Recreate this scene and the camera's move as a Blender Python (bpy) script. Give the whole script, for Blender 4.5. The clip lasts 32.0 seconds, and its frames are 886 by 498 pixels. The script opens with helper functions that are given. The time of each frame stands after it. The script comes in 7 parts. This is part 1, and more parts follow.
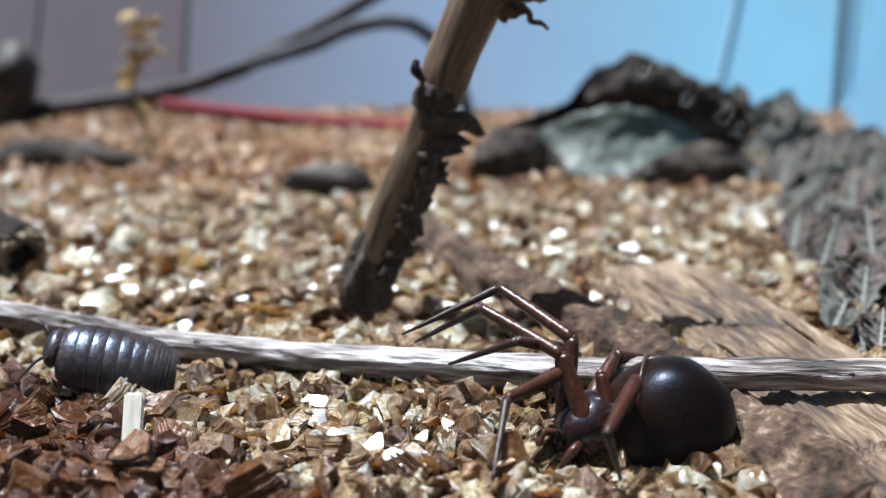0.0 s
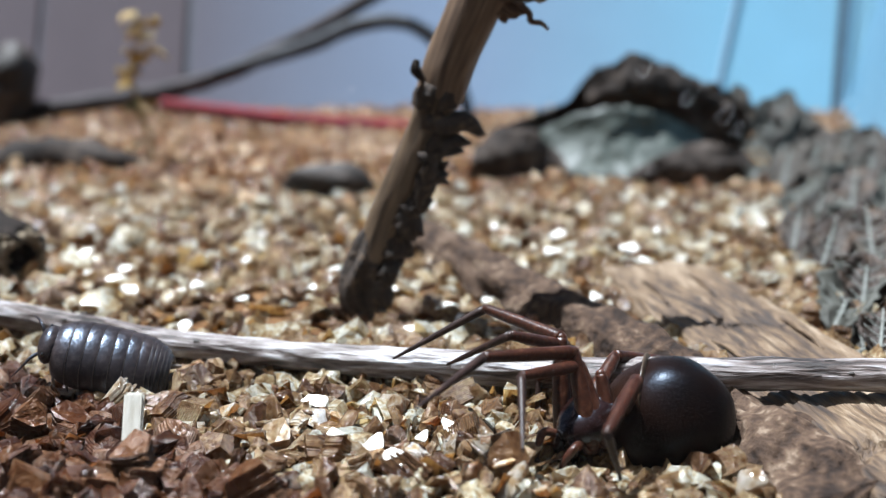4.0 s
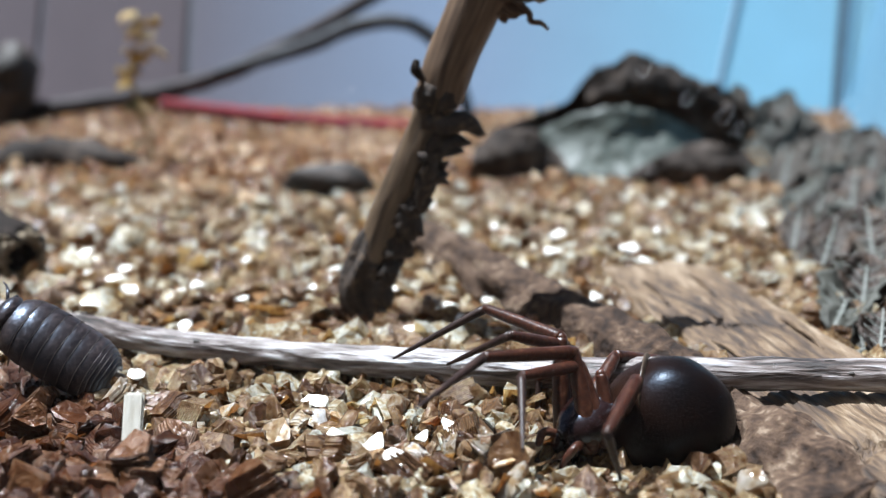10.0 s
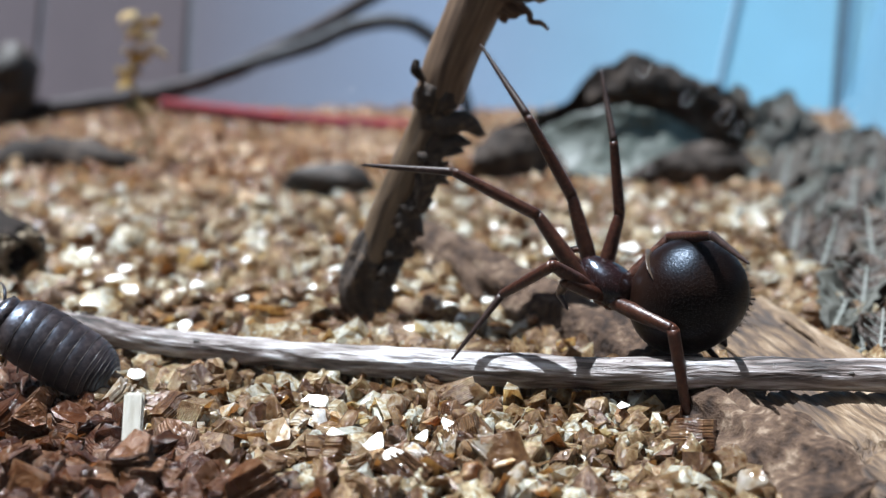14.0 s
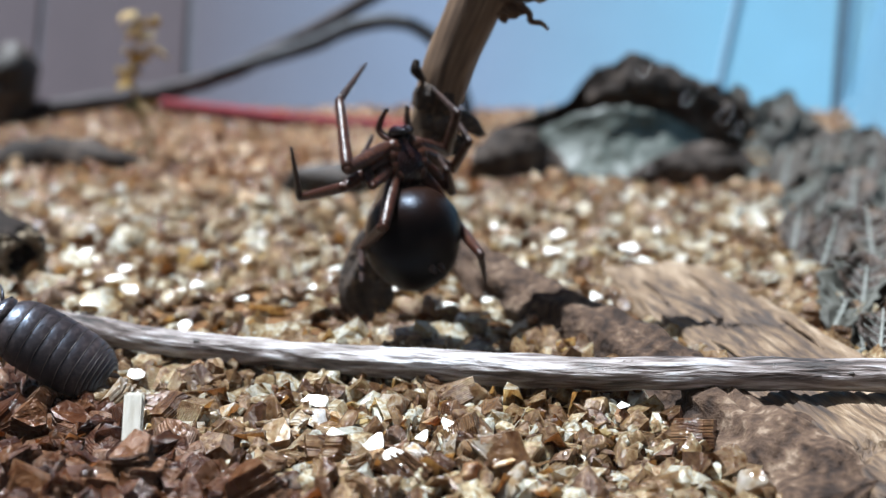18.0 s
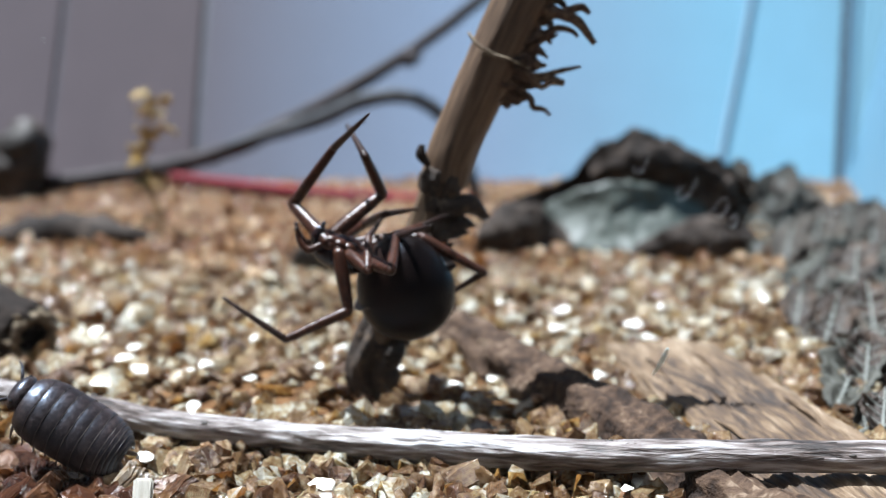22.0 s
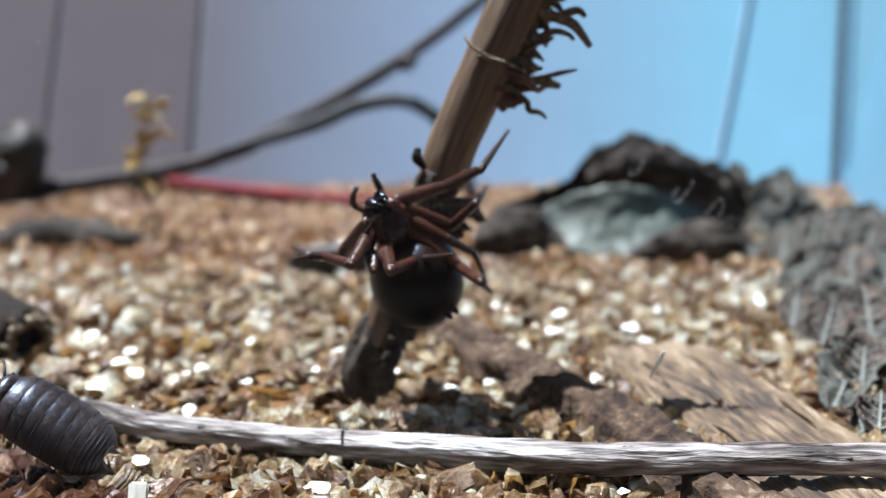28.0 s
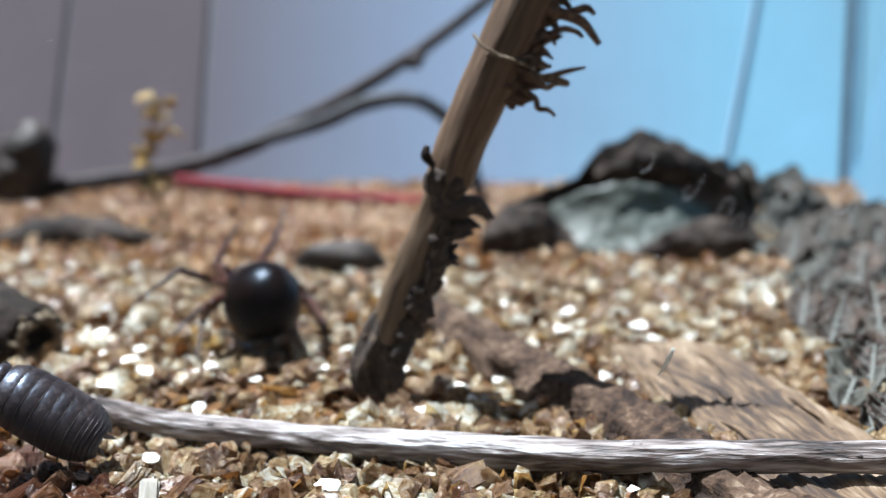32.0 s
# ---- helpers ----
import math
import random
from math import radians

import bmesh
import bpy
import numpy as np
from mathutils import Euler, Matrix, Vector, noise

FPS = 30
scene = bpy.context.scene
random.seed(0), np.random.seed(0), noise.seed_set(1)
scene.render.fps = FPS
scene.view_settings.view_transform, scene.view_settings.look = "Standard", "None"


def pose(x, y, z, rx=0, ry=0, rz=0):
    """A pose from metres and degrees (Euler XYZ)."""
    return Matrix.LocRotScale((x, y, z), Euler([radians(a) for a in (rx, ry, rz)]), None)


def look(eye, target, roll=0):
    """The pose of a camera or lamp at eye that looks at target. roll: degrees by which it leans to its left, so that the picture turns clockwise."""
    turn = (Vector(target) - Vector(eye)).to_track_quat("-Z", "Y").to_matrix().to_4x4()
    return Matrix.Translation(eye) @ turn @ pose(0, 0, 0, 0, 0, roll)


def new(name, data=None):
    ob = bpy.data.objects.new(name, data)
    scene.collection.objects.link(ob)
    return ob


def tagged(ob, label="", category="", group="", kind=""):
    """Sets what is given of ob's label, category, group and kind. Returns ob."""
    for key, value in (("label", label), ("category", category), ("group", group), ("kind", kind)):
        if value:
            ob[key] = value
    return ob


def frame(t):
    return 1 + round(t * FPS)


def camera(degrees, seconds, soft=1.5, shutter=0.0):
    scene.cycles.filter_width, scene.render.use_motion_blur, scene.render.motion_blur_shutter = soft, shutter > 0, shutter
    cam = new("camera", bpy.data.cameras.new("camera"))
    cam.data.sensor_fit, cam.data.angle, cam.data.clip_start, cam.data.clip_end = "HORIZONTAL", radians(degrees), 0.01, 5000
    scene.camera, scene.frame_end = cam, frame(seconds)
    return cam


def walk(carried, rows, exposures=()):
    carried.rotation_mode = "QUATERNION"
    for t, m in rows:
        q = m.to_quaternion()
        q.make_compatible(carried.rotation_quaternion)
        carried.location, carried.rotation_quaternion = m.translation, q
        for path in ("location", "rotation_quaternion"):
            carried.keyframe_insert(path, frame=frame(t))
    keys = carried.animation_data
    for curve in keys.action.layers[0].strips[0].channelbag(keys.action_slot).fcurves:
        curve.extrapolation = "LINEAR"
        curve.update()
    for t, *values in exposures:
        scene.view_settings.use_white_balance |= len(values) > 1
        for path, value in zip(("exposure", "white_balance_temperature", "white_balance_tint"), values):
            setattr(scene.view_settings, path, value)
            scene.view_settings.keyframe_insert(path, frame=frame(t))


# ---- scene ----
# One table-top vivarium: mica gravel, dry sticks, a false widow spider and a woodlouse.
MM = 0.001
cam = camera(45, 32.0, soft=1.2, shutter=0.5)
PATH = [
    (0.0, pose(0, 0, 0.032, 76.884, 0, 0)),
    (19.9, pose(0, 0, 0.032, 76.884, 0, 0)),
    (20.0, pose(9e-05, 4e-05, 0.032, 76.959, 0.081, 0.002)),
    (20.5, pose(0.00027, -0.00079, 0.03318, 79.503, 0.179, -0.376)),
    (21.0, pose(0.0004, -0.00129, 0.03378, 80.109, 0.057, -0.518)),
    (21.5, pose(0.00033, -0.00133, 0.03378, 80.285, 0.172, -0.22)),
    (22.0, pose(0.00019, -0.00139, 0.03386, 80.39, 0.277, 0.324)),
    (22.5, pose(0.00017, -0.00142, 0.03386, 80.59, 0.36, 0.432)),
    (23.0, pose(0.00014, -0.0014, 0.03388, 80.487, 0.293, 0.457)),
    (23.5, pose(0.00014, -0.00144, 0.03379, 80.592, 0.381, 0.428)),
    (24.0, pose(0.00018, -0.00136, 0.03391, 80.583, 0.298, 0.354)),
    (24.5, pose(0.00021, -0.00136, 0.03391, 80.523, 0.278, 0.232)),
    (25.0, pose(0.0002, -0.00138, 0.03384, 80.608, 0.266, 0.23)),
    (25.5, pose(0.00025, -0.00137, 0.03385, 80.563, 0.311, 0.222)),
    (27.5, pose(0.00033, -0.00134, 0.03375, 80.47, 0.272, 0.198)),
    (28.0, pose(0.00029, -0.00135, 0.03372, 80.629, 0.293, 0.171)),
    (28.5, pose(0.00028, -0.0014, 0.03373, 80.652, 0.302, 0.156)),
    (29.0, pose(0.0003, -0.00139, 0.0337, 80.648, 0.306, 0.167)),
    (29.5, pose(0.00031, -0.00136, 0.03371, 80.615, 0.303, 0.176)),
    (30.0, pose(0.00024, -0.0014, 0.03368, 80.456, 0.303, 0.166)),
    (30.5, pose(0.00021, -0.00142, 0.03368, 80.749, 0.392, 0.1)),
    (31.0, pose(0.00024, -0.00138, 0.03367, 80.58, 0.344, 0.13)),
    (31.5, pose(3e-05, -0.00146, 0.03372, 80.484, 0.422, 0.451)),
    (32.0, pose(0.0001, -0.00144, 0.03371, 80.528, 0.405, 0.535)),
]
walk(cam, PATH, [(0.0, -0.1, 6250, 10), (19.9, -0.07, 6250, 10), (20.6, -0.02, 6300, 10), (32.0, -0.02, 6300, 10)])
cam.data.dof.use_dof = True
cam.data.dof.focus_distance = 0.083
cam.data.dof.aperture_fstop = 28.0

# ---- world and sun ----
SUN_FROM = Vector((-0.22, 0.11, 0.95)).normalized()
world = bpy.data.worlds.new("sky")
scene.world = world
world.use_nodes = True
sky = world.node_tree.nodes.new("ShaderNodeTexSky")
sky.sky_type = "NISHITA"
sky.sun_disc = False
sky.sun_elevation = math.asin(SUN_FROM.z)
sky.sun_rotation = math.atan2(SUN_FROM.x, SUN_FROM.y)
background = world.node_tree.nodes["Background"]
background.inputs["Strength"].default_value = 0.04
world.node_tree.links.new(sky.outputs[0], background.inputs["Color"])
sun = new("sun", bpy.data.lights.new("sun", "SUN"))
sun.data.energy, sun.data.angle, sun.data.color = 13.5, radians(0.6), (0.935, 1.0, 1.055)
sun.matrix_world = look(SUN_FROM, (0, 0, 0))


# ---- materials ----
def material(name, stops, rough=0.6, metal=0.0, grain=(400.0, 1500.0), stretch=(1, 1, 1), bump=0.3, vary="none",
             coat=0.0, spec=0.5, depth=0.0002, blotch=0.5, through_light=0.0, along=False, spread_by=0.17, own_share=0.66, sheen_tint=None):
    """A surface whose colours run over the stops by noise at two sizes (features per metre), with relief. vary: island or object adds a shade of its own to each piece.
    along: the pattern follows the rod's length (z) instead of the object's axes."""
    mat = bpy.data.materials.new(name)
    mat.use_nodes = True
    nodes, link = mat.node_tree.nodes, mat.node_tree.links.new
    bsdf = nodes["Principled BSDF"]
    place = nodes.new("ShaderNodeTexCoord")
    mapping = nodes.new("ShaderNodeMapping")
    mapping.inputs["Scale"].default_value = stretch
    if along:
        grown = nodes.new("ShaderNodeAttribute")
        grown.attribute_name = "along"
        link(grown.outputs["Vector"], mapping.inputs[0])
    else:
        link(place.outputs["Object"], mapping.inputs[0])
    big, small = nodes.new("ShaderNodeTexNoise"), nodes.new("ShaderNodeTexNoise")
    for tex, size, detail in ((big, grain[0], 3.0), (small, grain[1], 6.0)):
        tex.inputs["Scale"].default_value, tex.inputs["Detail"].default_value = size, detail
        link(mapping.outputs[0], tex.inputs["Vector"])
    mixed = nodes.new("ShaderNodeMath")
    mixed.operation = "MULTIPLY_ADD"
    link(big.outputs[0], mixed.inputs[0])
    mixed.inputs[1].default_value = blotch
    half = nodes.new("ShaderNodeMath")
    half.operation = "MULTIPLY"
    half.inputs[1].default_value = 1 - blotch
    link(small.outputs[0], half.inputs[0])
    link(half.outputs[0], mixed.inputs[2])
    value = mixed.outputs[0]
    spread = nodes.new("ShaderNodeMapRange")
    spread.inputs[1].default_value, spread.inputs[2].default_value = 0.5 - spread_by, 0.5 + spread_by
    link(value, spread.inputs[0])
    value = spread.outputs[0]
    if vary != "none":
        own = nodes.new("ShaderNodeNewGeometry" if vary == "island" else "ShaderNodeObjectInfo")
        blend = nodes.new("ShaderNodeMath")
        blend.operation = "MULTIPLY_ADD"
        link(own.outputs["Random Per Island" if vary == "island" else "Random"], blend.inputs[0])
        blend.inputs[1].default_value = own_share
        less = nodes.new("ShaderNodeMath")
        less.operation = "MULTIPLY"
        less.inputs[1].default_value = 1 - own_share
        link(value, less.inputs[0])
        link(less.outputs[0], blend.inputs[2])
        value = blend.outputs[0]
    ramp = nodes.new("ShaderNodeValToRGB")
    el = ramp.color_ramp.elements
    while len(el) < len(stops):
        el.new(0.5)
    for e, (at, colour) in zip(el, stops):
        e.position, e.color = at, (*colour, 1)
    link(value, ramp.inputs[0])
    link(ramp.outputs[0], bsdf.inputs["Base Color"])
    gloss = nodes.new("ShaderNodeMapRange")
    gloss.inputs[3].default_value, gloss.inputs[4].default_value = max(rough - 0.12, 0.03), min(rough + 0.12, 1)
    link(small.outputs[0], gloss.inputs[0])
    link(gloss.outputs[0], bsdf.inputs["Roughness"])
    bsdf.inputs["Metallic"].default_value = metal
    bsdf.inputs["Specular IOR Level"].default_value = spec
    bsdf.inputs["Coat Weight"].default_value = coat
    bsdf.inputs["Coat Roughness"].default_value = 0.15
    # blue of a reflected sky, put into the highlight colour
    if sheen_tint:
        bsdf.inputs["Specular Tint"].default_value = bsdf.inputs["Coat Tint"].default_value = (*sheen_tint, 1)
    if through_light:
        bsdf.inputs["Subsurface Weight"].default_value = through_light
        bsdf.inputs["Subsurface Radius"].default_value = (0.002, 0.001, 0.0006)
    relief = nodes.new("ShaderNodeBump")
    relief.inputs["Strength"].default_value, relief.inputs["Distance"].default_value = bump, depth
    link(small.outputs[0], relief.inputs["Height"])
    link(relief.outputs[0], bsdf.inputs["Normal"])
    link(relief.outputs[0], bsdf.inputs["Coat Normal"])
    return mat


def flake_material(name, vary, tint=(1, 1, 1), coat=1.0):
    """Mica: brown, gold and silvery plates, with the sheets showing as fine lines along the edges (v runs across the sheets)."""
    stops = [(0.0, (0.075, 0.030, 0.013)), (0.25, (0.185, 0.085, 0.036)), (0.49, (0.41, 0.245, 0.115)),
             (0.63, (0.61, 0.455, 0.26)), (0.76, (0.85, 0.82, 0.73)), (1.0, (0.95, 0.95, 0.93))]
    stops = [(at, tuple(min(v * w, 0.93) for v, w in zip(colour, tint))) for at, colour in stops]
    mat = material(name, stops, rough=0.3, metal=0.1, grain=(450, 2200), bump=0.9, vary=vary, coat=coat, depth=0.0004, own_share=0.56, blotch=0.4)
    nodes, link = mat.node_tree.nodes, mat.node_tree.links.new
    uv = nodes.new("ShaderNodeUVMap")
    uv.uv_map = "sheets"
    wave = nodes.new("ShaderNodeTexWave")
    wave.bands_direction = "Y"
    wave.inputs["Scale"].default_value, wave.inputs["Distortion"].default_value = 3.4, 2.2
    link(uv.outputs[0], wave.inputs["Vector"])
    lines = nodes.new("ShaderNodeBump")
    lines.inputs["Strength"].default_value, lines.inputs["Distance"].default_value = 0.7, 0.00015
    link(wave.outputs[1], lines.inputs["Height"])
    bsdf = nodes["Principled BSDF"]
    link(bsdf.inputs["Normal"].links[0].from_socket, lines.inputs["Normal"])
    link(lines.outputs[0], bsdf.inputs["Normal"])
    rugged, glint = nodes.new("ShaderNodeTexNoise"), nodes.new("ShaderNodeBump")
    rugged.inputs["Scale"].default_value, rugged.inputs["Detail"].default_value = 1500, 3
    link(nodes["Mapping"].outputs[0], rugged.inputs["Vector"])
    glint.inputs["Strength"].default_value, glint.inputs["Distance"].default_value = 1.0, 0.0009
    link(rugged.outputs[0], glint.inputs["Height"])
    link(glint.outputs[0], bsdf.inputs["Coat Normal"])
    bsdf.inputs["Coat Roughness"].default_value = 0.14
    shade = nodes.new("ShaderNodeMix")
    shade.data_type, shade.blend_type = "RGBA", "MULTIPLY"
    shade.inputs[0].default_value = 0.18
    old = bsdf.inputs["Base Color"].links[0].from_socket
    link(old, shade.inputs[6])
    link(wave.outputs[0], shade.inputs[7])
    link(shade.outputs[2], bsdf.inputs["Base Color"])
    glow, mix = nodes.new("ShaderNodeBsdfTranslucent"), nodes.new("ShaderNodeMixShader")
    warm = nodes.new("ShaderNodeMix")
    warm.data_type, warm.blend_type = "RGBA", "MULTIPLY"
    warm.inputs[0].default_value = 1.0
    warm.inputs[7].default_value = (1.0, 0.74, 0.42, 1)
    link(shade.outputs[2], warm.inputs[6])
    link(warm.outputs[2], glow.inputs["Color"])
    mix.inputs[0].default_value = 0.38
    link(bsdf.outputs[0], mix.inputs[1])
    link(glow.outputs[0], mix.inputs[2])
    link(mix.outputs[0], nodes["Material Output"].inputs[0])
    return mat


FLAKE = flake_material("mica_piece", "object", (0.69, 0.625, 0.56))
FLAKES = flake_material("mica_gravel", "island", (0.84, 0.87, 0.83))
# redder mica, with the near corner's shade put into its dark tint
RED_SHADED = flake_material("shaded_red_mica_piece", "object", (0.31, 0.175, 0.115), 0.25)
RED_SHADED_MASS = flake_material("shaded_red_mica_gravel", "island", (0.31, 0.175, 0.115), 0.35)
RUST = flake_material("rusty_mica_gravel", "island", (0.92, 0.76, 0.58))
SILVER = material("silver_mica", [(0, (0.62, 0.57, 0.47)), (0.5, (0.80, 0.77, 0.70)), (1, (0.90, 0.89, 0.87))], 0.3, metal=0.1, grain=(500, 2600), bump=0.7, coat=0.4)
PALE_MICA = flake_material("bleached_mica_piece", "object", (1.6, 1.65, 1.75))
SOIL = material("gravel_bed", [(0, (0.03, 0.014, 0.006)), (0.5, (0.09, 0.044, 0.019)), (1, (0.20, 0.11, 0.05))], 0.95, grain=(250, 900), bump=0.8, spec=0.1)
STICK = material("dry_stem", [(0, (0.042, 0.025, 0.015)), (0.5, (0.122, 0.075, 0.045)), (1, (0.25, 0.165, 0.10))], 0.5, grain=(300, 2000), stretch=(1, 1, 0.10), bump=0.8, along=True)
FIBRE = material("torn_bark", [(0, (0.035, 0.02, 0.014)), (0.5, (0.10, 0.058, 0.037)), (1, (0.26, 0.17, 0.10))], 0.7, grain=(300, 1800), bump=0.8)
PITH_PALE = material("dry_pith", [(0, (0.06, 0.04, 0.024)), (0.5, (0.19, 0.14, 0.09)), (1, (0.42, 0.35, 0.25))], 0.85, grain=(500, 2000), bump=0.9)
PITH = material("dark_wet_stem_foot", [(0, (0.012, 0.009, 0.007)), (0.6, (0.04, 0.026, 0.018)), (1, (0.10, 0.066, 0.042))], 0.8, grain=(500, 2000), bump=0.9)
TWIG = material("bleached_twig", [(0, (0.018, 0.012, 0.010)), (0.2, (0.085, 0.062, 0.054)), (0.45, (0.20, 0.17, 0.16)), (1, (0.56, 0.56, 0.58))], 0.5, grain=(380, 2600), stretch=(1, 1, 0.14), bump=1.0, depth=0.0004, along=True, spread_by=0.13, blotch=0.55)
LOG = material("smooth_bark", [(0, (0.018, 0.011, 0.008)), (0.4, (0.052, 0.031, 0.020)), (0.75, (0.092, 0.058, 0.038)), (1, (0.18, 0.13, 0.092))], 0.85, spec=0.2, grain=(180, 1100), bump=1.0, depth=0.0006, spread_by=0.12)
SLAB = material("weathered_wood", [(0, (0.020, 0.012, 0.008)), (0.32, (0.065, 0.038, 0.021)), (0.6, (0.135, 0.085, 0.046)), (1, (0.27, 0.20, 0.135))], 0.7, grain=(190, 1700), stretch=(1, 0.13, 1), bump=1.0, depth=0.0006, blotch=0.5, spread_by=0.13)
DARK = material("black_decay", [(0, (0.006, 0.005, 0.004)), (0.6, (0.03, 0.022, 0.017)), (1, (0.09, 0.06, 0.045))], 0.65, grain=(150, 900), bump=0.8)
LEAF_DARK = material("rotted_leaf", [(0, (0.010, 0.008, 0.007)), (0.6, (0.036, 0.027, 0.022)), (1, (0.11, 0.084, 0.068))], 0.8, grain=(60, 400), bump=0.7, spec=0.2)
LEAF_PALE = material("pale_leaf_underside", [(0, (0.026, 0.031, 0.025)), (0.5, (0.050, 0.060, 0.050)), (1, (0.088, 0.102, 0.086))], 0.55, grain=(50, 350), bump=0.5)
LEAF_GREY = material("dried_grey_leaf", [(0, (0.022, 0.018, 0.013)), (0.5, (0.062, 0.060, 0.048)), (1, (0.22, 0.22, 0.19))], 0.7, grain=(140, 620), bump=0.7, vary="object", own_share=0.6)


def thin_leaf(mat, share):
    """Lets part of the light through a dry leaf."""
    nodes, link = mat.node_tree.nodes, mat.node_tree.links.new
    bsdf = nodes["Principled BSDF"]
    soft, mix = nodes.new("ShaderNodeBsdfTranslucent"), nodes.new("ShaderNodeMixShader")
    link(bsdf.inputs["Base Color"].links[0].from_socket, soft.inputs["Color"])
    mix.inputs[0].default_value = share
    link(bsdf.outputs[0], mix.inputs[1])
    link(soft.outputs[0], mix.inputs[2])
    link(mix.outputs[0], nodes["Material Output"].inputs[0])
    return mat


LEAF_TAUPE = material("dried_taupe_leaf", [(0, (0.020, 0.014, 0.010)), (0.5, (0.055, 0.042, 0.032)), (1, (0.19, 0.16, 0.125))], 0.7, grain=(140, 620), bump=0.7, vary="object", own_share=0.6)
# dark brown that stands in for the shade between the heaped leaves
LEAF_GAP_SHADE = material("gap_shade_leaf", [(0, (0.010, 0.006, 0.004)), (0.5, (0.030, 0.017, 0.010)), (1, (0.085, 0.050, 0.029))], 0.7, grain=(140, 620), bump=0.6)
thin_leaf(LEAF_GREY, 0.4)
thin_leaf(LEAF_TAUPE, 0.4)
LEAF_TAN = material("dried_tan_leaf", [(0, (0.16, 0.10, 0.05)), (0.5, (0.38, 0.24, 0.12)), (1, (0.55, 0.38, 0.2))], 0.6, grain=(120, 600), bump=0.6)
VEIN = material("leaf_vein", [(0, (0.09, 0.094, 0.082)), (1, (0.22, 0.23, 0.205))], 0.6, grain=(300, 900), bump=0.3)
STEM_GREY = material("grey_twig_bark", [(0, (0.012, 0.009, 0.010)), (0.5, (0.033, 0.025, 0.026)), (1, (0.075, 0.060, 0.063))], 0.8, grain=(150, 900), bump=0.6)
REED = material("blackened_reed", [(0, (0.008, 0.006, 0.005)), (0.6, (0.024, 0.018, 0.015)), (1, (0.075, 0.058, 0.048))], 0.9, grain=(250, 1200), bump=0.9, spec=0.15)
GAP_SEAL = material("blue_black_seal", [(0, (0.012, 0.02, 0.032)), (1, (0.025, 0.04, 0.06))], 0.7, grain=(60, 400), bump=0.2)
CORD = material("pale_cord", [(0, (0.16, 0.25, 0.33)), (1, (0.21, 0.32, 0.41))], 0.7, grain=(150, 900), bump=0.3)
TUBE_DARK = material("dark_tendril", [(0, (0.010, 0.011, 0.014)), (0.5, (0.022, 0.024, 0.029)), (1, (0.05, 0.055, 0.064))], 0.7, grain=(150, 900), bump=0.4)
RED = material("red_stem", [(0, (0.04, 0.003, 0.005)), (0.5, (0.14, 0.004, 0.010)), (1, (0.22, 0.010, 0.018))], 0.85, grain=(120, 700), bump=0.3)
GOLD = material("golden_husk", [(0, (0.16, 0.09, 0.022)), (0.5, (0.40, 0.27, 0.09)), (1, (0.80, 0.70, 0.45))], 0.35, metal=0.2, grain=(200, 900), bump=0.4, vary="object")
ABDOMEN = material("spider_abdomen", [(0, (0.0016, 0.0009, 0.0008)), (0.5, (0.0042, 0.0021, 0.0015)), (1, (0.015, 0.0070, 0.0043))], 0.33, grain=(220, 5200), bump=0.6, spec=0.11, coat=0.05, depth=0.00005, spread_by=0.13, sheen_tint=(0.5, 0.72, 1.0))
CARAPACE = material("spider_carapace", [(0, (0.006, 0.0024, 0.002)), (0.6, (0.013, 0.0042, 0.003)), (1, (0.034, 0.011, 0.006))], 0.24, grain=(200, 2400), bump=0.3, spec=0.6, depth=0.00005, sheen_tint=(0.62, 0.78, 1.0))
LEG = material("spider_leg", [(0, (0.014, 0.0038, 0.0020)), (0.5, (0.038, 0.0112, 0.0054)), (1, (0.086, 0.031, 0.015))], 0.36, grain=(220, 2600), bump=0.9, spec=0.35, depth=0.00006, through_light=0.15)
LEG_DARK = material("spider_leg_dark", [(0, (0.010, 0.005, 0.004)), (0.5, (0.024, 0.0115, 0.0088)), (1, (0.055, 0.028, 0.020))], 0.45, grain=(200, 1500), bump=0.4, spec=0.3, depth=0.00004)
STRAW = material("bleached_straw", [(0, (0.42, 0.38, 0.30)), (0.5, (0.66, 0.63, 0.56)), (1, (0.84, 0.82, 0.78))], 0.45, grain=(300, 2500), stretch=(1, 1, 0.15), bump=0.5)
STICK_DARK = material("stained_stem", [(0, (0.030, 0.018, 0.010)), (0.5, (0.115, 0.074, 0.042)), (1, (0.23, 0.16, 0.095))], 0.5, grain=(300, 2000), stretch=(1, 1, 0.10), bump=0.9, along=True)
EYE = material("spider_eye", [(0, (0.004, 0.004, 0.005)), (1, (0.012, 0.012, 0.015))], 0.13, grain=(300, 900), bump=0.0, coat=1.0)


def shade_front(mat, y0, y1, colour):
    """Tints the end of a body towards the waist (y1) with a warmer brown."""
    nodes, link = mat.node_tree.nodes, mat.node_tree.links.new
    bsdf = nodes["Principled BSDF"]
    place, split, along, mix = (nodes.new("ShaderNode" + n) for n in ("TexCoord", "SeparateXYZ", "MapRange", "Mix"))
    mix.data_type = "RGBA"
    link(place.outputs["Object"], split.inputs[0])
    link(split.outputs[1], along.inputs[0])
    along.inputs[1].default_value, along.inputs[2].default_value = y0, y1
    along.inputs[4].default_value = 0.85
    link(along.outputs[0], mix.inputs[0])
    link(bsdf.inputs["Base Color"].links[0].from_socket, mix.inputs[6])
    mix.inputs[7].default_value = (*colour, 1)
    link(mix.outputs[2], bsdf.inputs["Base Color"])


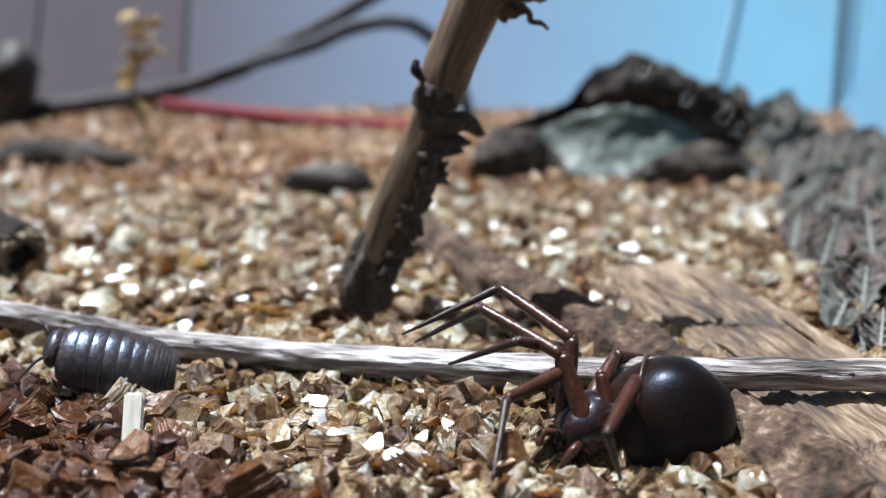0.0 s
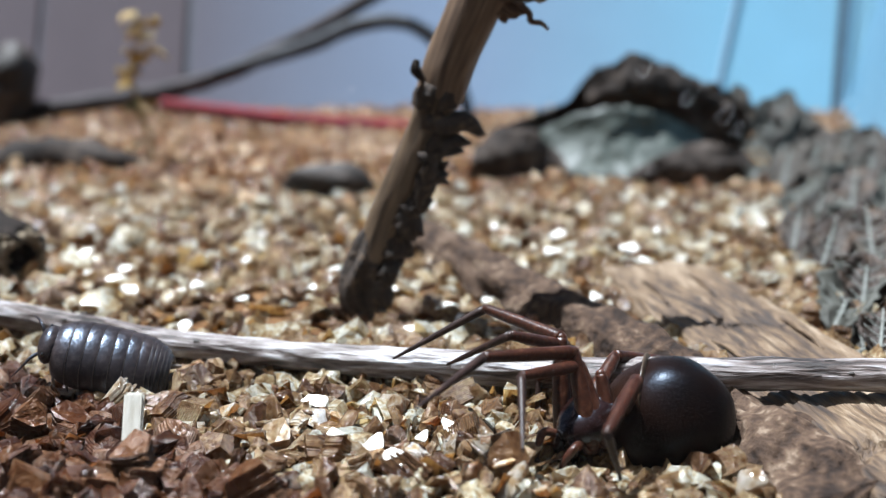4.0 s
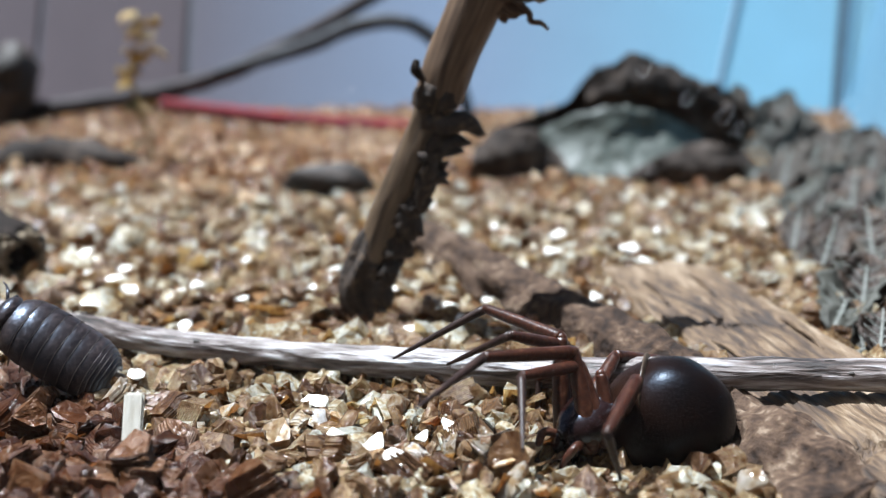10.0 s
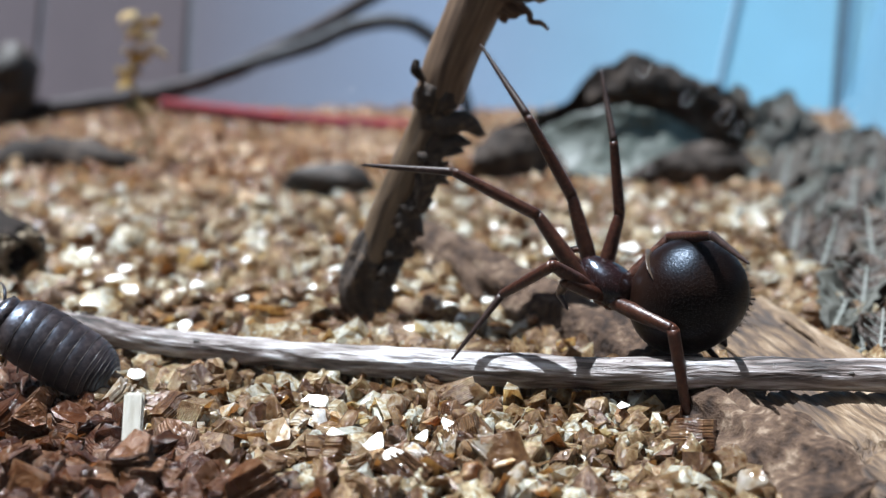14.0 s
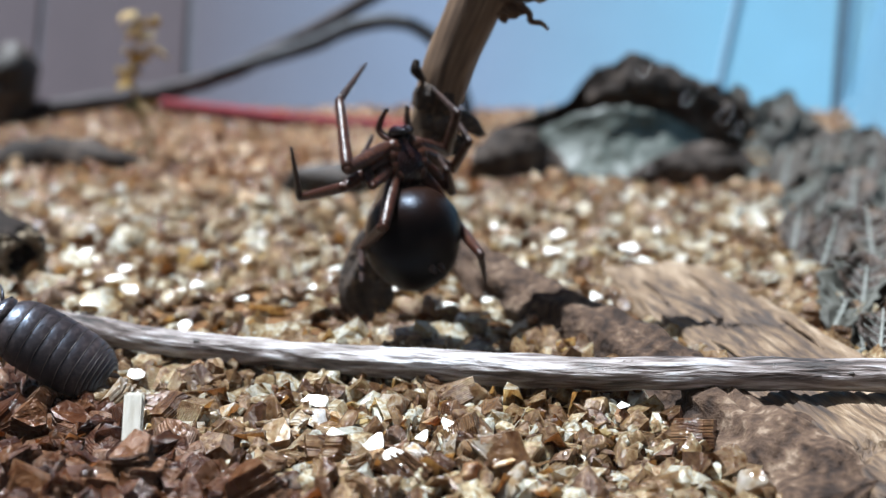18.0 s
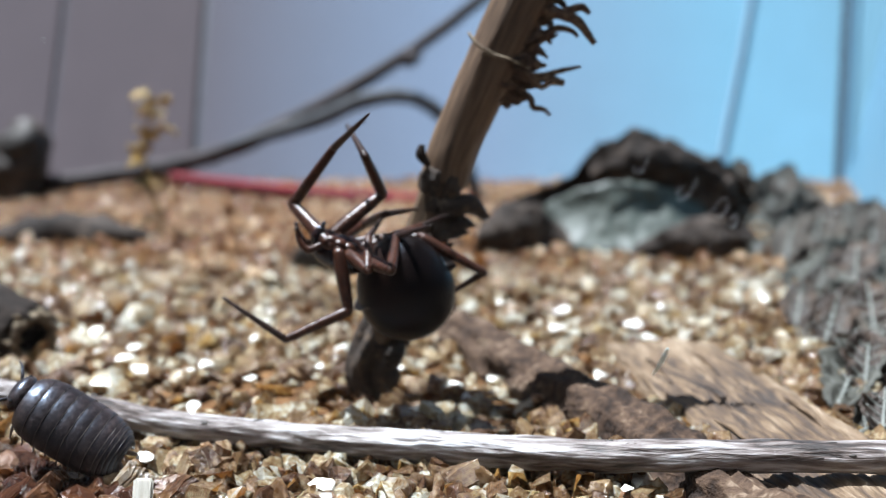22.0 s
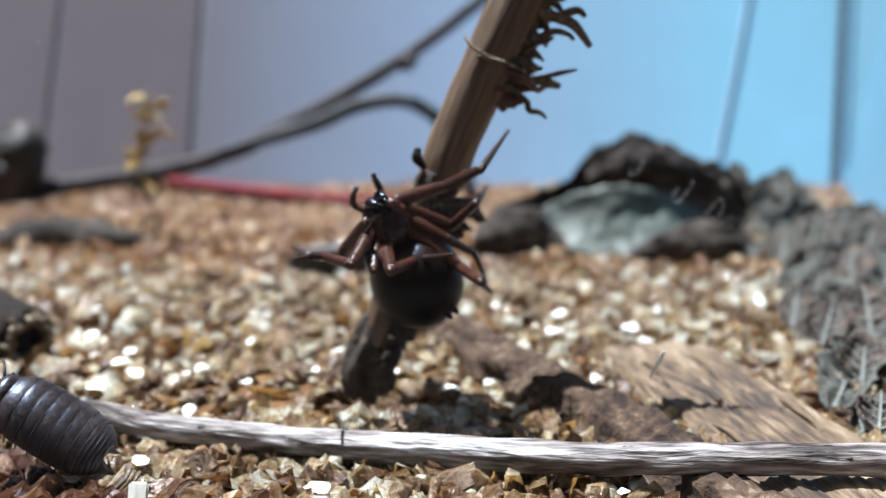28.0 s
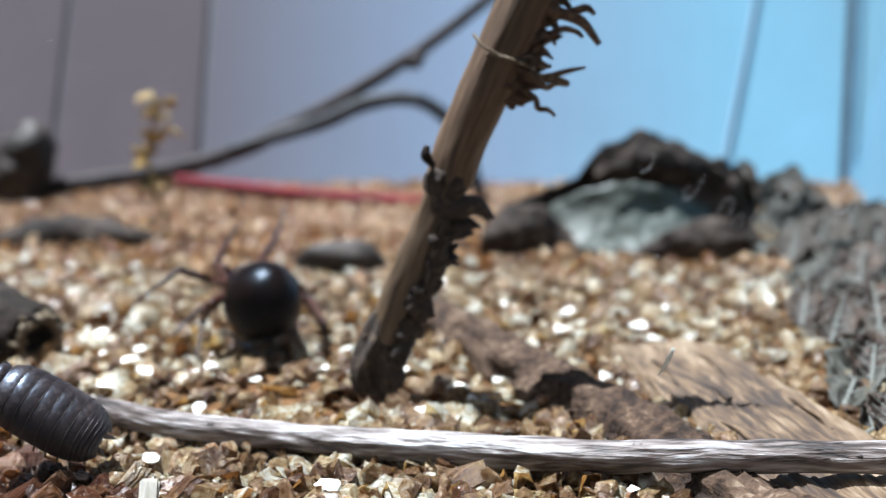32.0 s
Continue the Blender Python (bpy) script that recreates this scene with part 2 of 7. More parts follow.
shade_front(ABDOMEN, -0.0036, 0.0002, (0.015, 0.0060, 0.0032))
MARK = material("pale_abdomen_mark", [(0, (0.03, 0.018, 0.010)), (1, (0.09, 0.058, 0.034))], 0.4, grain=(300, 2500), bump=0.3)
LOUSE = material("woodlouse_plate", [(0, (0.009, 0.0060, 0.0052)), (0.5, (0.021, 0.0142, 0.0124)), (1, (0.052, 0.037, 0.033))], 0.34, grain=(380, 3200), bump=0.5, spec=0.6, coat=0.1, depth=0.00008, sheen_tint=(0.58, 0.75, 1.0))
LOUSE_RIM = material("woodlouse_plate_rim", [(0, (0.04, 0.032, 0.030)), (1, (0.10, 0.083, 0.078))], 0.4, grain=(450, 2200), bump=0.3)
LOUSE_SOFT = material("woodlouse_limb", [(0, (0.10, 0.08, 0.07)), (1, (0.24, 0.2, 0.17))], 0.45, grain=(450, 2200), bump=0.3)
SILK = material("silk", [(0, (0.7, 0.72, 0.75)), (1, (0.9, 0.92, 0.95))], 0.3, grain=(300, 900), bump=0.0)
DARK_BLOCK = material("dark_sky_block", [(0, (0.022, 0.021, 0.022)), (1, (0.04, 0.038, 0.038))], 0.85, grain=(4, 40), bump=0.1)
TABLE = material("black_stained_tabletop", [(0, (0.010, 0.008, 0.007)), (1, (0.024, 0.019, 0.016))], 0.7, grain=(8, 90), stretch=(0.2, 1, 1), bump=0.3)


def panel_material(name, stops):
    """Frosted plastic sheet: lets daylight from behind glow through."""
    mat = material(name, stops, 0.75, grain=(5, 60), bump=0.04, spec=0.15)
    nodes, link = mat.node_tree.nodes, mat.node_tree.links.new
    bsdf = nodes["Principled BSDF"]
    soft, mix = nodes.new("ShaderNodeBsdfTranslucent"), nodes.new("ShaderNodeMixShader")
    link(bsdf.inputs["Base Color"].links[0].from_socket, soft.inputs["Color"])
    mix.inputs[0].default_value = 0.2
    link(bsdf.outputs[0], mix.inputs[1])
    link(soft.outputs[0], mix.inputs[2])
    link(mix.outputs[0], nodes["Material Output"].inputs[0])
    return mat


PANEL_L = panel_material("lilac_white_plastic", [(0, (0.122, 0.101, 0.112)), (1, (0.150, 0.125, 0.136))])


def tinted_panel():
    """The wide sheet: sky light painted along its width, lilac white to pale blue."""
    mat = panel_material("painted_sky_tint_plastic", [(0, (0.9, 0.9, 0.9)), (1, (1, 1, 1))])
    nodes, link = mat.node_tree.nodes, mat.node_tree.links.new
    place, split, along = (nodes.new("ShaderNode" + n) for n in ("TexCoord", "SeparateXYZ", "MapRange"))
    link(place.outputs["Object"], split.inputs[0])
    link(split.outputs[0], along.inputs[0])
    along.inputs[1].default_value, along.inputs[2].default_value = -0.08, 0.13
    # the sky's blue cast on the panel, put into its colour
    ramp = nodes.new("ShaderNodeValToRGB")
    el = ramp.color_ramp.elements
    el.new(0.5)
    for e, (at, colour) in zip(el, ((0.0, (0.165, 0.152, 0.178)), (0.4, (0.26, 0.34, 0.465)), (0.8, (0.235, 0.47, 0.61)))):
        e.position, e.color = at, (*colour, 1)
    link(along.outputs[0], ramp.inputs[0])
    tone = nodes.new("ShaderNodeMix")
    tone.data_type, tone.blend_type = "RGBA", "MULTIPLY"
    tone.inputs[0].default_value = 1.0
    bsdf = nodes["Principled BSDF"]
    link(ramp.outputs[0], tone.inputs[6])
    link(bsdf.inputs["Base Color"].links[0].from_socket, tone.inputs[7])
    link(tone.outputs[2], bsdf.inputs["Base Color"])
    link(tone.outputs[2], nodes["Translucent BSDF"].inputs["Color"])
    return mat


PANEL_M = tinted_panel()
PANEL_R = panel_material("pale_blue_plastic", [(0, (0.155, 0.33, 0.46)), (1, (0.20, 0.38, 0.51))])
SEAM = material("grey_seal", [(0, (0.05, 0.055, 0.07)), (1, (0.10, 0.105, 0.13))], 0.6, grain=(60, 400), bump=0.2)


def glass():
    mat = bpy.data.materials.new("clear_glass")
    mat.use_nodes = True
    nodes, link = mat.node_tree.nodes, mat.node_tree.links.new
    clear, shine, mix, fresnel = (nodes.new("ShaderNode" + n) for n in ("BsdfTransparent", "BsdfGlossy", "MixShader", "Fresnel"))
    shine.inputs["Roughness"].default_value = 0.0
    fresnel.inputs["IOR"].default_value = 1.25
    link(fresnel.outputs[0], mix.inputs[0])
    link(clear.outputs[0], mix.inputs[1])
    link(shine.outputs[0], mix.inputs[2])
    link(mix.outputs[0], nodes["Material Output"].inputs[0])
    return mat


# ---- mesh tools ----
def part(name, bm, mat, parent=None, label="", smooth=True):
    mesh = bpy.data.meshes.new(name)
    bm.normal_update()
    bm.to_mesh(mesh)
    bm.free()
    mesh.materials.append(mat)
    for p in mesh.polygons:
        p.use_smooth = smooth
    ob = new(name, mesh)
    if parent:
        ob.parent = parent
    if label:
        tagged(ob, label)
    return ob


def empty(name, m, label, category, group="", kind=""):
    ob = new(name)
    ob.empty_display_size = 0.002
    ob.matrix_world = m
    return tagged(ob, label, category, group, kind)


def curve_points(points, count):
    """Evenly numbered points of a smooth curve through the given ones."""
    pts = [Vector(p) for p in points]
    pts = [pts[0] * 2 - pts[1]] + pts + [pts[-1] * 2 - pts[-2]]
    out = []
    for i in range(count):
        u = i / (count - 1) * (len(pts) - 3)
        k = min(int(u), len(pts) - 4)
        u -= k
        a, b, c, d = pts[k:k + 4]
        out.append(0.5 * ((2 * b) + (c - a) * u + (2 * a - 5 * b + 4 * c - d) * u * u + (3 * b - a - 3 * c + d) * u ** 3))
    return out


def tube(points, radii, sides=12, rings=24, rough=0.0, ridges=0.0, seed=0, flat=1.0, bm=None, unit=MM):
    """A rod along a smooth curve, in millimetres. rough: lumps, ridges: grooves along it, both as a share of the radius."""
    bm = bm or bmesh.new()
    line = curve_points(points, rings)
    grain = bm.verts.layers.float_vector.get("along") or bm.verts.layers.float_vector.new("along")
    side, run = None, 0.0
    loops = []
    for i, p in enumerate(line):
        ahead = (line[min(i + 1, rings - 1)] - line[max(i - 1, 0)]).normalized()
        if side is None:
            side = ahead.orthogonal().normalized()
        side = (side - ahead * side.dot(ahead)).normalized()
        up = ahead.cross(side)
        run += (p - line[max(i - 1, 0)]).length
        u = i / (rings - 1) * (len(radii) - 1)
        k = min(int(u), len(radii) - 2)
        r = radii[k] + (radii[k + 1] - radii[k]) * (u - k)
        loop = []
        for j in range(sides):
            a = 2 * math.pi * j / sides
            w = 1.0
            if rough:
                w += rough * noise.noise((math.cos(a) * 1.3 + seed * 7.1, math.sin(a) * 1.3, run * 0.28 + seed))
            if ridges:
                w += ridges * noise.noise((math.cos(a) * 5 + seed * 3.7, math.sin(a) * 5, run * 0.1))
            v = bm.verts.new((p + (side * math.cos(a) + up * math.sin(a) * flat) * r * w) * unit)
            v[grain] = Vector((math.cos(a) * r, math.sin(a) * r, run)) * unit
            loop.append(v)
        loops.append(loop)
    for a, b in zip(loops, loops[1:]):
        for j in range(sides):
            bm.faces.new((a[j], a[(j + 1) % sides], b[(j + 1) % sides], b[j]))
    for loop, turn in ((loops[0], -1), (loops[-1], 1)):
        bm.faces.new(loop[::turn])
    return bm


def lathe(profile, sides=24, wide=1.0, tall=1.0, bm=None, unit=MM, shape=None):
    """A body round the y axis from (y, radius) pairs, in millimetres. shape(x, y, z) may move each point."""
    bm = bm or bmesh.new()
    loops = []
    for y, r in profile:
        loop = []
        for j in range(sides):
            a = 2 * math.pi * j / sides
            v = Vector((math.cos(a) * r * wide, y, math.sin(a) * r * tall))
            loop.append(bm.verts.new((shape(v) if shape else v) * unit))
        loops.append(loop)
    for a, b in zip(loops, loops[1:]):
        for j in range(sides):
            bm.faces.new((a[j], a[(j + 1) % sides], b[(j + 1) % sides], b[j]))
    bm.faces.new(loops[0])
    bm.faces.new(loops[-1][::-1])
    bmesh.ops.recalc_face_normals(bm, faces=bm.faces)
    return bm


def egg(length, radius, rings=14, skew=0.0):
    """Profile of an egg from -length/2 to length/2; skew above 0 sets its widest part towards +y."""
    out = []
    for i in range(rings + 1):
        a = math.pi * i / rings
        y = -math.cos(a)
        out.append((y * length / 2, max(radius * math.sin(a) * (1 + skew * y), 0.02)))
    return out


def ball(x, y, z, r, sides=10, bm=None, flat=1.0, unit=MM):
    bm = bm or bmesh.new()
    bmesh.ops.create_uvsphere(bm, u_segments=sides, v_segments=max(sides // 2, 4), radius=r * unit,
                              matrix=Matrix.Translation(Vector((x, y, z)) * unit) @ Matrix.Diagonal((1, 1, flat, 1)))
    return bm


def box(x0, x1, y0, y1, z0, z1, bevel=0.4, bm=None, unit=MM):
    bm = bm or bmesh.new()
    made = bmesh.ops.create_cube(bm, size=1, matrix=Matrix.LocRotScale(Vector(((x0 + x1) / 2, (y0 + y1) / 2, (z0 + z1) / 2)) * unit, None,
                                                                     Vector((x1 - x0, y1 - y0, z1 - z0)) * unit))
    if bevel:
        edges = {e for v in made["verts"] for e in v.link_edges}
        bmesh.ops.bevel(bm, geom=list(edges), offset=bevel * unit, segments=2, affect="EDGES")
    return bm


def leaf_sheet(length, width, curl=0.6, crumple=0.25, teeth=0.0, seed=0, nu=18, nv=10, thick=0.12, unit=MM):
    """A dry leaf along y, rolled across by curl (radians at the rim), with folds and an uneven edge."""
    bm = bmesh.new()
    sides = []
    for lift in (0, thick):
        rows = []
        for i in range(nu + 1):
            u = i / nu
            half = width / 2 * (math.sin(math.pi * min(u * 0.94 + 0.05, 1)) ** 0.75)
            half *= 1 + teeth * (noise.noise((u * 9, seed, 0)) + 0.6 * noise.noise((u * 25, seed, 4)))
            row = []
            for j in range(nv + 1):
                v = 2 * j / nv - 1
                a = v * curl
                x = half * (math.sin(a) / curl if curl else v)
                z = half * ((1 - math.cos(a)) / curl if curl else 0)
                z += crumple * width * (noise.noise((u * 3 + seed * 5.3, v * 1.8, seed)) + 0.4 * noise.noise((u * 9, v * 6, seed + 3.3)))
                row.append(bm.verts.new(Vector((x, u * length, z + lift)) * unit))
            rows.append(row)
        sides.append(rows)
    for k, rows in enumerate(sides):
        for a, b in zip(rows, rows[1:]):
            for j in range(nv):
                f = (a[j], a[j + 1], b[j + 1], b[j])
                bm.faces.new(f if k else f[::-1])
    low, high = sides
    rim = [(i, 0) for i in range(nu)] + [(nu, j) for j in range(nv)] + [(i, nv) for i in range(nu, 0, -1)] + [(0, j) for j in range(nv, 0, -1)]
    for (i, j), (k, m) in zip(rim, rim[1:] + rim[:1]):
        bm.faces.new((low[i][j], low[k][m], high[k][m], high[i][j]))
    bmesh.ops.recalc_face_normals(bm, faces=bm.faces)
    return bm


# ---- the setting ----
def grid_sheet(x0, x1, y0, y1, nx, ny, height, unit=MM):
    bm = bmesh.new()
    rows = [[bm.verts.new(Vector((x, y, height(x, y))) * unit) for x in np.linspace(x0, x1, nx)] for y in np.linspace(y0, y1, ny)]
    for a, b in zip(rows, rows[1:]):
        for i in range(nx - 1):
            bm.faces.new((a[i], a[i + 1], b[i + 1], b[i]))
    return bm


def lie(x, y):
    """Height of the gravel bed in millimetres."""
    return 1.1 * noise.noise((x * 0.03, y * 0.03, 2.0)) + 0.5 * noise.noise((x * 0.11, y * 0.11, 5.0)) - 0.9 - 1.7 * math.exp(-((x - 12.5) / 6.5) ** 2 - ((y - 71.5) / 7) ** 2)


ground = tagged(part("ground", grid_sheet(-190, 190, 64, 320, 150, 110, lie), SOIL), "bed of brown and gold mica gravel on the tank floor", "gravel", kind="structure")
table = tagged(part("floor", box(-600, 600, -500, 700, -60, -32, 2), TABLE, None, "", False), "plain black stained wooden tabletop under the tank", "tabletop", kind="structure")
tray = tagged(part("tank_floor", box(-195, 195, 60, 326, -32, -4, 1), SEAM, None, "", False), "grey plastic floor tray of the tank", "tank floor", kind="structure")

# unseen wall, added to block sky light from the pane and front faces
room = tagged(part("wall_front", box(-900, 900, -560, -520, -60, 900, 2), DARK_BLOCK, None, "", False), "plain dark unseen wall added opposite the tank to block sky light", "wall", kind="structure")

# back wall of upright plastic panels, with dark seals in the joints
wall = empty("wall_back", pose(0, 0.321, -0.002, -27, 0, 0), "smooth white and pale blue panels behind the gravel", "wall", kind="structure")
for x0, x1, mat, tint in ((-190, -124, PANEL_L, "lilac white panel"), (-122.6, -78.6, PANEL_L, "lilac white panel"), (-76.4, 150.2, PANEL_M, "wide panel with painted sky tint from lilac white to pale blue"), (150.6, 190, PANEL_R, "pale blue panel")):
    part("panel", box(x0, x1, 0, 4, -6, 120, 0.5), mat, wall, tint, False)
for x0, x1 in ((-124.2, -122.4), (-78.8, -76.2)):
    part("seal", box(x0, x1, 1.2, 4.2, -6, 119, 0.2), SEAM, wall, "dark grey seal in the joint", False)
strip = part("corner_strip", box(-1.5, 1.5, -1.2, 3, -6, 120, 0.8), PANEL_R, wall, "raised pale strip beside the joint", False)
strip.matrix_basis = pose(0.1197, 0, 0, 0, 9, 0)
part("cord", tube([(80, -0.8, -2), (84.8, -0.8, 18), (92, -0.8, 45), (108, -0.8, 110)], [0.7, 0.7], 8, 20), CORD, wall, "thin grey cord leaning on the panel")

gap = part("seal", box(-1.3, 1.3, -0.7, 3, -6, 120, 0.3), GAP_SEAL, wall, "blue black seal in the joint", False)
gap.matrix_basis = pose(0.1174, 0, 0, 0, 9, 0)

# side wall, running forward from the corner
side = empty("wall_right", pose(0.0975, 0.248, -0.002, 0, 10, -17), "smooth pale blue side panel of the tank", "wall", kind="structure")
part("panel", box(0, 4, -110, 76, -6, 125, 0.5), PANEL_R, side, "", False)

# front pane, with dust, hairs and scratches on it
pane = empty("window_1", pose(0, 0.062, 0), "clear front glass of the tank with dust and hairs", "glass pane", kind="structure")
sheet = part("pane", box(-190, 190, -1.2, 0, -30, 120, 0.2), glass(), pane, "", False)
sheet.visible_shadow = False
rng_dust = random.Random(12)
for x, z, size in ((11.4, 28.1, 0.55), (16.2, 25.4, 0.7), (17.0, 24.6, 0.5), (23.6, 26.0, 0.8), (12.3, 22.4, 0.35), (17.6, 19.4, 0.5), (14.2, 26.6, 0.6), (-5.4, 26.8, 0.3), (9.0, 21.0, 0.2)):
    a = rng_dust.uniform(0, 6.28)
    line = [Vector((x + size * math.cos(a + k * 1.1) * (0.5 + 0.2 * k), 0.03, z + size * math.sin(a + k * 1.4) * (0.5 + 0.25 * k))) for k in range(5)]
    part("hair", tube(line, [0.004, 0.008, 0.008, 0.004], 5, 26), SILK, pane, "fine pale hair stuck to the glass")

for i in range(26):
    x, z = rng_dust.uniform(-25, 25), rng_dust.uniform(8, 46)
    part("dust_speck", ball(x, 0.02, z, rng_dust.uniform(0.015, 0.035), 6), SILK, pane, "pale dust speck on the glass")
part("scratch", tube([(-22.4, 0.02, 46.4), (-21.2, 0.02, 45.9), (-20.0, 0.02, 45.2)], [0.006, 0.012, 0.006], 5, 10), SILK, pane, "fine pale scratch on the glass")


# ---- dry stem standing in the gravel ----
def standing_stem():
    stem = empty("broken_stem", pose(-0.0085, 0.1064, 0), "brown dry plant stem with torn bark, stuck upright in gravel", "stem")
    part("shaft", tube([(8.1, 0, 22.6), (9.35, 0, 26.5), (13.25, 0, 35), (17.25, 0, 43.5), (19.95, 0, 49.4)], [2.38, 2.5, 2.64, 2.7, 2.7], 30, 80, rough=0.06, ridges=0.10, seed=3), STICK, stem)
    part("stained_shaft", tube([(1.1, 0, 6.0), (2.75, 0, 10.5), (6.55, 0, 19.2), (8.2, 0, 23.0)], [1.55, 1.68, 1.84, 2.2], 30, 60, rough=0.12, ridges=0.16, seed=13), STICK_DARK, stem, "darker stained lower half of the stem")
    part("foot", tube([(1.9, -0.6, -2.2), (1.2, -0.3, -0.4), (0.2, 0, 2.0), (0.0, 0, 4.0), (0.6, 0, 6.0), (2.0, 0, 9.4)], [1.0, 1.25, 1.7, 1.85, 1.75, 0.9], 30, 60, rough=0.45, ridges=0.5, seed=5), PITH, stem,
         "blackened damp foot of the stem")
    part("node", tube([(7.4, -0.3, 21.2), (7.9, -0.3, 22.6), (8.3, -0.3, 23.6)], [1.7, 2.2, 1.9], 30, 14, rough=0.45, ridges=0.6, seed=8), PITH, stem, "dark cracked knot ring")
    part("bud", tube([(6.6, -1.6, 24.4), (5.9, -1.9, 25.4), (6.0, -1.9, 26.4)], [0.3, 0.5, 0.25], 12, 10, rough=0.5, seed=9), REED, stem, "small dark bud scar")
    for i, (x, z, w) in enumerate(((8.3, 20.2, 1.5), (7.6, 18.0, 1.3), (7.2, 15.5, 1.4), (6.4, 13.0, 1.2))):
        part("stain", tube([(x - 0.3, -1.3, z - 1.5), (x, -1.7, z), (x + 0.5, -1.3, z + 1.6)], [0.3, w * 0.8, 0.3], 14, 14, rough=0.7, ridges=0.5, seed=i + 40, flat=0.35), PITH, stem, "blackened peeling bark")
    rng = random.Random(4)
    # shreds of bark on the side away from the sun, lower run then upper run
    for count, z0, z1, reach in ((38, 3, 20.5, 4.0), (72, 31, 44, 2.6)):
        for i in range(count):
            z = z0 + (z1 - z0) * (i + rng.random()) / count
            x = 0.4 + (z - 3) * 0.385 + (-0.1 if z < 21 else 1.2)
            side = rng.uniform(-0.55, 0.8)
            r = 2.2
            start = Vector((x + r * 0.75 * math.cos(side), r * math.sin(side) - 0.3, z))
            out = Vector((rng.uniform(0.2, 1.15) * reach, rng.uniform(-0.7, 0.5), rng.uniform(-1.6, 0.4)))
            if z < 21:
                out = Vector((out.x * 0.8 * (0.3 + max(z - 5, 0) / 16), out.y, out.z * 1.4))
            bend = Vector((0.3, 0, rng.uniform(-0.6, 0.9)))
            part("shred", tube([start - out * 0.4, start, start + out * 0.5 + bend, start + out], [1.0, 0.9, 0.6, 0.14] if z > 21 else [1.2, 1.3, 0.85, 0.12], 10, 14, rough=0.8, seed=i, flat=0.4 if z > 21 else 0.7), FIBRE if z > 21 else PITH, stem)
    # a few longer curled fibres
    for pts, r in (([(14.4, -1.4, 32.6), (16.6, -1.6, 31), (16.9, -1.8, 30.0), (17.9, -1.8, 29.8), (18.6, -1.8, 29.2)], 0.3),
                   ([(13.6, -1.4, 34.3), (16, -1.8, 33.4), (17.6, -1.8, 32.0), (18.6, -1.8, 32.4), (19.8, -1.8, 32.2)], 0.36),
                   ([(15.0, -1, 33.6), (17.4, -1.4, 33.1), (20, -1.4, 33.6), (21.6, -1.4, 33.9)], 0.28),
                   ([(15.6, -1, 35), (17.8, -1.4, 36.6), (19.2, -1.4, 37.6), (20.6, -1.4, 37.4), (21.3, -1.4, 36.8)], 0.38),
                   ([(10.6, -2.2, 37.2), (11.4, -2.7, 36.1), (12.8, -2.9, 35.3), (13.8, -2.9, 34.9)], 0.15),
                   ([(11.8, -2.6, 35.2), (13.6, -3.0, 34.9), (15.4, -2.8, 34.3), (16.6, -2.2, 33.7)], 0.17),
                   ([(17.6, -1, 39.6), (19.4, -1.4, 39.0), (21.2, -1.4, 38.2), (22.9, -1.4, 36.1)], 0.55),
                   ([(18.2, -1, 38.6), (20.2, -1.4, 39.2), (21.6, -1.4, 39.6), (22.4, -1.4, 39.0)], 0.4),
                   ([(14.8, -1, 33.4), (16.6, -1.4, 32.9), (18.4, -1.4, 32.8), (20.0, -1.4, 32.3)], 0.5),
                   ([(20, -1, 46), (23, -1.6, 44), (26, -1.8, 42.4), (28, -1.8, 41.2)], 0.42),
                   ([(22, -0.6, 48.5), (25, -1, 48.8), (28, -1, 49.2)], 0.34)):
        part("fibre", tube(pts, [r, r, r * 0.9, r * 0.5], 7, 16, rough=0.3, seed=r), FIBRE if r > 0.25 else PITH_PALE, stem)
    return stem


standing_stem()


# ---- sticks and wood lying on the gravel ----
def lying_twig():
    line = [(-62, 111, 2.6), (-43.8, 101.6, 1.9), (-34.1, 97.5, 1.7), (-25, 93.2, 1.5), (-11.6, 89.2, 1.5), (0.8, 86.5, 1.6), (12.3, 83, 2.2), (20.9, 80.8, 3.0), (34.9, 79.9, 3.1), (58, 79, 3.4)]
    twig = empty("bleached_twig", pose(0, 0, 0), "thin bleached grey twig lying across gravel and wood", "twig")
    part("bark", tube(line, [1.3, 1.25, 1.22, 1.25, 1.3, 1.38, 1.35, 1.3, 1.28, 1.28], 30, 260, rough=0.13, ridges=0.14, seed=11), TWIG, twig)
    rng = random.Random(9)
    for i in range(34):
        k = rng.uniform(0.15, 0.95)
        p = curve_points(line, 101)[int(k * 100)]
        a = rng.uniform(0.2, 2.6)
        q = p + Vector((0, -math.cos(a) * 1.25, math.sin(a) * 1.25))
        part("speck", tube([q - Vector((rng.uniform(0.15, 0.7), 0, 0)), q, q + Vector((rng.uniform(0.15, 0.7), rng.uniform(-0.1, 0.1), 0))], [0.04, rng.uniform(0.08, 0.2), 0.04], 7, 7, rough=0.5, seed=i, flat=0.6), DARK, twig, "black speck of rot")
    return twig


lying_twig()


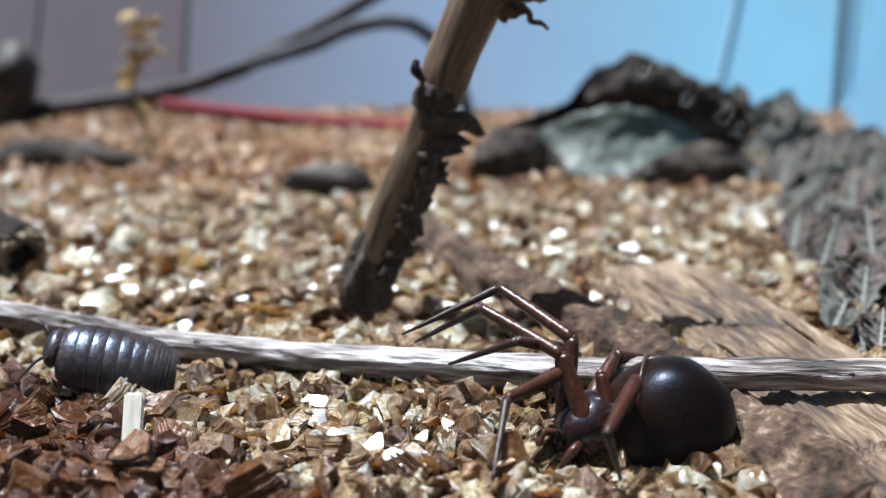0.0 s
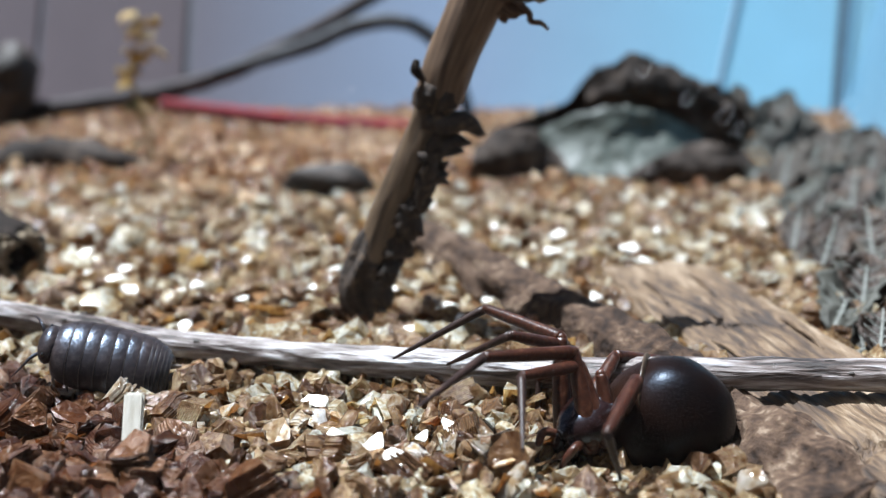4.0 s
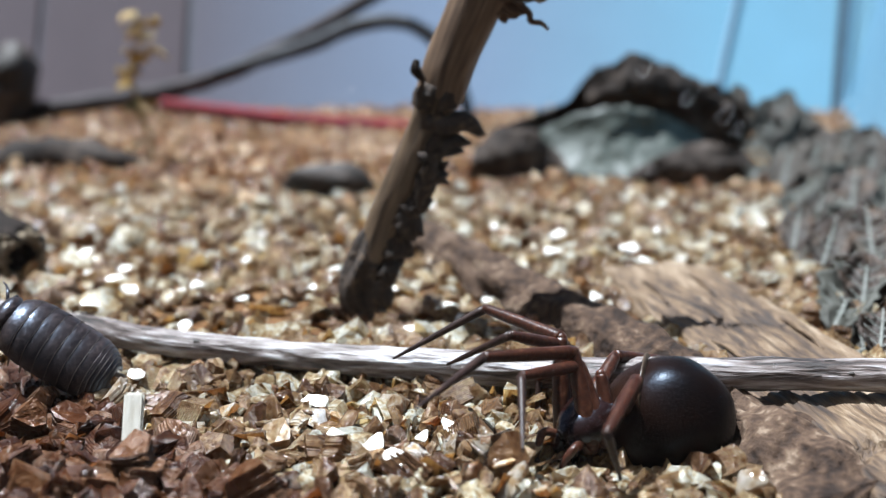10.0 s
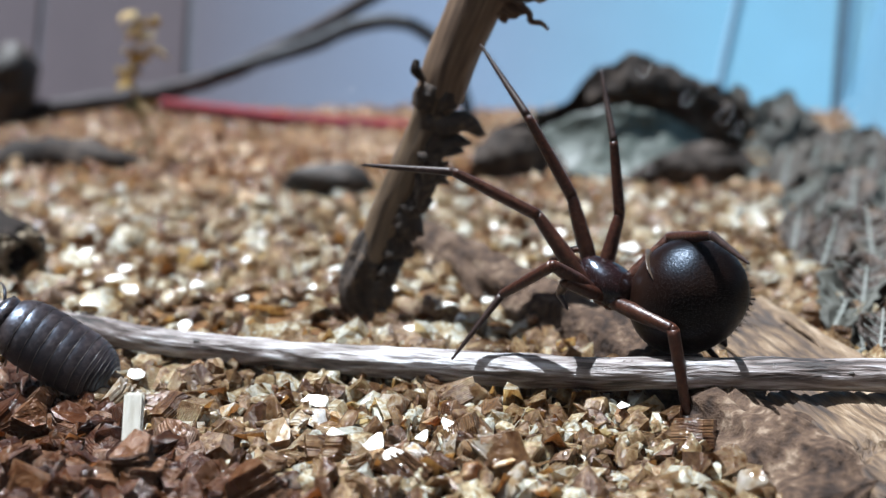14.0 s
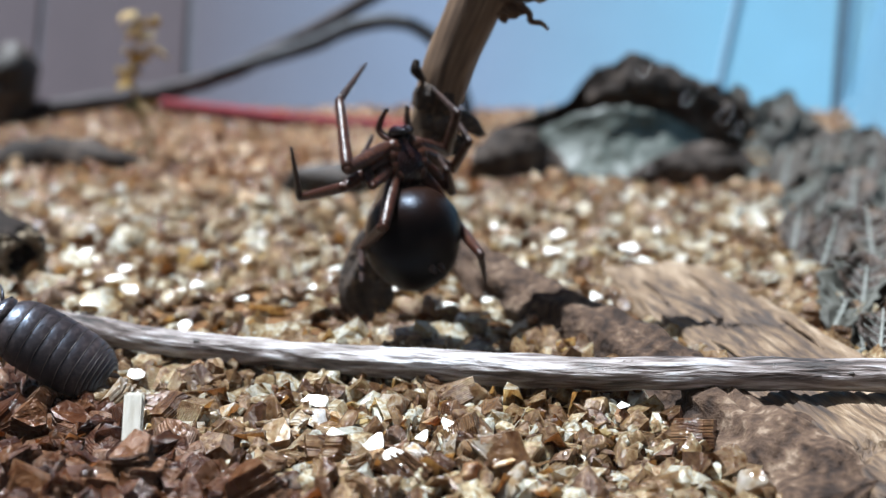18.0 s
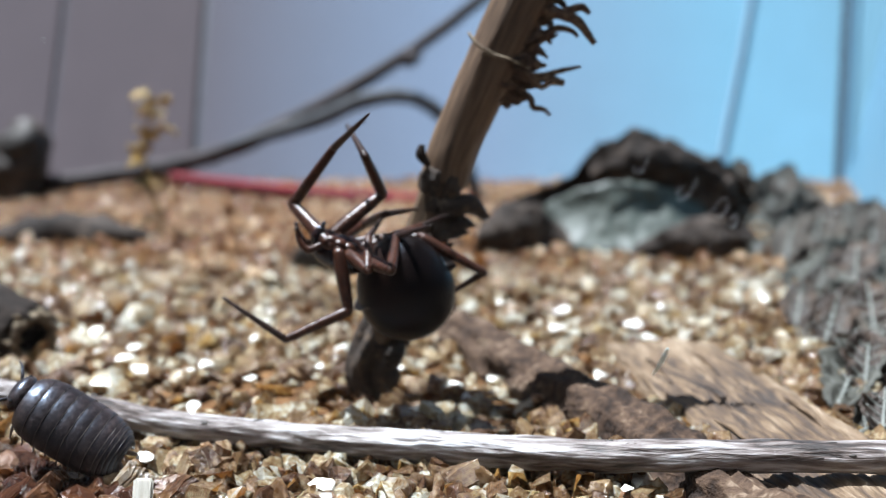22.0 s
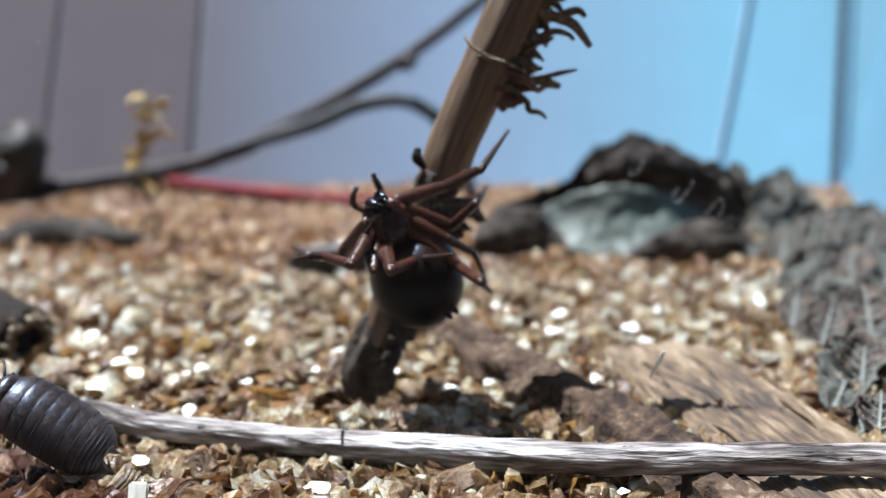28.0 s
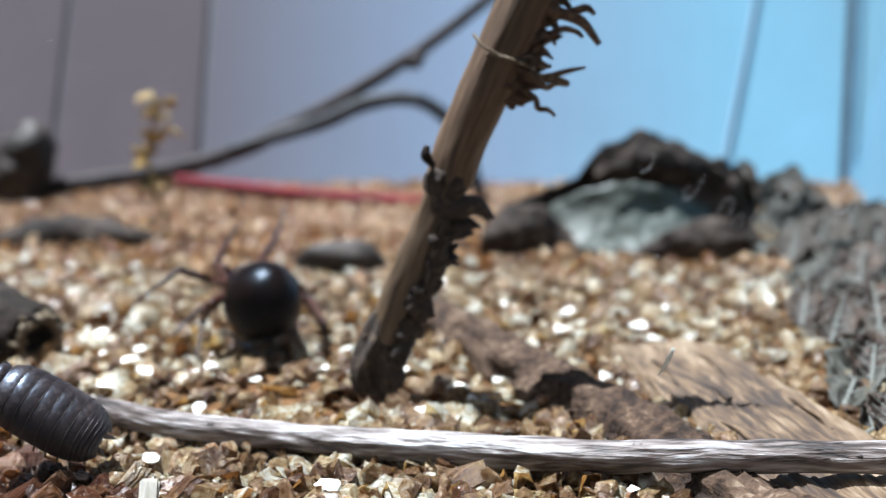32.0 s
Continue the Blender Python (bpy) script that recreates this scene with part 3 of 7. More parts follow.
def branch():
    log = empty("smooth_branch", pose(0, 0, 0), "brown barked branch half sunk in the gravel", "branch")
    part("bark", tube([(-7, 147, 0.4), (-1.8, 137, 0.2), (6.1, 118.2, -0.2), (12.3, 104.2, 0.0), (19.3, 88.5, -0.9), (24.2, 75.6, -2.4), (27.4, 65.4, -3.4)],
                      [2.6, 3.4, 3.3, 3.3, 3.5, 4.4, 4.8], 44, 200, rough=0.3, ridges=0.22, seed=21), LOG, log)
    part("broken_end", tube([(-8.4, 150, -0.6), (-7, 147.6, 0.4), (-4.6, 143, 0.6), (-2.2, 138, 0.2)], [0.9, 2.6, 3.2, 2.4], 16, 18, rough=0.5, ridges=0.3, seed=2), LEAF_GREY, log, "greyed ragged broken end")
    return log


branch()


def wood_slab():
    slab = empty("weathered_slab", pose(0.0300, 0.0945, -0.0004, 0, 0, 9), "flat weathered grey brown piece of wood sunk in gravel", "wood")

    def top(x, y):
        z = 1.7 + 0.35 * noise.noise((x * 0.9, y * 0.05, 1)) + 0.25 * noise.noise((x * 2.5, y * 0.12, 3)) + 0.3 * noise.noise((x * 0.3, y * 0.3, 7))
        z += -0.05 * abs(x) ** 1.5 * 0.25
        ring = math.hypot((x + 1.0) * 0.9, y + 28.5) - 5.5
        z -= 1.1 * math.exp(-(ring / 0.8) ** 2)
        return z if abs(x) < 6.4 else -1.6

    part("board", grid_sheet(-6.6, 6.6, -30, 30, 60, 150, top), SLAB, slab)
    for x, y, turn in ((-4.6, 18, 4), (-2.2, 8, -3), (1.5, 20, 2), (4.0, 2, 3), (-5.0, -4, 0)):
        part("splinter", tube([(x, y - 5, 1.7), (x + 0.3, y, 2.1), (x + 0.1 * turn, y + 5, 1.7)], [0.1, 0.42, 0.1], 8, 14, rough=0.4, seed=x, flat=0.5), SLAB, slab)
    for x, y, r in ((-1.5, 6, 0.6), (2.4, 11, 0.45), (-3.4, -2, 0.5), (1.0, -9, 0.4), (3.6, 4, 0.35), (-0.6, 15, 0.4)):
        part("pit", ball(x, y, top(x, y) + 0.02, r, 14, flat=0.16), DARK, slab, "dark rotted pit")
    return slab


wood_slab()


def hollow_reed():
    reed = empty("hollow_stem", pose(0, 0, 0), "short dark hollow stem with an open cut end", "stem")
    bm = bmesh.new()
    ahead = Vector((-0.78, 0.58, 0.20)).normalized()
    side = ahead.cross(Vector((0, 0, 1))).normalized()
    up = side.cross(ahead)
    base = Vector((-50.2, 124, 2.1))
    loops = []
    spans = [(6, 1.7), (1.5, 1.9), (0.2, 2.1), (0.0, 2.9), (0.5, 3.6)] + [(0.8 + 1.2 * k, 3.75 - 0.01 * k) for k in range(24)]
    for k, (d, r) in enumerate(spans):
        loop = []
        for j in range(52):
            a = 2 * math.pi * j / 52
            n = 1 + 0.10 * noise.noise((math.cos(a) * 3, math.sin(a) * 3, d * 0.25)) + 0.10 * noise.noise((math.cos(a) * 9, math.sin(a) * 9, d * 0.08))
            jag = 1.6 * noise.noise((math.cos(a) * 5, math.sin(a) * 5, 9)) if 1 < k < 5 else 0
            loop.append(bm.verts.new((base + ahead * (d + jag) + (side * math.cos(a) + up * math.sin(a)) * r * n) * MM))
        loops.append(loop)
    for a, b in zip(loops, loops[1:]):
        for j in range(52):
            bm.faces.new((a[j], a[(j + 1) % 52], b[(j + 1) % 52], b[j]))
    bm.faces.new(loops[0])
    bmesh.ops.recalc_face_normals(bm, faces=bm.faces)
    part("bark", bm, REED, reed)
    ring = [base - ahead * 0.15 + (side * math.cos(k * math.pi / 8) + up * math.sin(k * math.pi / 8)) * 2.5 for k in range(17)]
    part("cut_rim", tube(ring, [0.4, 0.6, 0.35, 0.55, 0.4], 12, 80, rough=1.0, seed=4), PITH_PALE, reed, "pale crumbling rim of the cut end")
    rng = random.Random(2)
    for i in range(64):
        a = rng.uniform(0, 6.28)
        p = base + (side * math.cos(a) + up * math.sin(a)) * rng.uniform(2.0, 3.4) + ahead * rng.uniform(-0.5, 0.3)
        q = p + Vector((rng.uniform(-0.7, 0.7), rng.uniform(-0.8, 0), rng.uniform(-0.6, 0.6)))
        part("pith_fibre", tube([p, (p + q) / 2 + Vector((0.1, 0, 0.15)), q], [0.28, 0.2, 0.1], 6, 6, rough=0.4, seed=i), PITH_PALE, reed, "pale torn pith fibre")
    return reed


hollow_reed()

husk = empty("bark_scrap", pose(0.0110, 0.0968, 0.0003), "dark curled scrap of bark beside the branch", "bark")
part("blade", leaf_sheet(1.4, 1.8, 1.2, 0.10, 0.25, 4, 14, 12, 0.2), LOG, husk).matrix_basis = pose(0, 0, 0, 70, 20, 10)
straw = empty("straw_fragment", pose(-0.0222, 0.0706, 0.0, -24, 2, 4), "pale straight scrap of straw poking from gravel", "straw")
part("blade", box(-0.72, 0.72, -0.2, 0.2, -1.0, 4.9, 0.15), STRAW, straw, "", False)


# sliver built in place of a blue glint on the wood
splinter = empty("glint_sliver", pose(0, 0, 0), "shiny pale blue sliver standing in for a glint on the wood", "splinter")
GLINT_BLUE = material("blue_glint", [(0, (0.55, 0.78, 0.80)), (1, (0.85, 0.95, 0.95))], 0.15, grain=(400, 2500), bump=0.3, coat=1.0)
part("blade", tube([(0, 0, -1.7), (0.1, 0, -0.6), (0.05, 0, 0.8), (-0.05, 0, 1.7)], [0.05, 0.34, 0.42, 0.2], 8, 12, rough=0.2, seed=3, flat=0.25), GLINT_BLUE, splinter)


# ---- far part of the tank ----
def far_twig():
    twig = empty("forked_twig", pose(0, 0.288, 0), "long grey twig lying across the back of the tank", "twig")
    part("stem", tube([(-150, 0, -1), (-119, 0, 2.0), (-95, 0, 5.0), (-73, 0, 8.6), (-57, 0, 13), (-45.5, 0, 18.6), (-31.5, 0, 25.6), (-10, 0, 38.2), (9, 0, 52), (24, 0, 63.5)],
                      [2.4, 2.4, 2.4, 2.3, 2.3, 2.2, 2.1, 1.8, 1.6, 1.5], 14, 80, rough=0.15, seed=31), STEM_GREY, twig)
    part("knot", tube([(-12.6, -0.6, 35.2), (-10, -0.6, 36.4), (-7.4, -0.6, 38.0)], [1.2, 2.9, 1.2], 14, 12, rough=0.3, seed=2), STEM_GREY, twig, "swollen bud on the twig")
    part("fork", tube([(-60, -2.5, 13), (-46, -3, 17.0), (-33.6, -3, 20.8), (-24, -3, 25.0), (-12.6, -3, 26.6), (-3.4, -3, 22.8), (3.4, -3, 13.5), (7, -3, 1.6), (8, -3, -3)],
                      [1.3, 1.9, 2.1, 2.1, 2.0, 1.9, 1.7, 1.5, 1.4], 12, 64, rough=0.1, seed=33), TUBE_DARK, twig, "dark arching side shoot")
    return twig


far_twig()
red = tagged(part("red_stem", tube([(-74, 283, 5.2), (-50, 280, 2.6), (-30, 276, 1.2), (-10, 270, 0.6), (6, 266, 0.4)], [1.7, 1.9, 1.9, 1.8, 1.6], 12, 40, rough=0.1, seed=12), RED),
             "red plant stem lying on the gravel", "stem")
lump = tagged(part("dark_lump", tube([(-128, 284, -2), (-119, 284, 4), (-114.5, 284, 11), (-113, 284, 17), (-114, 284, 21)], [7, 8.5, 8.2, 6.5, 2], 20, 20, rough=0.3, seed=14), DARK),
              "black rounded lump of rotten wood at the back wall", "wood")
clod = tagged(part("dark_clod", tube([(-27, 181, 0.4), (-24, 180, 1.9), (-19.5, 180, 2.3), (-15, 181, 1.7), (-12, 182, 0.2)], [1.2, 2.6, 2.9, 2.3, 0.8], 16, 18, rough=0.4, seed=15), DARK),
              "small dark clod of earth on the gravel", "clod")
scrap = tagged(part("bark_piece", tube([(-96, 214, -1), (-86, 212, 1.0), (-74, 210, 1.6), (-64, 210, 0.6), (-56, 210, -1)], [1, 3.4, 3.8, 3, 0.8], 16, 24, rough=0.45, seed=16), LEAF_DARK),
               "dark bark piece lying on the gravel", "bark")


def golden_sprig():
    sprig = empty("dry_sprig", pose(-0.0615, 0.216, 0), "golden dry sprig with papery husks standing in gravel", "plant")
    part("stalk", tube([(2.5, 0, -2), (2.0, 0, 5), (0.6, 0, 10), (-0.6, 0, 17), (1.0, 0, 24), (2.2, 0, 29)], [0.5, 0.45, 0.4, 0.4, 0.35, 0.2], 8, 30, rough=0.2), GOLD, sprig)
    rng = random.Random(7)
    for z, dx in ((29.6, 0.4), (28.6, 1.2), (27.6, 0.6), (27.0, 2.4), (26.4, 3.6), (25.6, 1.0), (25.0, 2.2), (23.6, 0.8), (22.6, 2.6), (21.6, 3.6), (20.6, 0.2), (19.4, -1.0), (18.4, -2.2),
                  (17.4, -3.2), (17.0, -1.4), (16.0, -2.6), (15.4, -1.2), (11.0, 0.2), (10.4, 2.4), (10.0, -1.6), (9.6, 4.0), (9.0, 5.6), (8.6, 0.8), (6.0, 2.0), (4.0, 1.6)):
        husk_part = part("husk", leaf_sheet(rng.uniform(3.2, 5.0), rng.uniform(2.4, 3.8), 1.1, 0.12, 0.1, z, 8, 6, 0.15), GOLD, sprig)
        husk_part.matrix_basis = pose(dx * MM, rng.uniform(-1, 1) * MM, z * MM, rng.uniform(-40, 60), rng.uniform(-50, 50), rng.uniform(0, 360))
    return sprig


golden_sprig()


def standing_sheet(stations, seed, rough=0.6, ragged=0.8, cols=64, rows=14, thick=0.35, bow=2.0, lean=0.0):
    """A dead leaf on edge: stations are (x, y, foot height, top height) in millimetres; it bows, crumples and has a ragged top."""
    bm = bmesh.new()
    xs = [p[0] for p in stations]
    skins = []
    for skin in (0, 1):
        table_rows = []
        for i in range(cols + 1):
            x = xs[0] + (xs[-1] - xs[0]) * i / cols
            y, low, high = (float(np.interp(x, xs, [p[k] for p in stations])) for k in (1, 2, 3))
            high += ragged * (noise.noise((x * 0.35, seed, 1)) + 0.8 * noise.noise((x * 1.1, seed, 2)))
            row = []
            for j in range(rows + 1):
                v = j / rows
                z = low + (high - low) * v
                d = bow * math.sin(math.pi * v) + lean * v + rough * (2 * noise.noise((x * 0.12, z * 0.15, seed)) + noise.noise((x * 0.4, z * 0.5, seed + 5)))
                row.append(bm.verts.new(Vector((x + 0.5 * rough * noise.noise((x * 0.3, z * 0.4, seed + 8)), y + d + skin * thick, z)) * MM))
            table_rows.append(row)
        skins.append(table_rows)
    for k, sk in enumerate(skins):
        for a, b in zip(sk, sk[1:]):
            for j in range(rows):
                bm.faces.new((a[j], b[j], b[j + 1], a[j + 1]) if k == 0 else (a[j], a[j + 1], b[j + 1], b[j]))
    front, rear = skins
    rim = [(i, 0) for i in range(cols)] + [(cols, j) for j in range(rows)] + [(i, rows) for i in range(cols, 0, -1)] + [(0, j) for j in range(rows, 0, -1)]
    for (i, j), (k, m) in zip(rim, rim[1:] + rim[:1]):
        bm.faces.new((front[i][j], front[k][m], rear[k][m], rear[i][j]))
    bmesh.ops.recalc_face_normals(bm, faces=bm.faces)
    return bm


def curled_leaf():
    leaf = empty("curled_leaf", pose(0, 0.200, 0), "big curled dead leaf, black outside with pale green underside", "leaf")
    part("outer_blade", standing_sheet([(6, 3, -1, 5), (14.6, 5, -1, 9.6), (24, 8, -1, 12.6), (27.5, 9, -1, 17.8), (37.2, 10, -1, 22.2), (45, 10, -1, 19.2), (56.6, 9, -1, 14), (60, 8, -1, 8)], 1, 1.4, 1.6), LEAF_DARK, leaf, "black outer side of the leaf")
    part("pale_fold", standing_sheet([(18.5, -4, 1.5, 8), (26, -6, 0.2, 11.5), (34, -7, -0.6, 12.8), (42, -6, 1.0, 11), (49, -4, 3, 7.5)], 3, 0.6, 0.6, bow=1.5, lean=7.0), LEAF_PALE, leaf, "pale grey green underside")
    part("curled_rim", standing_sheet([(33, -9, -0.8, 1.0), (39, -10, -0.8, 5.0), (47, -9.5, -0.8, 7.4), (57, -8, -0.8, 4.4)], 5, 0.9, 0.6, 40, 10, bow=-1.5), LEAF_DARK, leaf, "black curled rim")
    part("curled_rim", standing_sheet([(5, -3, -0.8, 4), (10, -4, -0.8, 9.6), (17, -4, -0.8, 8.6), (24, -4, -0.8, 1.6)], 6, 1.0, 0.6, 40, 10, bow=-2.0), LEAF_DARK, leaf, "black curled rim")
    part("top_fold", standing_sheet([(27, 3, 11.5, 16), (36, 2.5, 13.5, 21), (45, 3, 11.8, 18), (55, 4, 7.5, 13)], 9, 1.1, 1.2, 40, 10, bow=-1.0), LEAF_DARK, leaf, "black folded top edge")
    return leaf


curled_leaf()


def grey_leaf(base, tip, width, seed, turn=0.0, mat=None, label="dry crumpled grey green leaf leaning in a heap"):
    """A leaf from its foot to its tip, blade turned towards the open side of the tank."""
    a, b = Vector(base), Vector(tip)
    y = (b - a).normalized()
    face = Vector((-0.35 + turn, -0.8, 0.9))
    z = (face - y * face.dot(y)).normalized()
    m = Matrix((y.cross(z), y, z)).transposed().to_4x4()
    m.translation = a * MM
    leaf = empty("grey_leaf", m, label, "leaf", group="heap of dry leaves")
    length = (b - a).length
    part("blade", leaf_sheet(length, width, 0.75, 0.20, 0.48, seed, 36, 18, 0.11), mat or LEAF_GREY, leaf)
    part("midrib", tube([(0, 0, 0.3), (0, length * 0.5, 0.5), (0, length * 0.97, 0.3)], [0.22, 0.18, 0.08], 6, 14), VEIN, leaf, "paler midrib")
    for i in range(1, 5):
        for s in (-1, 1):
            y0 = length * i / 6
            part("side_vein", tube([(0, y0, 0.5), (s * width * 0.17, y0 + length * 0.09, 0.6), (s * width * 0.34, y0 + length * 0.15, 1.0)], [0.10, 0.08, 0.04], 5, 7), VEIN, leaf)
    return leaf


for row in (((61.0, 205.0, 4.2), (69.5, 216.0, 14.0), 9, 1, 0.1, LEAF_GREY), ((58.3, 208.0, 4.3), (58.6, 216.0, 15.7), 7, 2, -0.2, LEAF_TAUPE),
            ((63.5, 184.0, -0.1), (70.5, 198.0, 8.8), 10, 3, 0.1, LEAF_TAUPE), ((57.8, 163.0, -0.3), (69.3, 176.0, 4.6), 9, 4, 0.2, LEAF_GREY),
            ((51.6, 154.0, -0.3), (57.2, 166.0, 3.6), 6, 5, -0.3, LEAF_GREY), ((49.4, 138.0, -0.3), (61.4, 152.0, 1.9), 8, 6, 0.1, LEAF_GREY),
            ((38.9, 102.0, -0.3), (48.6, 119.0, 2.9), 7, 7, 0, LEAF_GREY), ((50.3, 117.0, -0.3), (50.9, 131.0, 1.5), 7, 8, 0.3, LEAF_TAUPE),
            ((38.1, 94.5, -0.3), (45.3, 101.0, 0.0), 5, 9, 0.1, LEAF_GREY), ((43.4, 95.0, -0.3), (46.4, 107.0, -0.1), 6, 10, -0.2, LEAF_GREY),
            ((61.7, 138.0, -0.3), (61.2, 150.0, 0.9), 9, 11, 0.2, LEAF_TAUPE), ((44.1, 126.0, -0.3), (52.8, 141.0, 0.2), 5, 12, -0.2, LEAF_TAUPE),
            ((56.8, 122.0, -0.3), (61.3, 138.0, 1.5), 9, 13, 0, LEAF_GREY), ((66.4, 158.0, -0.3), (74.4, 172.0, 4.7), 9, 14, 0.1, LEAF_GREY),
            ((64.0, 168.0, -0.3), (67.5, 182.0, 4.6), 7, 15, -0.1, LEAF_TAUPE), ((76.2, 165.0, -0.3), (82.0, 180.0, 5.9), 11, 16, 0, LEAF_GREY),
            ((61.7, 200.0, 0.3), (71.9, 214.0, 10.3), 8, 31, 0.1, LEAF_GREY), ((67.8, 205.0, -0.3), (76.4, 220.0, 8.0), 8, 32, -0.1, LEAF_TAUPE),
            ((68.5, 186.0, -0.3), (76.6, 202.0, 8.6), 9, 33, 0.2, LEAF_GREY), ((57.1, 178.0, -0.3), (62.3, 190.0, 6.7), 6, 34, -0.2, LEAF_TAUPE),
            ((55.1, 188.0, 0.2), (58.1, 198.0, 6.9), 5, 35, 0.2, LEAF_GREY), ((74.9, 185.0, -0.3), (80.4, 200.0, 8.8), 10, 36, 0, LEAF_TAUPE),
            ((56.7, 146.0, -0.3), (56.5, 158.0, 3.1), 6, 37, 0.2, LEAF_GREY), ((49.9, 122.0, -0.3), (57.4, 134.0, 1.6), 6, 38, -0.1, LEAF_GREY),
            ((43.2, 118.0, -0.3), (49.3, 126.0, -1.5), 4, 39, 0.1, LEAF_TAUPE),
            # dark leaves added where shade falls in the gaps of the heap
            ((45.6, 135.4, 0.0), (48.6, 142.6, 4.7), 5, 50, -0.3, LEAF_GAP_SHADE), ((46.1, 126.3, 0.0), (50.1, 133.5, 4.7), 6, 51, 0.2, LEAF_GAP_SHADE),
            ((53.1, 127.7, 0.0), (55.1, 137.3, 6.0), 9, 52, 0.0, LEAF_GAP_SHADE), ((43.5, 106.8, 0.0), (46.5, 114.0, 4.7), 6, 53, 0.3, LEAF_GAP_SHADE),
            ((62.4, 160.2, 0.0), (66.4, 169.8, 6.0), 8, 54, -0.3, LEAF_GAP_SHADE), ((66.9, 208.0, 8.0), (66.9, 215.2, 12.6), 6, 55, 0.2, LEAF_GAP_SHADE),
            ((64.4, 197.4, -0.0), (67.4, 204.6, 4.6), 5, 56, 0.0, LEAF_GAP_SHADE), ((51.3, 145.9, -0.0), (55.3, 153.1, 4.6), 5, 57, 0.3, LEAF_GAP_SHADE),
            ((51.0, 133.8, 0.0), (54.0, 141.0, 4.7), 6, 58, -0.3, LEAF_GAP_SHADE), ((39.9, 93.1, 0.0), (41.9, 97.9, 3.3), 5, 59, 0.2, LEAF_GAP_SHADE)):
    grey_leaf(*row)
grey_leaf((53.7, 188.0, 5.9), (57.6, 187.0, 3.5), 3.2, 21, 0.3, LEAF_TAN, "small orange tan dead leaf on the heap")


# ---- false widow spider ----
# lengths in millimetres: femur, knee and shin, foot segment, for the four pairs of legs from the front
LEG_SPANS = ((6.9, 7.8, 8.6), (5.7, 6.2, 6.8), (4.3, 4.5, 5.0), (6.3, 6.9, 7.2))
HIPS = ((1.35, 1.25), (1.65, 0.45), (1.6, -0.45), (1.25, -1.3))
WAIST = Vector((0, -2.75, 0.1))


def leg_segment(name, length, r0, r1, r2, mat, parent, knee=0.0, seed=0):
    """A limb segment along +z with a swelling, a joint ball and short hairs."""
    bm = tube([(0, 0, 0), (0, 0, length * 0.35), (0, 0, length * 0.75), (0, 0, length)], [r0, r1, (r1 + r2) / 2, r2], 12, 16, rough=0.06, seed=seed)
    if knee:
        ball(0, 0, 0, knee, 10, bm)
    rng = random.Random(seed)
    for i in range(int(length * 11)):
        z = rng.uniform(0.1, 0.97) * length
        a = rng.uniform(0, 6.28)
        out = Vector((math.cos(a), math.sin(a), 0.9))
        p = Vector((math.cos(a), math.sin(a), 0)) * min(r1, r2) * 0.9 + Vector((0, 0, z))
        s = Vector((-math.sin(a), math.cos(a), 0)) * 0.018
        tip = bm.verts.new((p + out * rng.uniform(0.25, 0.55)) * MM)
        b = [bm.verts.new((p + d) * MM) for d in (s, -s, Vector((0, 0, 0.04)))]
        for k in range(3):
            bm.faces.new((b[k], b[(k + 1) % 3], tip))
    return part(name, bm, mat, parent)


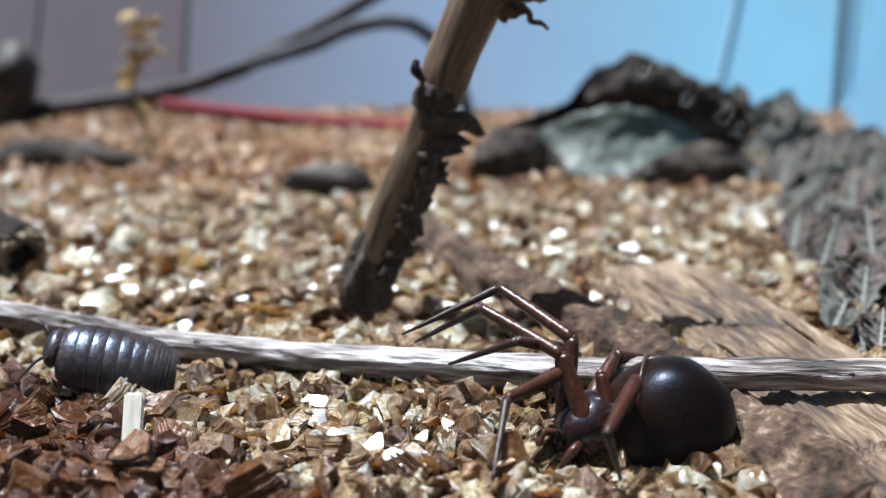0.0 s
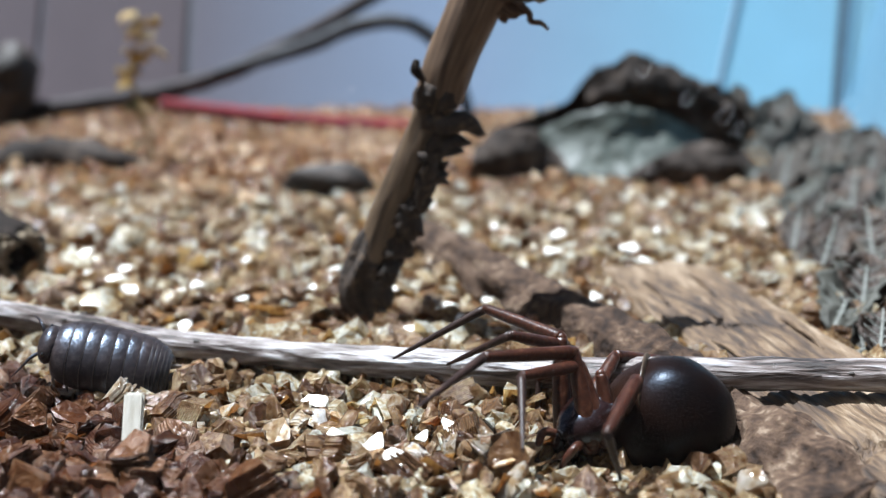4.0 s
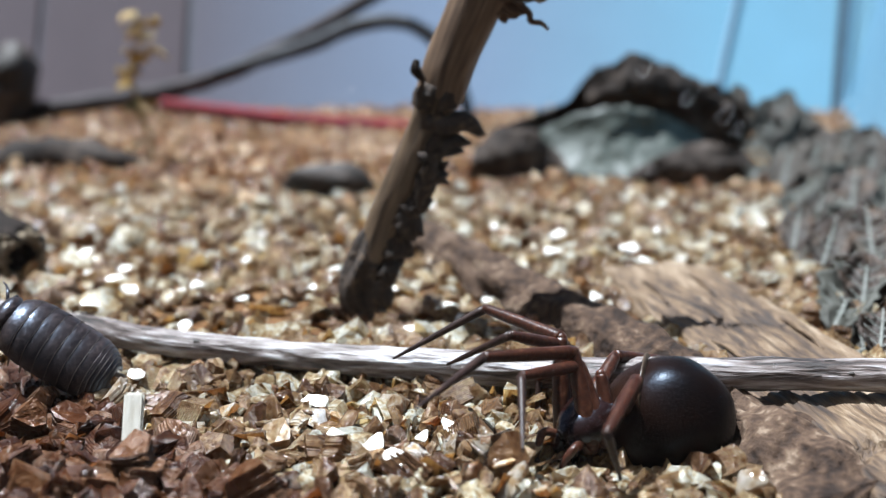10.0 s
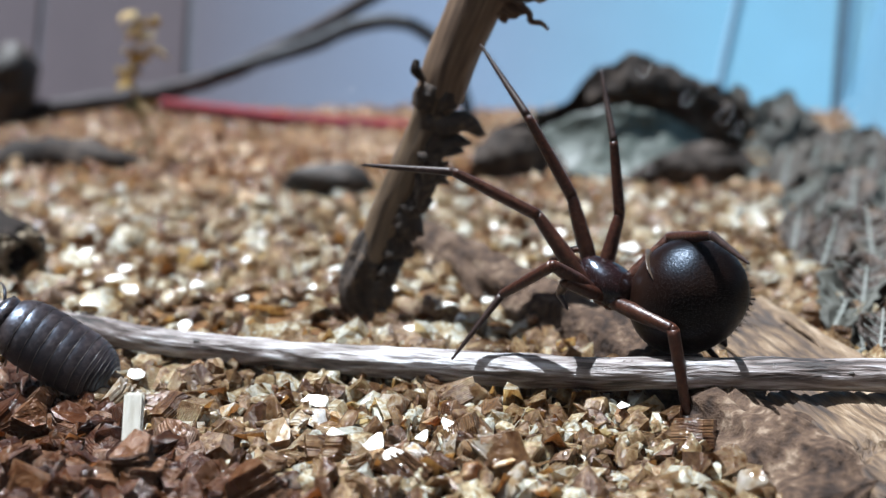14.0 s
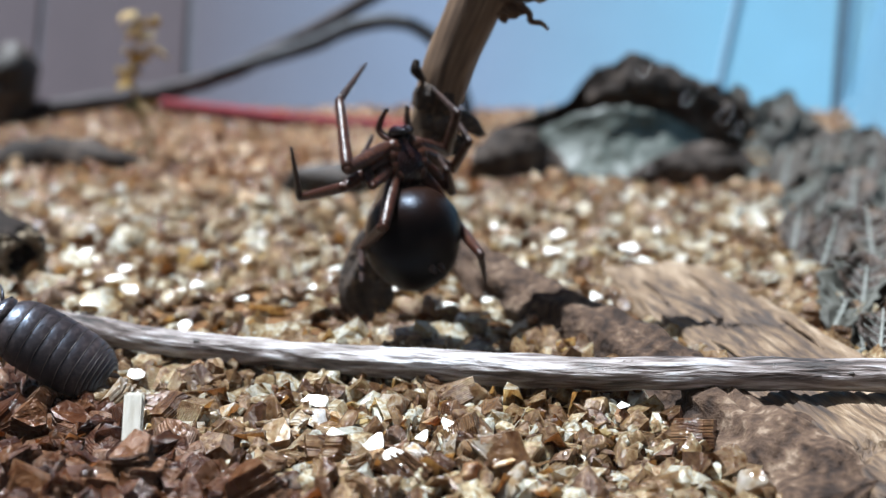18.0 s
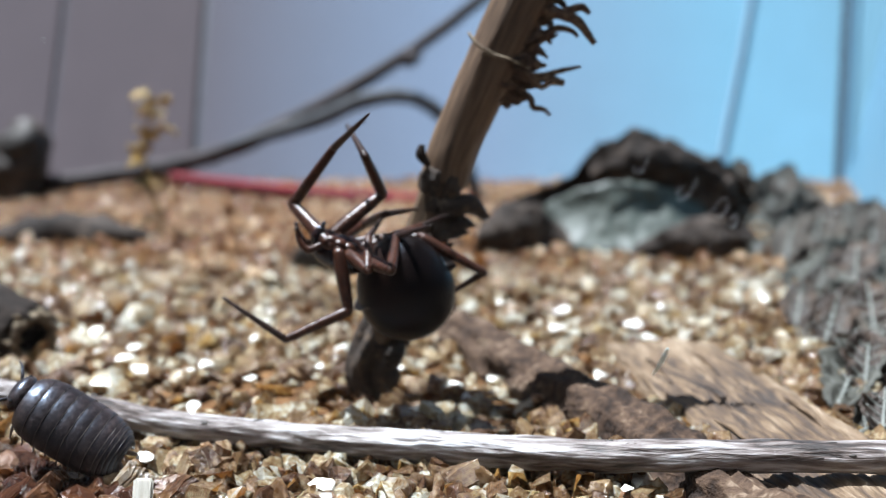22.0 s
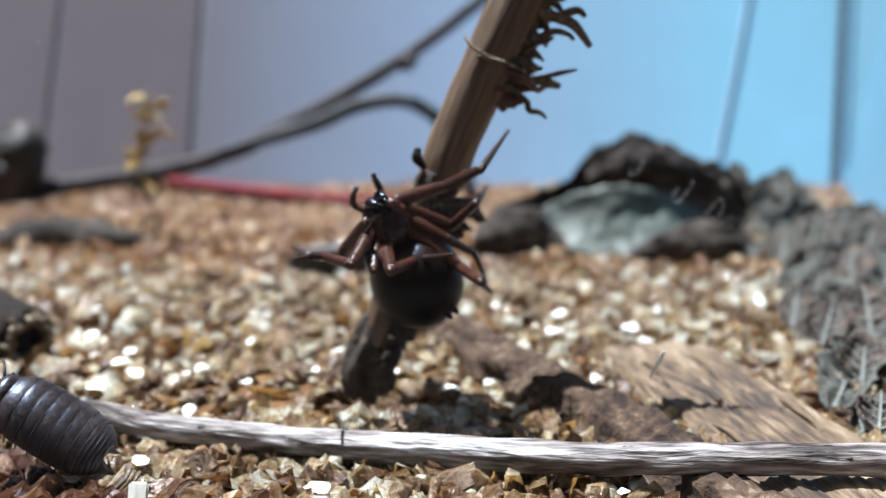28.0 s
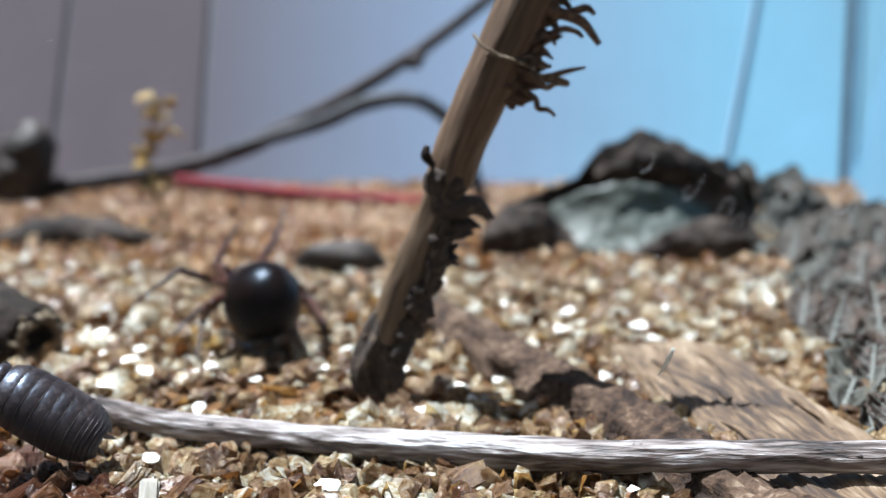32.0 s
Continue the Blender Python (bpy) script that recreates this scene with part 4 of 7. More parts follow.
def spider():
    body = empty("spider", pose(0.015, 0.085, 0.006), "glossy dark brown false widow spider with long reddish legs", "spider")

    def head_shape(v):
        k = max(0.0, (v.y - 0.6) / 2)
        return Vector((v.x * (1 - 0.12 * k), v.y, v.z * 0.78 + 0.3 * k))

    carapace = part("carapace", lathe(egg(5.5, 2.3, 16, -0.18), 24, shape=head_shape), CARAPACE, body, "glossy dark red brown carapace")
    for x, y, z, r in ((0.28, 2.28, 0.78, 0.2), (0.72, 2.08, 0.72, 0.19), (0.3, 2.02, 1.0, 0.18), (0.8, 1.82, 0.9, 0.18)):
        for s in (-1, 1):
            part("eye", ball(x * s, y, z, r, 10), EYE, carapace, "shiny black eye")
    for s in (-1, 1):
        jaw = part("jaw", tube([(0.5 * s, 2.1, 0.1), (0.55 * s, 2.6, -0.7), (0.5 * s, 2.5, -1.7)], [0.55, 0.6, 0.35], 12, 10), CARAPACE, body, "stout dark jaw")
        part("fang", tube([(0.48 * s, 2.5, -1.65), (0.3 * s, 2.45, -2.0), (0.1 * s, 2.25, -2.1)], [0.2, 0.14, 0.04], 8, 8), EYE, jaw)
        feeler = part("feeler", tube([(0.95 * s, 1.9, -0.3), (1.5 * s, 3.0, 0.6), (1.35 * s, 3.9, 0.2), (1.1 * s, 4.6, -0.7)], [0.33, 0.33, 0.3, 0.16], 10, 18, rough=0.1), LEG, body, "short reddish feeler")
        part("feeler_tip", ball(1.08 * s, 4.65, -0.75, 0.26, 8), LEG_DARK, feeler)
        for (hx, hy) in HIPS:
            part("hip", tube([(hx * 0.45 * s, hy * 0.8, -0.75), (hx * 0.9 * s, hy, -0.72), (hx * 1.12 * s, hy * 1.08, -0.6)], [0.75, 0.85, 0.62], 12, 8), LEG, body, "reddish brown hip joint")
    part("breastplate", ball(0, -0.1, -0.95, 1.25, 14, flat=0.4), CARAPACE, body, "dark shiny breastplate")
    part("waist", tube([(0, -2.0, 0.0), (0, -2.7, 0.12), (0, -3.5, 0.2)], [0.6, 0.45, 0.7], 10, 6), CARAPACE, body)

    # abdomen, from the waist along -y
    def round_back(v):
        y = v.y - 4.4
        lump = 1 + 0.05 * noise.noise((v.x * 0.35, y * 0.35, v.z * 0.35))
        return Vector((v.x * 0.99 * lump, y, v.z * (1.14 if v.z > 0 else 1.06) * lump + 0.6 - 0.1 * (y + 4)))

    abdomen_mesh = lathe(egg(9.7, 4.45, 30, 0.05), 48, wide=1.0, tall=1.0, shape=round_back)
    down = random.Random(3)
    abdomen_mesh.normal_update()
    for v in [v for v in abdomen_mesh.verts if down.random() < 0.75]:
        n = v.normal
        side = n.orthogonal().normalized() * 0.02 * MM
        tip = abdomen_mesh.verts.new(v.co + (n * down.uniform(0.18, 0.42) + Vector((down.uniform(-0.1, 0.1), -0.25, down.uniform(-0.1, 0.1)))) * MM)
        a, b, c = (abdomen_mesh.verts.new(v.co - n * 0.02 * MM + d) for d in (side, -side, n.cross(side)))
        for f in ((a, b, tip), (b, c, tip), (c, a, tip)):
            abdomen_mesh.faces.new(f)
    abdomen = part("abdomen", abdomen_mesh, ABDOMEN, body, "big round glossy dark brown abdomen")
    for s in (-1, 1):
        part("spinneret", tube([(0.35 * s, -6.6, -2.1), (0.42 * s, -7.5, -2.7), (0.4 * s, -7.9, -3.1)], [0.4, 0.32, 0.15], 10, 8), LEG_DARK, abdomen, "short blunt spinneret")
    part("band", tube([(2.9, -1.4, 3.1), (1.9, -0.95, 3.7), (0, -0.85, 4.0), (-1.9, -0.95, 3.7), (-2.9, -1.4, 3.1)], [0.08, 0.3, 0.42, 0.3, 0.08], 10, 24, rough=0.3, flat=0.3), MARK, abdomen, "faint pale band at the front edge")
    limbs = []
    for pair, (f, t, m) in enumerate(LEG_SPANS):
        for s in (-1, 1):
            k = 1.18 * (1.0, 0.92, 0.82, 0.96)[pair]
            limbs.append((leg_segment("femur", f, 0.5 * k, 0.62 * k, 0.42 * k, LEG, body, 0.42 * k, pair * 9 + s),
                          leg_segment("shin", t, 0.46 * k, 0.44 * k, 0.33 * k, LEG, body, 0.41 * k, pair * 9 + s + 3),
                          leg_segment("foot", m, 0.32 * k, 0.25 * k, 0.09, LEG_DARK, body, 0.3 * k, pair * 9 + s + 5)))
    return body, abdomen, limbs


spider_body, spider_abdomen, spider_limbs = spider()


# ---- woodlouse ----
def woodlouse():
    louse = empty("woodlouse", pose(-0.03, 0.09, 0.0025), "slate grey woodlouse with shiny overlapping back plates", "woodlouse")

    def outline(y):
        """Half width and height of the back at y."""
        round_off = max(1 - (abs(y - 0.2) / (5.0 if y > 0.2 else 5.85)) ** 3.6, 0.02) ** 0.5
        return 2.72 * round_off ** 0.9, 2.15 * round_off ** 0.8

    def arch(y, lift, i):
        w, h = outline(y)
        a = math.pi * (0.5 - i / 22)
        side = abs(math.sin(a)) ** 6
        return Vector((math.sin(a) * (w + lift) * (1 + 0.06 * side), y - 0.3 * side, max(math.cos(a), 0.0) ** 0.85 * (h + lift)))

    def plate(y0, y1):
        """One arched back plate from y1 (front, tucked in) to y0 (rear edge, which overlaps the next)."""
        bm = bmesh.new()
        loops = []
        for y, lift in ((y1 + 0.1, -0.08), (y1 - 0.1, 0.0), ((y0 + y1) / 2, 0.04), (y0 + 0.08, 0.05), (y0, 0.03), (y0, -0.15), (y1, -0.2)):
            loops.append([bm.verts.new(arch(y, lift, i) * MM) for i in range(23)])
        for a, b in zip(loops, loops[1:] + loops[:1]):
            for i in range(22):
                bm.faces.new((a[i], a[i + 1], b[i + 1], b[i]))
        bmesh.ops.recalc_face_normals(bm, faces=bm.faces)
        return bm

    def armour(name, y0, y1):
        shell = part(name, plate(y0, y1), LOUSE, louse)
        part("plate_rim", tube([arch(y0, 0.04, i) for i in range(1, 22)], [0.016, 0.022, 0.016], 6, 42), LOUSE_RIM, shell, "fine pale rear edge of the plate")

    ys = [4.3, 3.1, 1.9, 0.75, -0.4, -1.5, -2.55, -3.4]
    for i in range(7):
        armour("back_plate", ys[i + 1] - 0.1, ys[i])
    ty = [-3.4, -3.85, -4.25, -4.65, -5.0, -5.35]
    for i in range(5):
        armour("tail_plate", ty[i + 1] - 0.04, ty[i])
    part("underside", lathe([(-5.0, 0.3), (-3, 1.6), (0, 2.2), (3, 1.9), (4.6, 0.6)], 18, 1.0, 0.45), LOUSE_SOFT, louse, "pale soft underside")
    head = part("head", lathe(egg(1.8, 1.45, 10), 18, wide=1.15, tall=0.75, shape=lambda v: v + Vector((0, 4.7, 0.75))), LOUSE, louse, "small dark head")
    for s in (-1, 1):
        part("eye", ball(1.25 * s, 4.9, 1.25, 0.22, 8), EYE, head, "black eye")
        part("antenna", tube([(0.7 * s, 5.2, 0.6), (1.5 * s, 5.8, 0.8), (2.2 * s, 6.3, 0.4), (2.8 * s, 6.9, -0.3)], [0.16, 0.14, 0.1, 0.04], 8, 14), LOUSE, head, "jointed grey antenna")
        part("tail_prong", tube([(0.5 * s, -5.1, 0.2), (0.75 * s, -5.8, 0.15), (0.9 * s, -6.3, 0.1)], [0.24, 0.2, 0.06], 8, 6), LOUSE_SOFT, louse, "short tail prong")
        for i in range(7):
            y = 3.6 - i * 1.1
            part("leg", tube([(1.2 * s, y, 0.2), (2.3 * s, y + 0.1, 0.0), (2.8 * s, y - 0.2, -1.0)], [0.2, 0.17, 0.06], 6, 8), LOUSE_SOFT, louse, "short pale leg")
    for ob in louse.children_recursive:
        if ob.type == "MESH":
            ob.data.transform(Matrix.Diagonal((1.07, 0.98, 1.08, 1)))
    return louse


louse_body = woodlouse()


# ---- gravel: pieces nearest the pane are parts, the rest is one mass ----
def flake_mesh(seed):
    """A small book of mica: a few thin uneven plates, fanned apart."""
    rng = random.Random(seed)
    bm = bmesh.new()
    uv = bm.loops.layers.uv.new("sheets")
    n = rng.choice((5, 6, 7))
    long = rng.uniform(0.62, 1.0)
    corners = [(2 * math.pi * (i + rng.uniform(-0.38, 0.38)) / n, rng.uniform(0.62, 1.3)) for i in range(n)]
    sheets = rng.choice((9, 12, 15))
    thick = rng.uniform(0.75, 1.5) / sheets
    bend = 0.5 / sheets
    fan = Matrix.Rotation(rng.uniform(-bend, bend), 4, "X") @ Matrix.Rotation(rng.uniform(-bend, bend), 4, "Y") @ Matrix.Translation((rng.uniform(-0.05, 0.05), rng.uniform(-0.05, 0.05), thick * 0.97))
    m = Matrix.Identity(4)
    for k in range(sheets):
        s = rng.uniform(0.86, 1.05)
        shape = [(a + rng.uniform(-0.1, 0.1), r * s * rng.uniform(0.88, 1.08)) for a, r in corners]
        low = [bm.verts.new(m @ Vector((math.cos(a) * r, math.sin(a) * r * long, 0.14 * math.sin(2 * a + seed)))) for a, r in shape]
        high = [bm.verts.new(m @ Vector((math.cos(a) * r * 0.94, math.sin(a) * r * 0.94 * long, thick + 0.14 * math.sin(2 * a + seed)))) for a, r in shape]
        faces = [(bm.faces.new(high), 1, 1), (bm.faces.new(low[::-1]), 0, 0)]
        for i in range(n):
            j = (i + 1) % n
            faces.append((bm.faces.new((low[i], low[j], high[j], high[i])), 0, 1))
        for f, v0, v1 in faces:
            for li, loop in enumerate(f.loops):
                loop[uv].uv = (li * 0.3, v0 if (v0 == v1 or li < 2) else v1)
        m = m @ fan
    mesh = bpy.data.meshes.new("mica_piece")
    bm.transform(Matrix.Scale(MM, 4))
    bm.to_mesh(mesh)
    bm.free()
    mesh.materials.append(FLAKE)
    return mesh


def chunk_mesh(seed):
    """A stubby worn piece: a bevelled hull round a few random corners."""
    rng = random.Random(seed)
    bm = bmesh.new()
    uv = bm.loops.layers.uv.new("sheets")
    wide, tall = rng.uniform(0.6, 1.0), rng.uniform(0.4, 0.8)
    for i in range(11):
        d = Vector((rng.gauss(0, 1), rng.gauss(0, 1), rng.gauss(0, 1))).normalized() * rng.uniform(0.8, 1.2)
        bm.verts.new((d.x, d.y * wide, d.z * tall))
    hull = bmesh.ops.convex_hull(bm, input=bm.verts)
    bmesh.ops.delete(bm, geom=[v for v in bm.verts if not v.link_faces], context="VERTS")
    bmesh.ops.bevel(bm, geom=list(bm.edges), offset=0.12, segments=1, affect="EDGES", clamp_overlap=True)
    bmesh.ops.triangulate(bm, faces=bm.faces)
    bmesh.ops.subdivide_edges(bm, edges=[e for e in bm.edges if e.calc_length() > 0.22], cuts=2, use_grid_fill=True)
    layers = rng.uniform(14, 24)
    for v in bm.verts:
        c = v.co.copy()
        v.co *= 1 + 0.13 * noise.noise(c * 2.3 + Vector((seed * 3.1, 0, 0))) + 0.05 * noise.noise(c * 7)
        v.co.x += 0.03 * math.sin(c.z * layers + 2 * c.x)
    for f in bm.faces:
        for loop in f.loops:
            loop[uv].uv = (loop.vert.co.x, loop.vert.co.z * 2.0)
    mesh = bpy.data.meshes.new("mica_chunk")
    bm.transform(Matrix.Scale(MM, 4))
    bm.to_mesh(mesh)
    bm.free()
    for p in mesh.polygons:
        p.use_smooth = True
    mesh.materials.append(FLAKE)
    return mesh


def book_mesh(seed):
    """A swollen mica book: many thin leaves puffed apart along a bent axis, like an accordion."""
    rng = random.Random(seed)
    bm = bmesh.new()
    uv = bm.loops.layers.uv.new("sheets")
    n, leaves = 9, rng.randrange(12, 19)
    corners = [(2 * math.pi * (i + rng.uniform(-0.3, 0.3)) / n, rng.uniform(0.75, 1.15)) for i in range(n)]
    tall, lean = rng.uniform(1.2, 2.0), rng.uniform(-0.5, 0.5)
    rings = []
    for k in range(leaves * 2):
        z = tall * (k / (leaves * 2 - 1) - 0.5)
        wide = (1.0 if k % 2 else 0.95) * (1 - 0.10 * (2 * z / tall) ** 2) * rng.uniform(0.95, 1.04)
        rings.append([bm.verts.new((math.cos(a) * r * wide + lean * z * z, math.sin(a) * r * wide * 0.8, z + 0.10 * math.sin(2 * a + seed))) for a, r in corners])
    for k, (a, b) in enumerate(zip(rings, rings[1:])):
        for i in range(n):
            f = bm.faces.new((a[i], a[(i + 1) % n], b[(i + 1) % n], b[i]))
            for loop, v in zip(f.loops, (0, 0, 0.1, 0.1)):
                loop[uv].uv = (i * 0.3, (k % 2) * 0.1 + v)
    bm.faces.new(rings[0][::-1])
    bm.faces.new(rings[-1])
    mesh = bpy.data.meshes.new("mica_book")
    bm.transform(Matrix.Scale(MM, 4))
    bm.to_mesh(mesh)
    bm.free()
    mesh.materials.append(FLAKE)
    return mesh


def bare(x, y):
    """Whether wood lies here, so that no gravel does."""
    for (ax, ay), (bx, by) in (((-1.8, 137), (12.3, 104.2)), ((12.3, 104.2), (19.0, 88.5)), ((19.3, 88.5), (27.4, 64))):
        u = min(max(((x - ax) * (bx - ax) + (y - ay) * (by - ay)) / ((bx - ax) ** 2 + (by - ay) ** 2), 0), 1)
        if math.hypot(x - ax - u * (bx - ax), y - ay - u * (by - ay)) < (3.1 if ay > 90 else 4.3):
            return True
    c, s = math.cos(radians(9)), math.sin(radians(9))
    u, v = (x - 30) * c + (y - 94.5) * s, -(x - 30) * s + (y - 94.5) * c
    return abs(u) < 6.2 and abs(v) < 29.5


def hollow(x, y):
    """Whether this is in the dip beside the branch."""
    return ((x - 12.5) / 7) ** 2 + ((y - 72) / 8.5) ** 2 < 1


def dusky(x, y):
    """Whether gravel gets painted shade: a reddish patch in the corner by the glass."""
    return y + 0.9 * x + 5 * noise.noise((x * 0.12, y * 0.12, 8.0)) < 57 and x < 2


def scatter_pieces():
    rng = random.Random(77)
    shapes = [flake_mesh(i) for i in range(3)] + [chunk_mesh(i) for i in range(19)] + [book_mesh(i) for i in range(7)]
    shaded_shapes = [m.copy() for m in shapes]
    for m in shaded_shapes:
        m.materials[0] = RED_SHADED
    for i in range(350):
        y = 65.5 + 30 * rng.random() ** 1.15
        x = rng.uniform(-0.44, 0.44) * y
        if bare(x, y) or (x > 4 and 76.5 < y < 86):
            continue
        ob = new("flake", (shaded_shapes if dusky(x, y) else shapes)[rng.randrange(29)])
        size = rng.uniform(1.0, 2.1) if y < 84 else rng.uniform(0.7, 1.25)
        low = hollow(x, y)
        if low:
            size *= 0.6
        tilt = rng.choice((30, 60, 90))
        ob.matrix_basis = pose(x * MM, y * MM, (lie(x, y) + rng.uniform(0.6, 1.6) * (0.3 if low else 1)) * MM, rng.uniform(-tilt, tilt), rng.uniform(-tilt, tilt), rng.uniform(0, 360)) @ Matrix.Scale(size, 4)
        ob.parent = ground


def scatter_mass():
    """All other gravel as one mesh of small uneven prisms."""
    r = np.random.default_rng(5)
    count = 27500
    y = np.sqrt(r.uniform(64.5 ** 2, 320 ** 2, count))
    near = 4500
    y[:near] = r.uniform(64.5, 98, near)
    x = r.uniform(-0.52, 0.52, count) * (y + 10)
    open_ground = np.array([not bare(a, b) for a, b in zip(x, y)])
    x, y = x[open_ground], y[open_ground]
    count = len(x)
    z = np.array([lie(a, b) for a, b in zip(x, y)]) + r.uniform(-0.3, 0.9, count)
    size = r.uniform(0.5, 1.3, count) * np.where(r.random(count) < 0.3, 1.6, 1.0) * np.where((y > 95) & (y < 170), 1.2, 1.0)
    thick = np.where(r.random(count) < 0.55, r.uniform(0.12, 0.35, count), r.uniform(0.4, 1.1, count))
    n = 6
    spin0 = r.uniform(0, 6.28, count)
    ang = (np.arange(n)[None] + r.uniform(-0.4, 0.4, (count, n))) * (2 * np.pi / n)
    rad = r.uniform(0.5, 1.35, (count, n)) * size[:, None]
    px, py = np.cos(ang) * rad, np.sin(ang) * rad * r.uniform(0.55, 1.0, (count, 1))
    warp = 0.18 * size[:, None] * np.sin(2 * ang + spin0[:, None])
    low = np.stack([px, py, warp], -1)
    shrink = r.uniform(0.6, 1.0, (count, n))
    high = np.stack([px * shrink, py * shrink, warp + (thick * size)[:, None] * r.uniform(0.7, 1.2, (count, n))], -1)
    peak = np.stack([r.uniform(-0.25, 0.25, count) * size, r.uniform(-0.25, 0.25, count) * size, thick * size * r.uniform(0.9, 1.35, count)], -1)[:, None]
    pts = np.concatenate([low, high, peak], 1)
    tilt = r.normal(0, 1, (count, 2)) * np.where(y < 100, 0.95, 0.6)[:, None]
    spin = r.uniform(0, 2 * np.pi, count)
    for axis, a in ((2, spin), (0, tilt[:, 0]), (1, tilt[:, 1])):
        i, j = [(1, 2), (2, 0), (0, 1)][axis]
        c, s = np.cos(a)[:, None], np.sin(a)[:, None]
        u, v = pts[..., i].copy(), pts[..., j].copy()
        pts[..., i], pts[..., j] = u * c - v * s, u * s + v * c
    pts += np.stack([x, y, z], -1)[:, None]
    faces, uvs = [], []
    for i in range(n):
        j = (i + 1) % n
        faces.append([i, j, n + j, n + i])
    base = (np.arange(count) * (2 * n + 1))[:, None, None]
    quads = (np.array(faces)[None] + base).reshape(-1, 4)
    caps = (np.array([[n + i, n + (i + 1) % n, 2 * n] for i in range(n)])[None] + base).reshape(-1, 3)
    mesh = bpy.data.meshes.new("gravel")
    mesh.from_pydata((pts.reshape(-1, 3) * MM).tolist(), [], quads.tolist() + caps.tolist())
    layer = mesh.uv_layers.new(name="sheets")
    uv = np.zeros((len(mesh.loops), 2))
    q = len(quads) * 4
    uv[:q] = np.tile(np.array([[0, 0], [0.4, 0], [0.4, 1], [0, 1]]), (len(quads), 1))
    layer.data.foreach_set("uv", uv.ravel())
    mesh.materials.append(FLAKES)
    mesh.materials.append(RED_SHADED_MASS)
    mesh.materials.append(RUST)
    slot = np.array([dusky(a, b) for a, b in zip(x, y)]) + 2 * (y + r.normal(0, 12, count) > 186)
    mesh.polygons.foreach_set("material_index", np.concatenate([np.repeat(slot, n), np.repeat(slot, n)]).astype(np.int32))
    worn = r.random(count) < 0.45
    mesh.polygons.foreach_set("use_smooth", np.concatenate([np.repeat(worn, n), np.repeat(worn, n)]))
    tagged(new("gravel", mesh), "loose brown, gold and silvery mica gravel", "gravel", kind="stuff")


def silver_pieces():
    """The largest bleached plates, lying open to the light."""
    rng = random.Random(31)
    shapes = []
    for i in (41, 42, 44, 47, 49):
        mesh = chunk_mesh(i)
        mesh.materials[0] = SILVER
        shapes.append(mesh)
    plates = [(rng.uniform(-0.36, 0.2) * v, v, rng.uniform(0.8, 1.5)) for v in [rng.uniform(98, 165) for _ in range(26)]]
    for x, y, size in ((-45.8, 132.9, 1.5), (-37.3, 117.8, 1.3), (-41.1, 121.5, 1.2), (-33.5, 129.9, 1.2), (-21.3, 109.7, 1.0), (4.7, 110.8, 1.1), (-26.3, 86.2, 1.25), (-10.2, 79.5, 1.3),
                       (4.5, 69.8, 1.2), (-1.6, 73.0, 0.9), (-5.2, 72.4, 1.5), (-9.7, 115.3, 1.0), (14.1, 79.0, 0.7), (-3.3, 69.0, 1.0), (28.9, 141.7, 1.4), (14.0, 131.4, 1.5), (0.8, 105.5, 0.9), (9.5, 117, 1.0),
                       (0.5, 74.5, 0.9), (-8.0, 73.5, 0.9), (-14, 113, 0.9), (-28, 112, 1.0), *plates):
        if bare(x, y):
            continue
        ob = new("silver_flake", shapes[rng.randrange(5)])
        ob.matrix_basis = pose(x * MM, y * MM, (lie(x, y) + (2.3 if y < 95 else 1.7)) * MM, rng.uniform(12, 34), rng.uniform(-14, 6), rng.uniform(-20, 20)) @ Matrix.Diagonal((size, size, size * 0.45, 1)) @ pose(0, 0, 0, 0, 0, rng.uniform(0, 360))
        ob.parent = ground
        tagged(ob, "bright silvery mica plate")


def bright_chunks():
    """Thick bleached lumps among the brown ones near the glass."""
    rng = random.Random(8)
    shapes = [chunk_mesh(60 + i) for i in range(5)] + [book_mesh(70 + i) for i in range(2)]
    for mesh in shapes:
        mesh.materials[0] = PALE_MICA
    for x, y, size in ((-9.8, 77.9, 1.3), (-5.2, 70.4, 1.6), (-1.7, 70.6, 1.2), (4.2, 68.5, 1.9), (-3.2, 72.6, 1.1), (2.3, 66.9, 1.6),
                       (-7.5, 72.1, 1), (-0.6, 76.4, 1.2), (6.5, 65.1, 1.1), (-8.5, 78.2, 0.9), (-13.8, 84.3, 1), (-20.4, 105.0, 1.1),
                       (4.4, 106.2, 1), (13.7, 125.0, 1.3), (14.0, 79.1, 0.8), (9.1, 102.6, 1.2),
                       (-7.0, 87.4, 0.8), (-21.4, 88.9, 1.2), (-17.3, 80.6, 1.1)):
        ob = new("pale_chunk", shapes[rng.randrange(7)])
        ob.matrix_basis = pose(x * MM, y * MM, (lie(x, y) + 1.5) * MM, rng.uniform(-40, 40), rng.uniform(-40, 40), rng.uniform(0, 360)) @ Matrix.Scale(size, 4)
        ob.parent = ground
        tagged(ob, "pale glossy lump of mica")


scatter_mass()
bright_chunks()
scatter_pieces()
silver_pieces()


# ---- what moves ----
SPIDER_KEYS = []
LOUSE_ROWS = []


def spider_at(t, head, ahead, up, tail, *legs):
    """Spider at t seconds: head centre (millimetres), the ways it faces, its back and its abdomen point, and knee, ankle and tip of each leg (left, right; front pair first)."""
    SPIDER_KEYS.append((t, head, ahead, up, tail, legs))


def basis(ahead, up):
    y = Vector(ahead).normalized()
    x = y.cross(Vector(up)).normalized()
    return Matrix((x, y, x.cross(y))).transposed()


